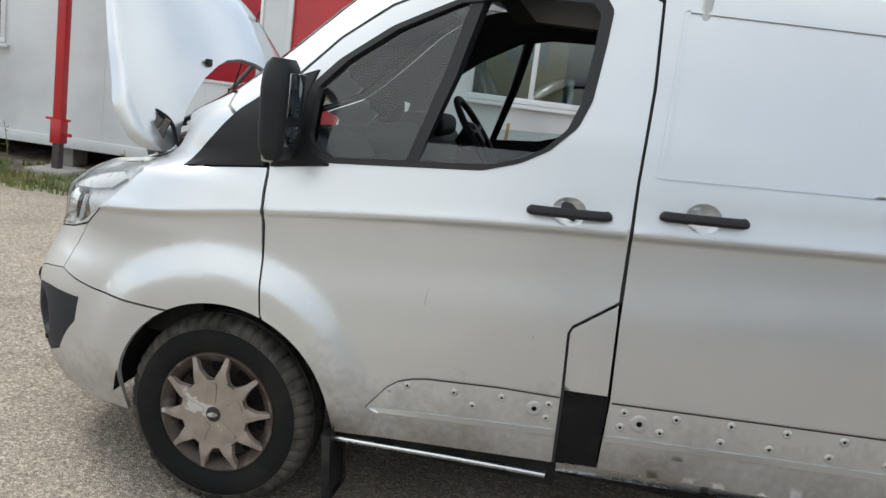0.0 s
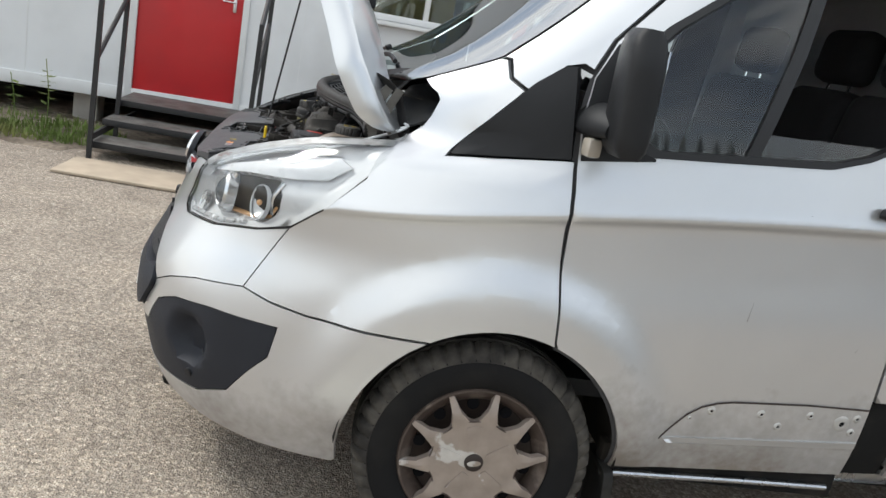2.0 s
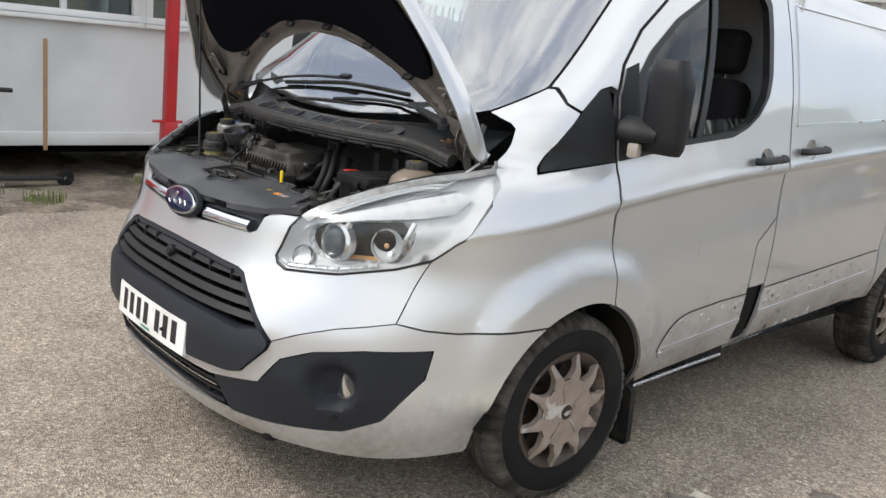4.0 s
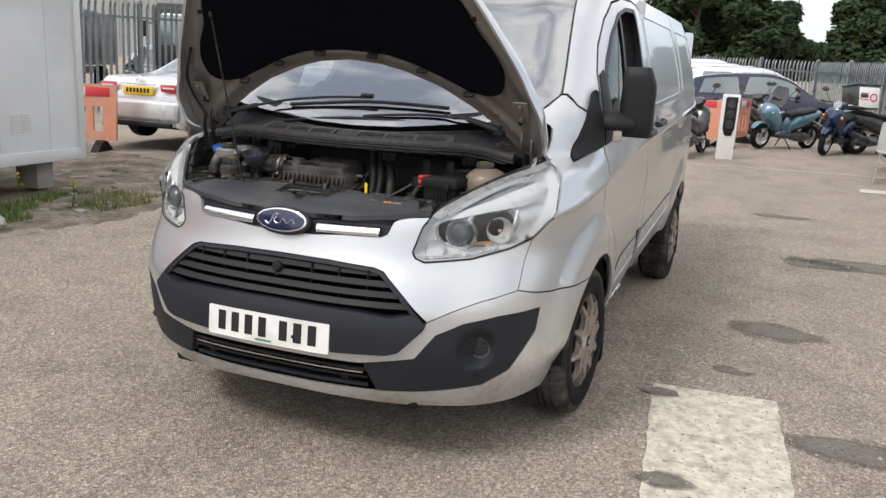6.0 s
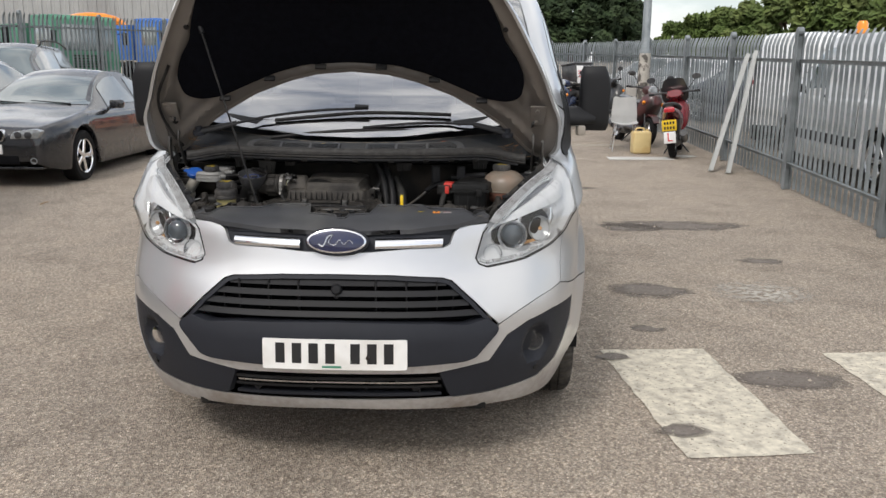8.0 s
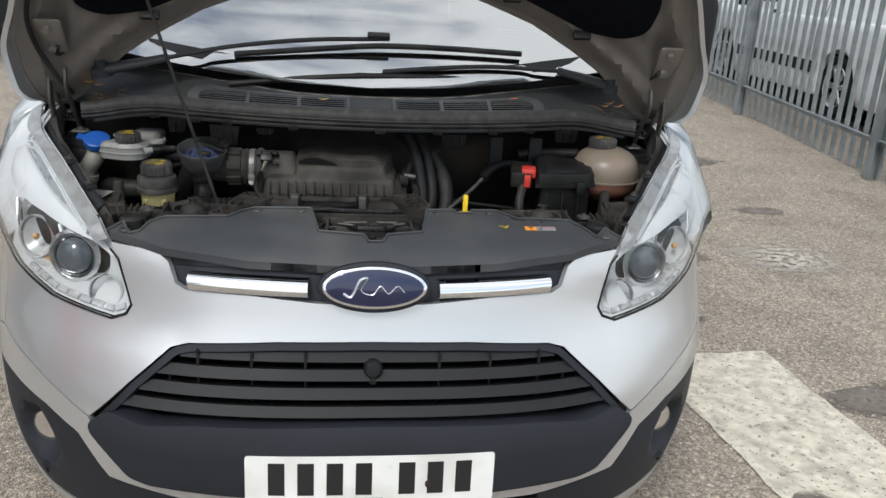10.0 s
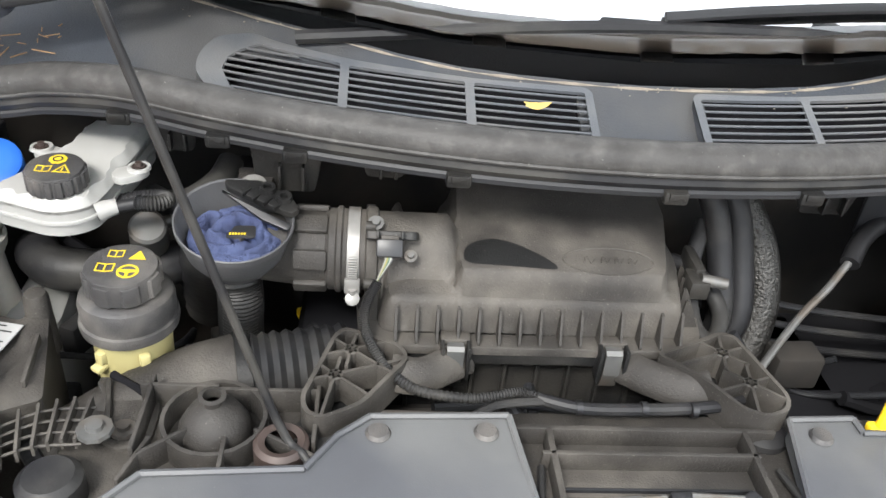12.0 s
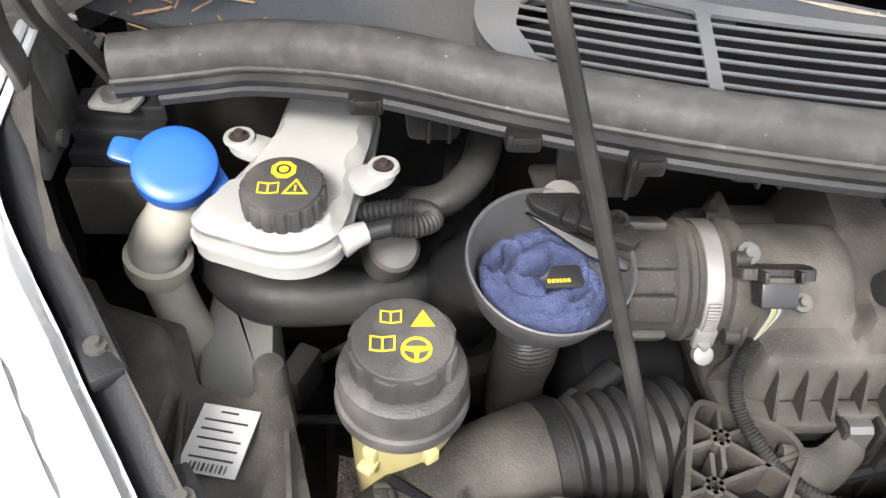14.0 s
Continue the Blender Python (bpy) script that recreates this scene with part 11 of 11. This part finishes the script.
    if plate:
        mm = along((-1, 0, -.12), (-1.015, 0, .53))
        bm = B()
        box(bm, mm.translation, (.22, .17, .008), .002, mm.to_3x3())
        p = part("plate", bm, plate, e)
        bars(p, .20, .15, mm, 4, 2, INK)
        if learner:
            ml = along((-1, 0, .0), (-1.035, 0, .345))
            bm = B()
            box(bm, ml.translation, (.178, .178, .006), .002, ml.to_3x3())
            lp = part("learner_plate", bm, WHITE_PAINT, e, "white learner plate with a red letter L")
            cu = bpy.data.curves.new("letter", "FONT")
            cu.body, cu.size, cu.extrude, cu.align_x, cu.align_y = "L", .19, .001, "CENTER", "CENTER"
            cu.materials.append(L_RED)
            o = new("letter", cu)
            o.parent = lp
            o.matrix_basis = ml @ Matrix.Translation((0, 0, .006))
    if case:
        bm = B()
        box(bm, (-.62, 0, 1.12), (.50, .48, .46), .02)
        c = part("delivery_box", bm, SCOOT_BLACK, e, "black delivery box with white printed sides")
        bm = B()
        for y in (-.243, .243):
            box(bm, (-.62, y, 1.11), (.46, .006, .40), .002)
        box(bm, (-.367, 0, 1.11), (.006, .44, .40), .002)
        part("box_panel", bm, WHITE_PAINT, c)
        bm = B()
        for y, d in ((-.247, -1), (.247, 1)):
            lathe(bm, [(.06, 0), (.085, .001), (.085, .003), (.06, .003)], along((0, d, 0), (-.52, y, 1.11)), 20)
            for r in range(3):
                box(bm, (-.72, y, 1.19 - r * .06), (.18, .003, .02))
        part("print", bm, L_RED, c)
        bm = B()
        box(bm, (-.62, 0, 1.365), (.54, .50, .035), .012)
        part("lid", bm, SCOOT_BLACK, c)
    return e


def build_right_row():
    scooter("scooter", "dark red scooter with a yellow plate and learner plate", at(3.98, 10.12, 72), MAROON, PLATE_YELLOW, True, screen=True)
    scooter("scooter", "worn brown and black scooter facing out, seat torn", at(3.55, 11.75, -78), SCOOT_WINE, screen=False, seat=SCOOT_BLACK)
    scooter("scooter", "black scooter with a boxy delivery case on its rack", at(3.55, 15.6, 35), SCOOT_BLACK, PLATE_YELLOW, True, case=True)
    scooter("scooter", "glossy navy scooter with a round headlight, weeds behind", at(2.62, 15.0, -112), SCOOT_NAVY)
    scooter("scooter", "light blue maxi scooter with a tall smoked screen", at(1.62, 15.35, -130), SCOOT_BLUE, maxi=True)
    scooter("scooter", "black scooter with a yellow plate behind the barrier", at(.95, 17.6, 75), SCOOT_BLACK, PLATE_YELLOW)
    scooter("scooter", "black scooter with yellow plate and learner plate by barriers", at(.12, 12.45, 82), SCOOT_BLACK, PLATE_YELLOW, True)
    scooter("scooter", "black and blue scooter standing behind the orange barrier", at(-.75, 15.6, 60), SCOOT_NAVY)
    # chair
    e = thing("chair", "grey plastic shell chair with thin metal legs", "chair", at(3.18, 10.55, -95))
    bm = B()
    sheet(bm, rounded([(-.21, 0), (.21, 0), (.22, .30), (.22, .52), (.19, .86), (-.19, .86), (-.22, .52), (-.22, .30)], .05), lambda u, v, d: Vector((.22 - min(v, .40) + .06 * max(0, v - .40) * -1 - .10 * (1 - abs(min(1, abs(v - .42) / .10))) * .3, u, .45 + .03 * (u / .2) ** 2 + (max(0, v - .40)) * .95 + d)), (), .05, .008)
    part("seat_shell", bm, mat("chair_plastic", (.42, .42, .41), .5, vary=.08, scale=6), e)
    for sx, sy in ((.19, .19), (.19, -.19), (-.19, .19), (-.19, -.19)):
        bm = B()
        rod(bm, (sx * .8, sy * .8, .455), (sx * 1.15, sy * 1.1, .0), .011, seg=8)
        part("leg", bm, BRUSHED, e)
    # jerrycan
    e = thing("jerrycan", "cream plastic jerrycan standing on the asphalt", "jerrycan", at(3.38, 10.12, 8))
    bm = B()
    box(bm, (0, 0, .185), (.30, .22, .37), .035, None, 3)
    part("body", bm, JERRY, e)
    bm = B()
    hose(bm, [(-.10, 0, .37), (-.08, 0, .415), (.03, 0, .415), (.05, 0, .37)], .014, 10)
    part("handle", bm, JERRY, e)
    bm = B()
    lathe(bm, [(.028, .365), (.028, .40), (0, .402)], Matrix.Translation((.10, 0, 0)), 16)
    part("cap", bm, JERRY, e)
    # flat board and scraps
    for x, y, w, d, tu, lab in ((3.22, 9.40, 1.05, .42, 4, "pale flattened board lying on the asphalt"), (4.02, 9.75, .35, .3, 30, "pale flattened board lying on the asphalt")):
        e = thing("board", lab, "board", at(x, y, tu))
        bm = B()
        prism(bm, dense([(-w / 2, -d / 2), (w / 2, -d / 2 + .05), (w / 2 - .06, d / 2), (-w / 2 + .05, d / 2 - .03)], .2), None, .012, .003)
        part("sheet", bm, mat("board_pale", (.50, .49, .46), .75, vary=.08, scale=5), e)
    # upright white panel with a black insert
    e = thing("speaker_panel", "white standing speaker panel with a black front", "panel", at(.68, 12.2, -68))
    bm = B()
    prism(bm, rounded([(-.15, 0), (.15, 0), (.15, 1.15), (-.15, 1.15)], .02), along((1, 0, -.06), (0, 0, 0), (0, 0, 1)), .06, .01)
    part("case", bm, WHITE_PAINT, e)
    bm = B()
    prism(bm, rounded([(-.06, .42), (.06, .42), (.105, .55), (.105, 1.10), (-.105, 1.10), (-.105, .55)], .03), along((1, 0, -.06), (.061, 0, 0)), .012, .004)
    f = part("front", bm, BLACK_TRIM, e)
    bm = B()
    for z in (.62, .80, .98):
        lathe(bm, [(.075, 0), (.070, .006), (.04, .001), (0, .006)], along((1, 0, -.06), (.074 - z * -.06, 0, z)), 20)
    part("driver", bm, SCOOT_BLACK, f)


def build_barriers():
    def barrier():
        e = thing("barrier", "faded orange plastic pedestrian barrier with red and white band", "barrier", at(0, 0), "orange barriers")
        holes = [rounded([(x, .30), (x + .15, .30), (x + .15, .66), (x, .66)], .03) for x in (-.86, -.61, -.36, -.11, .14, .39, .64)]
        bm = B()
        front = [(-.98, .16), (.98, .16), (1.0, .98), (-1.0, .98)]
        sheet(bm, rounded(front, .04), lambda u, v, d: Vector((u, -.022 - d * 0 , v)), holes, .12, 0)
        sheet(bm, rounded(front, .04), lambda u, v, d: Vector((u, .022, v)), holes, .12, 0)
        for lp in [rounded(front, .04)] + holes:
            for a, b in zip(lp, lp[1:] + lp[:1]):
                bm.faces.new([bm.verts.new(q) for q in ((a[0], -.022, a[1]), (b[0], -.022, b[1]), (b[0], .022, b[1]), (a[0], .022, a[1]))])
        part("panel", bm, ORANGE_PALE, e)
        for y in (-.027, .027):
            for i in range(5):
                bm = B()
                box(bm, (-.72 + i * .36, y, .87), (.36, .006, .13), .001)
                part("band", bm, REFLECT_RED if i % 2 == 0 else REFLECT_WHITE, e)
        for x in (-.75, .75):
            bm = B()
            prism(bm, [(-.26, 0), (.26, 0), (.22, .05), (.05, .17), (-.05, .17), (-.22, .05)], along((1, 0, 0), (x - .06, 0, 0)), .12, .012)
            part("foot", bm, RUBBER, e)
        return e
    first = barrier()
    first.matrix_basis = at(-.57, 14.35, -8)
    for x, y, a in ((-2.62, 14.75, -3), (.66, 15.2, 78), (-8.35, 5.70, 20)):
        copy_thing(first, at(x, y, a))


def build_parked_row():
    for k, (x, y, a, tone, style, H) in enumerate(((.55, 19.6, 4, CAR_BLUE, "hatch", 1.50), (.35, 21.2, 3, CAR_SILVER, "estate", 1.62), (-.1, 23.0, 3, CAR_WHITE, "hatch", 1.66), (-.6, 25.0, 3, CAR_SILVER, "estate", 1.72), (-1.3, 27.2, 3, CAR_WHITE, "estate", 1.8))):
        plain_car("car", ("navy hatchback", "silver estate", "white hatchback", "silver estate", "white estate")[k] + " parked in a row by the fence", at(x + 2.6, y, a), 4.25, 1.78, H, tone, style)
    for k, (x, y, a, tone, style) in enumerate(((-9.6, 58, -50, CAR_WHITE, "hatch"), (-8.4, 60, -50, CAR_SILVER, "saloon"), (-7.2, 62, -50, CAR_WHITE, "hatch"), (-12, 64, -50, CAR_RED, "hatch"), (-10.5, 66, -50, CAR_WHITE, "saloon"))):
        plain_car("car", "far " + ("white", "silver", "white", "red", "white")[k] + " car parked at the end of the yard", at(x, y, a), 4.2, 1.78, 1.48, tone, style)
    for k, (x, y, a, tone) in enumerate(()):
        white_van(at(x, y, a), tone, 2.0)


def white_van(m, tone, H=2.15, beacons=False):
    """A panel van with a short nose along +x."""
    L = 5.2
    car = Car(L, 1.95, H, [(0, .85), (.10, .98), (.75, 1.18), (1.55, H * .94), (1.95, H), (L - .3, H * .995), (L - .06, H * .95), (L, H * .9)], 1.05, (.85, 3.9), .34, .13)
    e = thing("van", "white panel van parked behind the palisade fence" + (" with orange beacons" if beacons else ""), "van", m)
    car.shell(e, tone)
    car.under(e)
    car.wheels(e, 6, BRUSHED)
    car.screen("windscreen", .80, 1.55, CAR_GLASS, e)
    for s in (1, -1):
        car.patch("side_window", 1.35, 2.15, 5.15, 5.85, CAR_GLASS, e, s, slant=.12)
        car.patch("headlight", .05, .45, 3.0, 4.4, LAMP_CLEAR, e, s)
        car.patch("tail_lamp", L - .16, L - .02, 3.0, 5.1, TAIL_RED, e, s)
        car.patch("sill_trim", 1.25, 3.5, 1.8, 2.15, BLACK_TRIM, e, s, .012)
        for x in (2.35, 3.35):
            car.patch("door_gap", x, x + .012, 2.2, 5.9, DARK, e, s, .004, 1, 12)
        bm = B()
        box(bm, car.at(2.2, 3.7, s, .02), (.18, .03, .04), .01)
        part("door_handle", bm, BLACK_TRIM, e)
    mirror_pair(car, e, 1.4, BLACK_TRIM)
    if beacons:
        for y in (-.55, .55):
            bm = B()
            lathe(bm, [(.07, 0), (.07, .12), (.05, .16), (0, .165)], Matrix.Translation((-2.2, y, H - .01)), 16)
            part("beacon", bm, BEACON, e)
    return e


def build_behind_fence():
    white_van(at(6.35, 9.9, 88), WHITE_VAN, 1.88, True)
    white_van(at(6.55, 2.2, -92), WHITE_VAN, 2.05)
    white_van(at(8.6, 14.8, 60), WHITE_VAN, 1.9, True)
    for x, y, a, tone, lab in ((7.0, 13.6, 100, CAR_SILVER, "silver"), (6.4, 18.0, 120, CAR_BLUE, "navy"), (6.0, 21.5, 110, CAR_SILVER, "silver"), (9.5, 19.5, 90, CAR_WHITE, "white"), (5.2, 25.5, 140, CAR_WHITE, "white")):
        plain_car("car", lab + " car parked behind the palisade fence", at(x, y, a), 4.3, 1.8, 1.50, tone, "hatch")


def lorry(m, label, cab, bodytone, open_top=True, bed=4.5):
    e = thing("lorry", label, "lorry", m)
    bm = B()
    sheet_pts = rounded([(0, .45), (0, 1.35), (-.18, 2.55), (-.4, 2.68), (-1.75, 2.68), (-1.75, .45)], .08)
    prism(bm, sheet_pts, along((0, -1, 0), (0, 1.1, 0)) @ Matrix.Diagonal((1, 1, 1, 1)), 2.2, .06)
    # the prism's x runs along the lorry
    c = part("cab", bm, cab, e)
    bm = B()
    box(bm, (-.075, 0, 1.95), (.04, 1.8, .85), .02, Matrix.Rotation(radians(-8.5), 3, "Y"))
    part("windscreen", bm, CAR_GLASS, c)
    for s in (1, -1):
        bm = B()
        box(bm, (-.85, s * 1.10, 1.95), (.95, .03, .75), .02)
        part("side_window", bm, CAR_GLASS, c)
        bm = B()
        box(bm, (.02, s * .82, .80), (.05, .30, .2), .03)
        part("headlight", bm, LAMP_CLEAR, c)
        bm = B()
        box(bm, (.08, s * 1.28, 1.95), (.08, .16, .42), .03)
        rod(bm, (-.05, s * 1.05, 2.1), (.08, s * 1.28, 2.1), .015, seg=8)
        part("mirror", bm, BLACK_TRIM, c)
    bm = B()
    for k in range(5):
        box(bm, (.015, 0, 1.0 + k * .09), (.03, 1.2, .045), .01)
    part("grille", bm, BLACK_TRIM, c)
    bm = B()
    box(bm, (.03, 0, .55), (.14, 2.15, .26), .04)
    part("bumper", bm, BLACK_TRIM, e)
    bm = B()
    box(bm, (-1.9 - bed / 2, 0, .80), (bed + 1.8, .9, .22), .01)
    part("chassis", bm, BLACK_STEEL, e)
    bm = B()
    box(bm, (-1.95 - bed / 2, 0, 1.05), (bed, 2.3, .12), .01)
    for s in (1, -1):
        box(bm, (-1.95 - bed / 2, s * 1.12, 1.75), (bed, .05, 1.35), .01)
        for k in range(6):
            box(bm, (-2.05 - k * bed / 5.3, s * 1.16, 1.75), (.07, .05, 1.35), .01)
    for x in (-1.98, -1.92 - bed):
        box(bm, (x, 0, 1.75), (.05, 2.3, 1.35), .01)
    part("body", bm, bodytone, e)
    for x in (-.75, -1.2 - bed * .8):
        for s in (1, -1):
            road_wheel(e, x, s * .98, .48, .28, s, 6, STEEL)
    return e


def build_left_back():
    lorry(at(-12.4, 17.0, -58), "white tipper lorry behind the tall fence", WHITE_VAN, BLACK_STEEL)
    lorry(at(-13.6, 15.4, -68), "black tipper lorry behind the tall fence", BLACK_STEEL, BLACK_STEEL)
    plain_car("car", "dark grey car parked behind the tall fence", at(-13.5, 14.6, -40), 4.4, 1.8, 1.55, CAR_DARK, "estate")
    plain_car("car", "dark grey car parked behind the tall fence", at(-11.4, 20.2, -45), 4.4, 1.8, 1.50, CAR_DARK, "hatch")
    lorry(at(-12.2, 24.5, -35), "green skip lorry behind the tall fence", LORRY_GREEN, LORRY_GREEN)
    lorry(at(-15.5, 11.5, -55), "black and white lorry behind the tall fence", WHITE_VAN, STEEL)
    lorry(at(-11.5, 32, -30), "blue flatbed lorry by the warehouse", LORRY_BLUE, LORRY_BLUE)
    # digger arm
    e = thing("digger", "orange digger arm over the lorry bodies", "digger", at(-18.5, 33, 20))
    bm = B()
    box(bm, (0, 0, 1.2), (2.0, 1.6, 1.5), .15)
    part("body", bm, BEACON, e)
    bm = B()
    hose(bm, [(.6, 0, 1.6), (1.6, 0, 2.7), (3.4, 0, 2.7), (4.4, 0, 1.7)], .17, 8, 4)
    part("arm", bm, BEACON, e)
    bm = B()
    for s in (1, -1):
        box(bm, (0, s * .8, .3), (2.6, .4, .6), .2)
    part("track", bm, BLACK_STEEL, e)
    # warehouse with ribbed cladding
    def ribbed(name, label, a, b, h, tone, depth=18, pitch=.6):
        e = thing(name, label, "building")
        e = tagged(e, label, "building", kind="structure")
        a, b = Vector((*a, 0)), Vector((*b, 0))
        d = (b - a).normalized()
        nrm = Vector((0, 0, 1)).cross(d)
        z0 = min(rise(a.y), rise(b.y)) - .2
        n = int((b - a).length / pitch)
        bm = B()
        prof = []
        for i in range(n):
            for f, o in ((0, 0), (.30, 0), (.38, .05), (.80, .05), (.88, 0)):
                prof.append(a + d * ((i + f) * pitch) - nrm * o)
        prof.append(b)
        lo = [bm.verts.new(p + Vector((0, 0, z0))) for p in prof]
        hi = [bm.verts.new(p + Vector((0, 0, z0 + h))) for p in prof]
        for i in range(len(prof) - 1):
            bm.faces.new((lo[i], lo[i + 1], hi[i + 1], hi[i]))
        part("wall", bm, tone, e, smooth=False)
        bm = B()
        c = (a + b) / 2 + nrm * (depth / 2 + .02)
        m3 = Matrix((d, nrm, Vector((0, 0, 1)))).transposed()
        box(bm, c + Vector((0, 0, z0 + h / 2 - .1)), ((b - a).length, depth, h - .2), 0, m3)
        part("hall", bm, tone, e, smooth=False)
        bm = B()
        m4 = Matrix.Translation((a + b) / 2 + Vector((0, 0, z0 + h))) @ m3.to_4x4()
        w = (b - a).length / 2 + .3
        prism(bm, [(-.35, -.05), (depth / 2, 1.6), (depth + .35, -.05), (depth + .35, .12), (depth / 2, 1.8), (-.35, .12)], m4 @ Matrix.Translation((-w, 0, 0)) @ Matrix(((0, 0, 1, 0), (1, 0, 0, 0), (0, 1, 0, 0), (0, 0, 0, 1))), 2 * w)
        part("roof", bm, CLADDING, e, smooth=False)
        return e
    ribbed("warehouse", "long grey warehouse with ribbed metal cladding", (-52, 48), (-14, 62), 7.2, CLADDING)
    ribbed("warehouse", "pale cream warehouse end behind the containers", (-24, 96), (-12.2, 92), 6.2, CLAD_CREAM, 24)
    for x, y, a, L in ((-15, 86, 2, 5.0), (-10.2, 85.5, 2, 4.0)):
        e = thing("container", "dark green corrugated steel container", "container", at(x, y, a), "containers")
        bm = B()
        box(bm, (0, 0, 1.2), (L, 2.4, 2.4), .02)
        for k in range(int(L / .3)):
            box(bm, (-L / 2 + .15 + k * .3, -1.21, 1.2), (.14, .06, 2.2), .01)
        part("body", bm, CONTAINER_GREEN, e)
        bm = B()
        box(bm, (0, 0, 2.44), (L + .1, 2.5, .1), .02)
        part("roof", bm, CONTAINER_GREEN, e)


def tree(x, y, h, w, tone, seed, base=.22, n=2600, size=.30):
    """A tree: tapered trunk, limbs, and a crown of many leaf sprays in uneven clumps."""
    rnd = random.Random(seed)
    e = thing("tree", ("dark" if tone is LEAF_DARK else "fresh") + " green leafy tree beyond the yard", "tree", at(x, y), "trees")
    bm = B()
    hose(bm, [(0, 0, -.1), (rnd.uniform(-.2, .2), 0, h * .3), (rnd.uniform(-.4, .4), rnd.uniform(-.3, .3), h * .62), (rnd.uniform(-.5, .5), 0, h * .86)], lambda t: .035 * h * (1 - .85 * t) + .02, 9, 4)
    clumps = []
    for k in range(30):
        f = rnd.random() ** .8
        z = h * (base + (1 - base) * f)
        span = w * (1 - .78 * max(0, f - .35) ** 1.3 * 1.4) * rnd.uniform(.35, 1.0)
        a = rnd.uniform(0, 6.283)
        r = rnd.uniform(.10, .20) * h * (.7 + .3 * (1 - f))
        c = Vector((span * math.cos(a), span * math.sin(a), min(z, h - r * .7)))
        clumps.append((c, r))
        if k < 14:
            s = Vector((0, 0, max(h * .18, c.z - .35 * span - .6)))
            hose(bm, [s, (s + c) / 2 + Vector((0, 0, .2)), c], lambda t: .010 * h * (1 - .8 * t) + .008, 6, 3)
    part("trunk", bm, BARK, e)
    vs, fs = [], []
    for i in range(n):
        c, r = clumps[rnd.randrange(len(clumps))]
        d = Vector((rnd.gauss(0, 1), rnd.gauss(0, 1), rnd.gauss(0, .8))).normalized()
        p = c + d * r * rnd.uniform(.55, 1.05)
        u = Vector((rnd.gauss(0, 1), rnd.gauss(0, 1), rnd.gauss(0, .6))).normalized()
        v = u.orthogonal().normalized()
        s = size * rnd.uniform(.5, 1.2)
        k = len(vs)
        vs += [tuple(p - u * s), tuple(p + v * s * .5), tuple(p + u * s), tuple(p - v * s * .5)]
        fs.append((k, k + 1, k + 2, k + 3))
    me = bpy.data.meshes.new("crown")
    me.from_pydata(vs, [], fs)
    me.materials.append(tone)
    o = new("crown", me)
    o.parent = e


def build_trees():
    # bearing from the van's front, distance, rise above the horizon, half width
    dark = ((-7.2, 84, 6.4, 3.0), (-5.4, 76, 7.4, 3.2), (-3.7, 80, 7.2, 3.2), (-1.9, 76, 6.6, 2.8), (-.6, 84, 5.2, 2.0), (.9, 95, 3.1, 2.4), (2.2, 98, 2.9, 2.4), (3.7, 72, 5.3, 2.2), (5.1, 70, 5.9, 2.4), (6.7, 72, 6.0, 2.6), (8.3, 70, 5.3, 2.2), (9.7, 74, 5.0, 1.9), (10.6, 76, 4.3, 1.3), (-9.5, 110, 4.2, 3.0), (-12, 112, 4.6, 3.0), (6.0, 82, 5.2, 3.0), (-4.5, 90, 6.2, 3.4))
    light = ((11.9, 92, 1.9, 2.0), (13.3, 66, 3.0, 1.5), (14.9, 64, 3.5, 1.7), (16.5, 60, 3.9, 1.8), (18.1, 58, 4.2, 1.8), (19.9, 52, 5.1, 2.0), (21.8, 48, 5.9, 2.2), (24, 48, 6.2, 2.4), (27, 46, 6.0, 2.4), (-8.3, 74, 2.9, 1.3))
    k = 0
    for rows, tone, size in ((dark, LEAF_DARK, .33), (light, LEAF_LIGHT, .24)):
        for bearing, d, up, w in rows:
            k += 1
            x, y = .7 + d * math.sin(radians(bearing)), -4 + d * math.cos(radians(bearing))
            tree(x, y, d * math.tan(radians(up)) + 1.5 - rise(y), w, tone, 100 + k, .04, 8000, size)


build_left_cars()
build_fences()
build_right_row()
build_barriers()
build_parked_row()
build_behind_fence()
build_left_back()
build_trees()
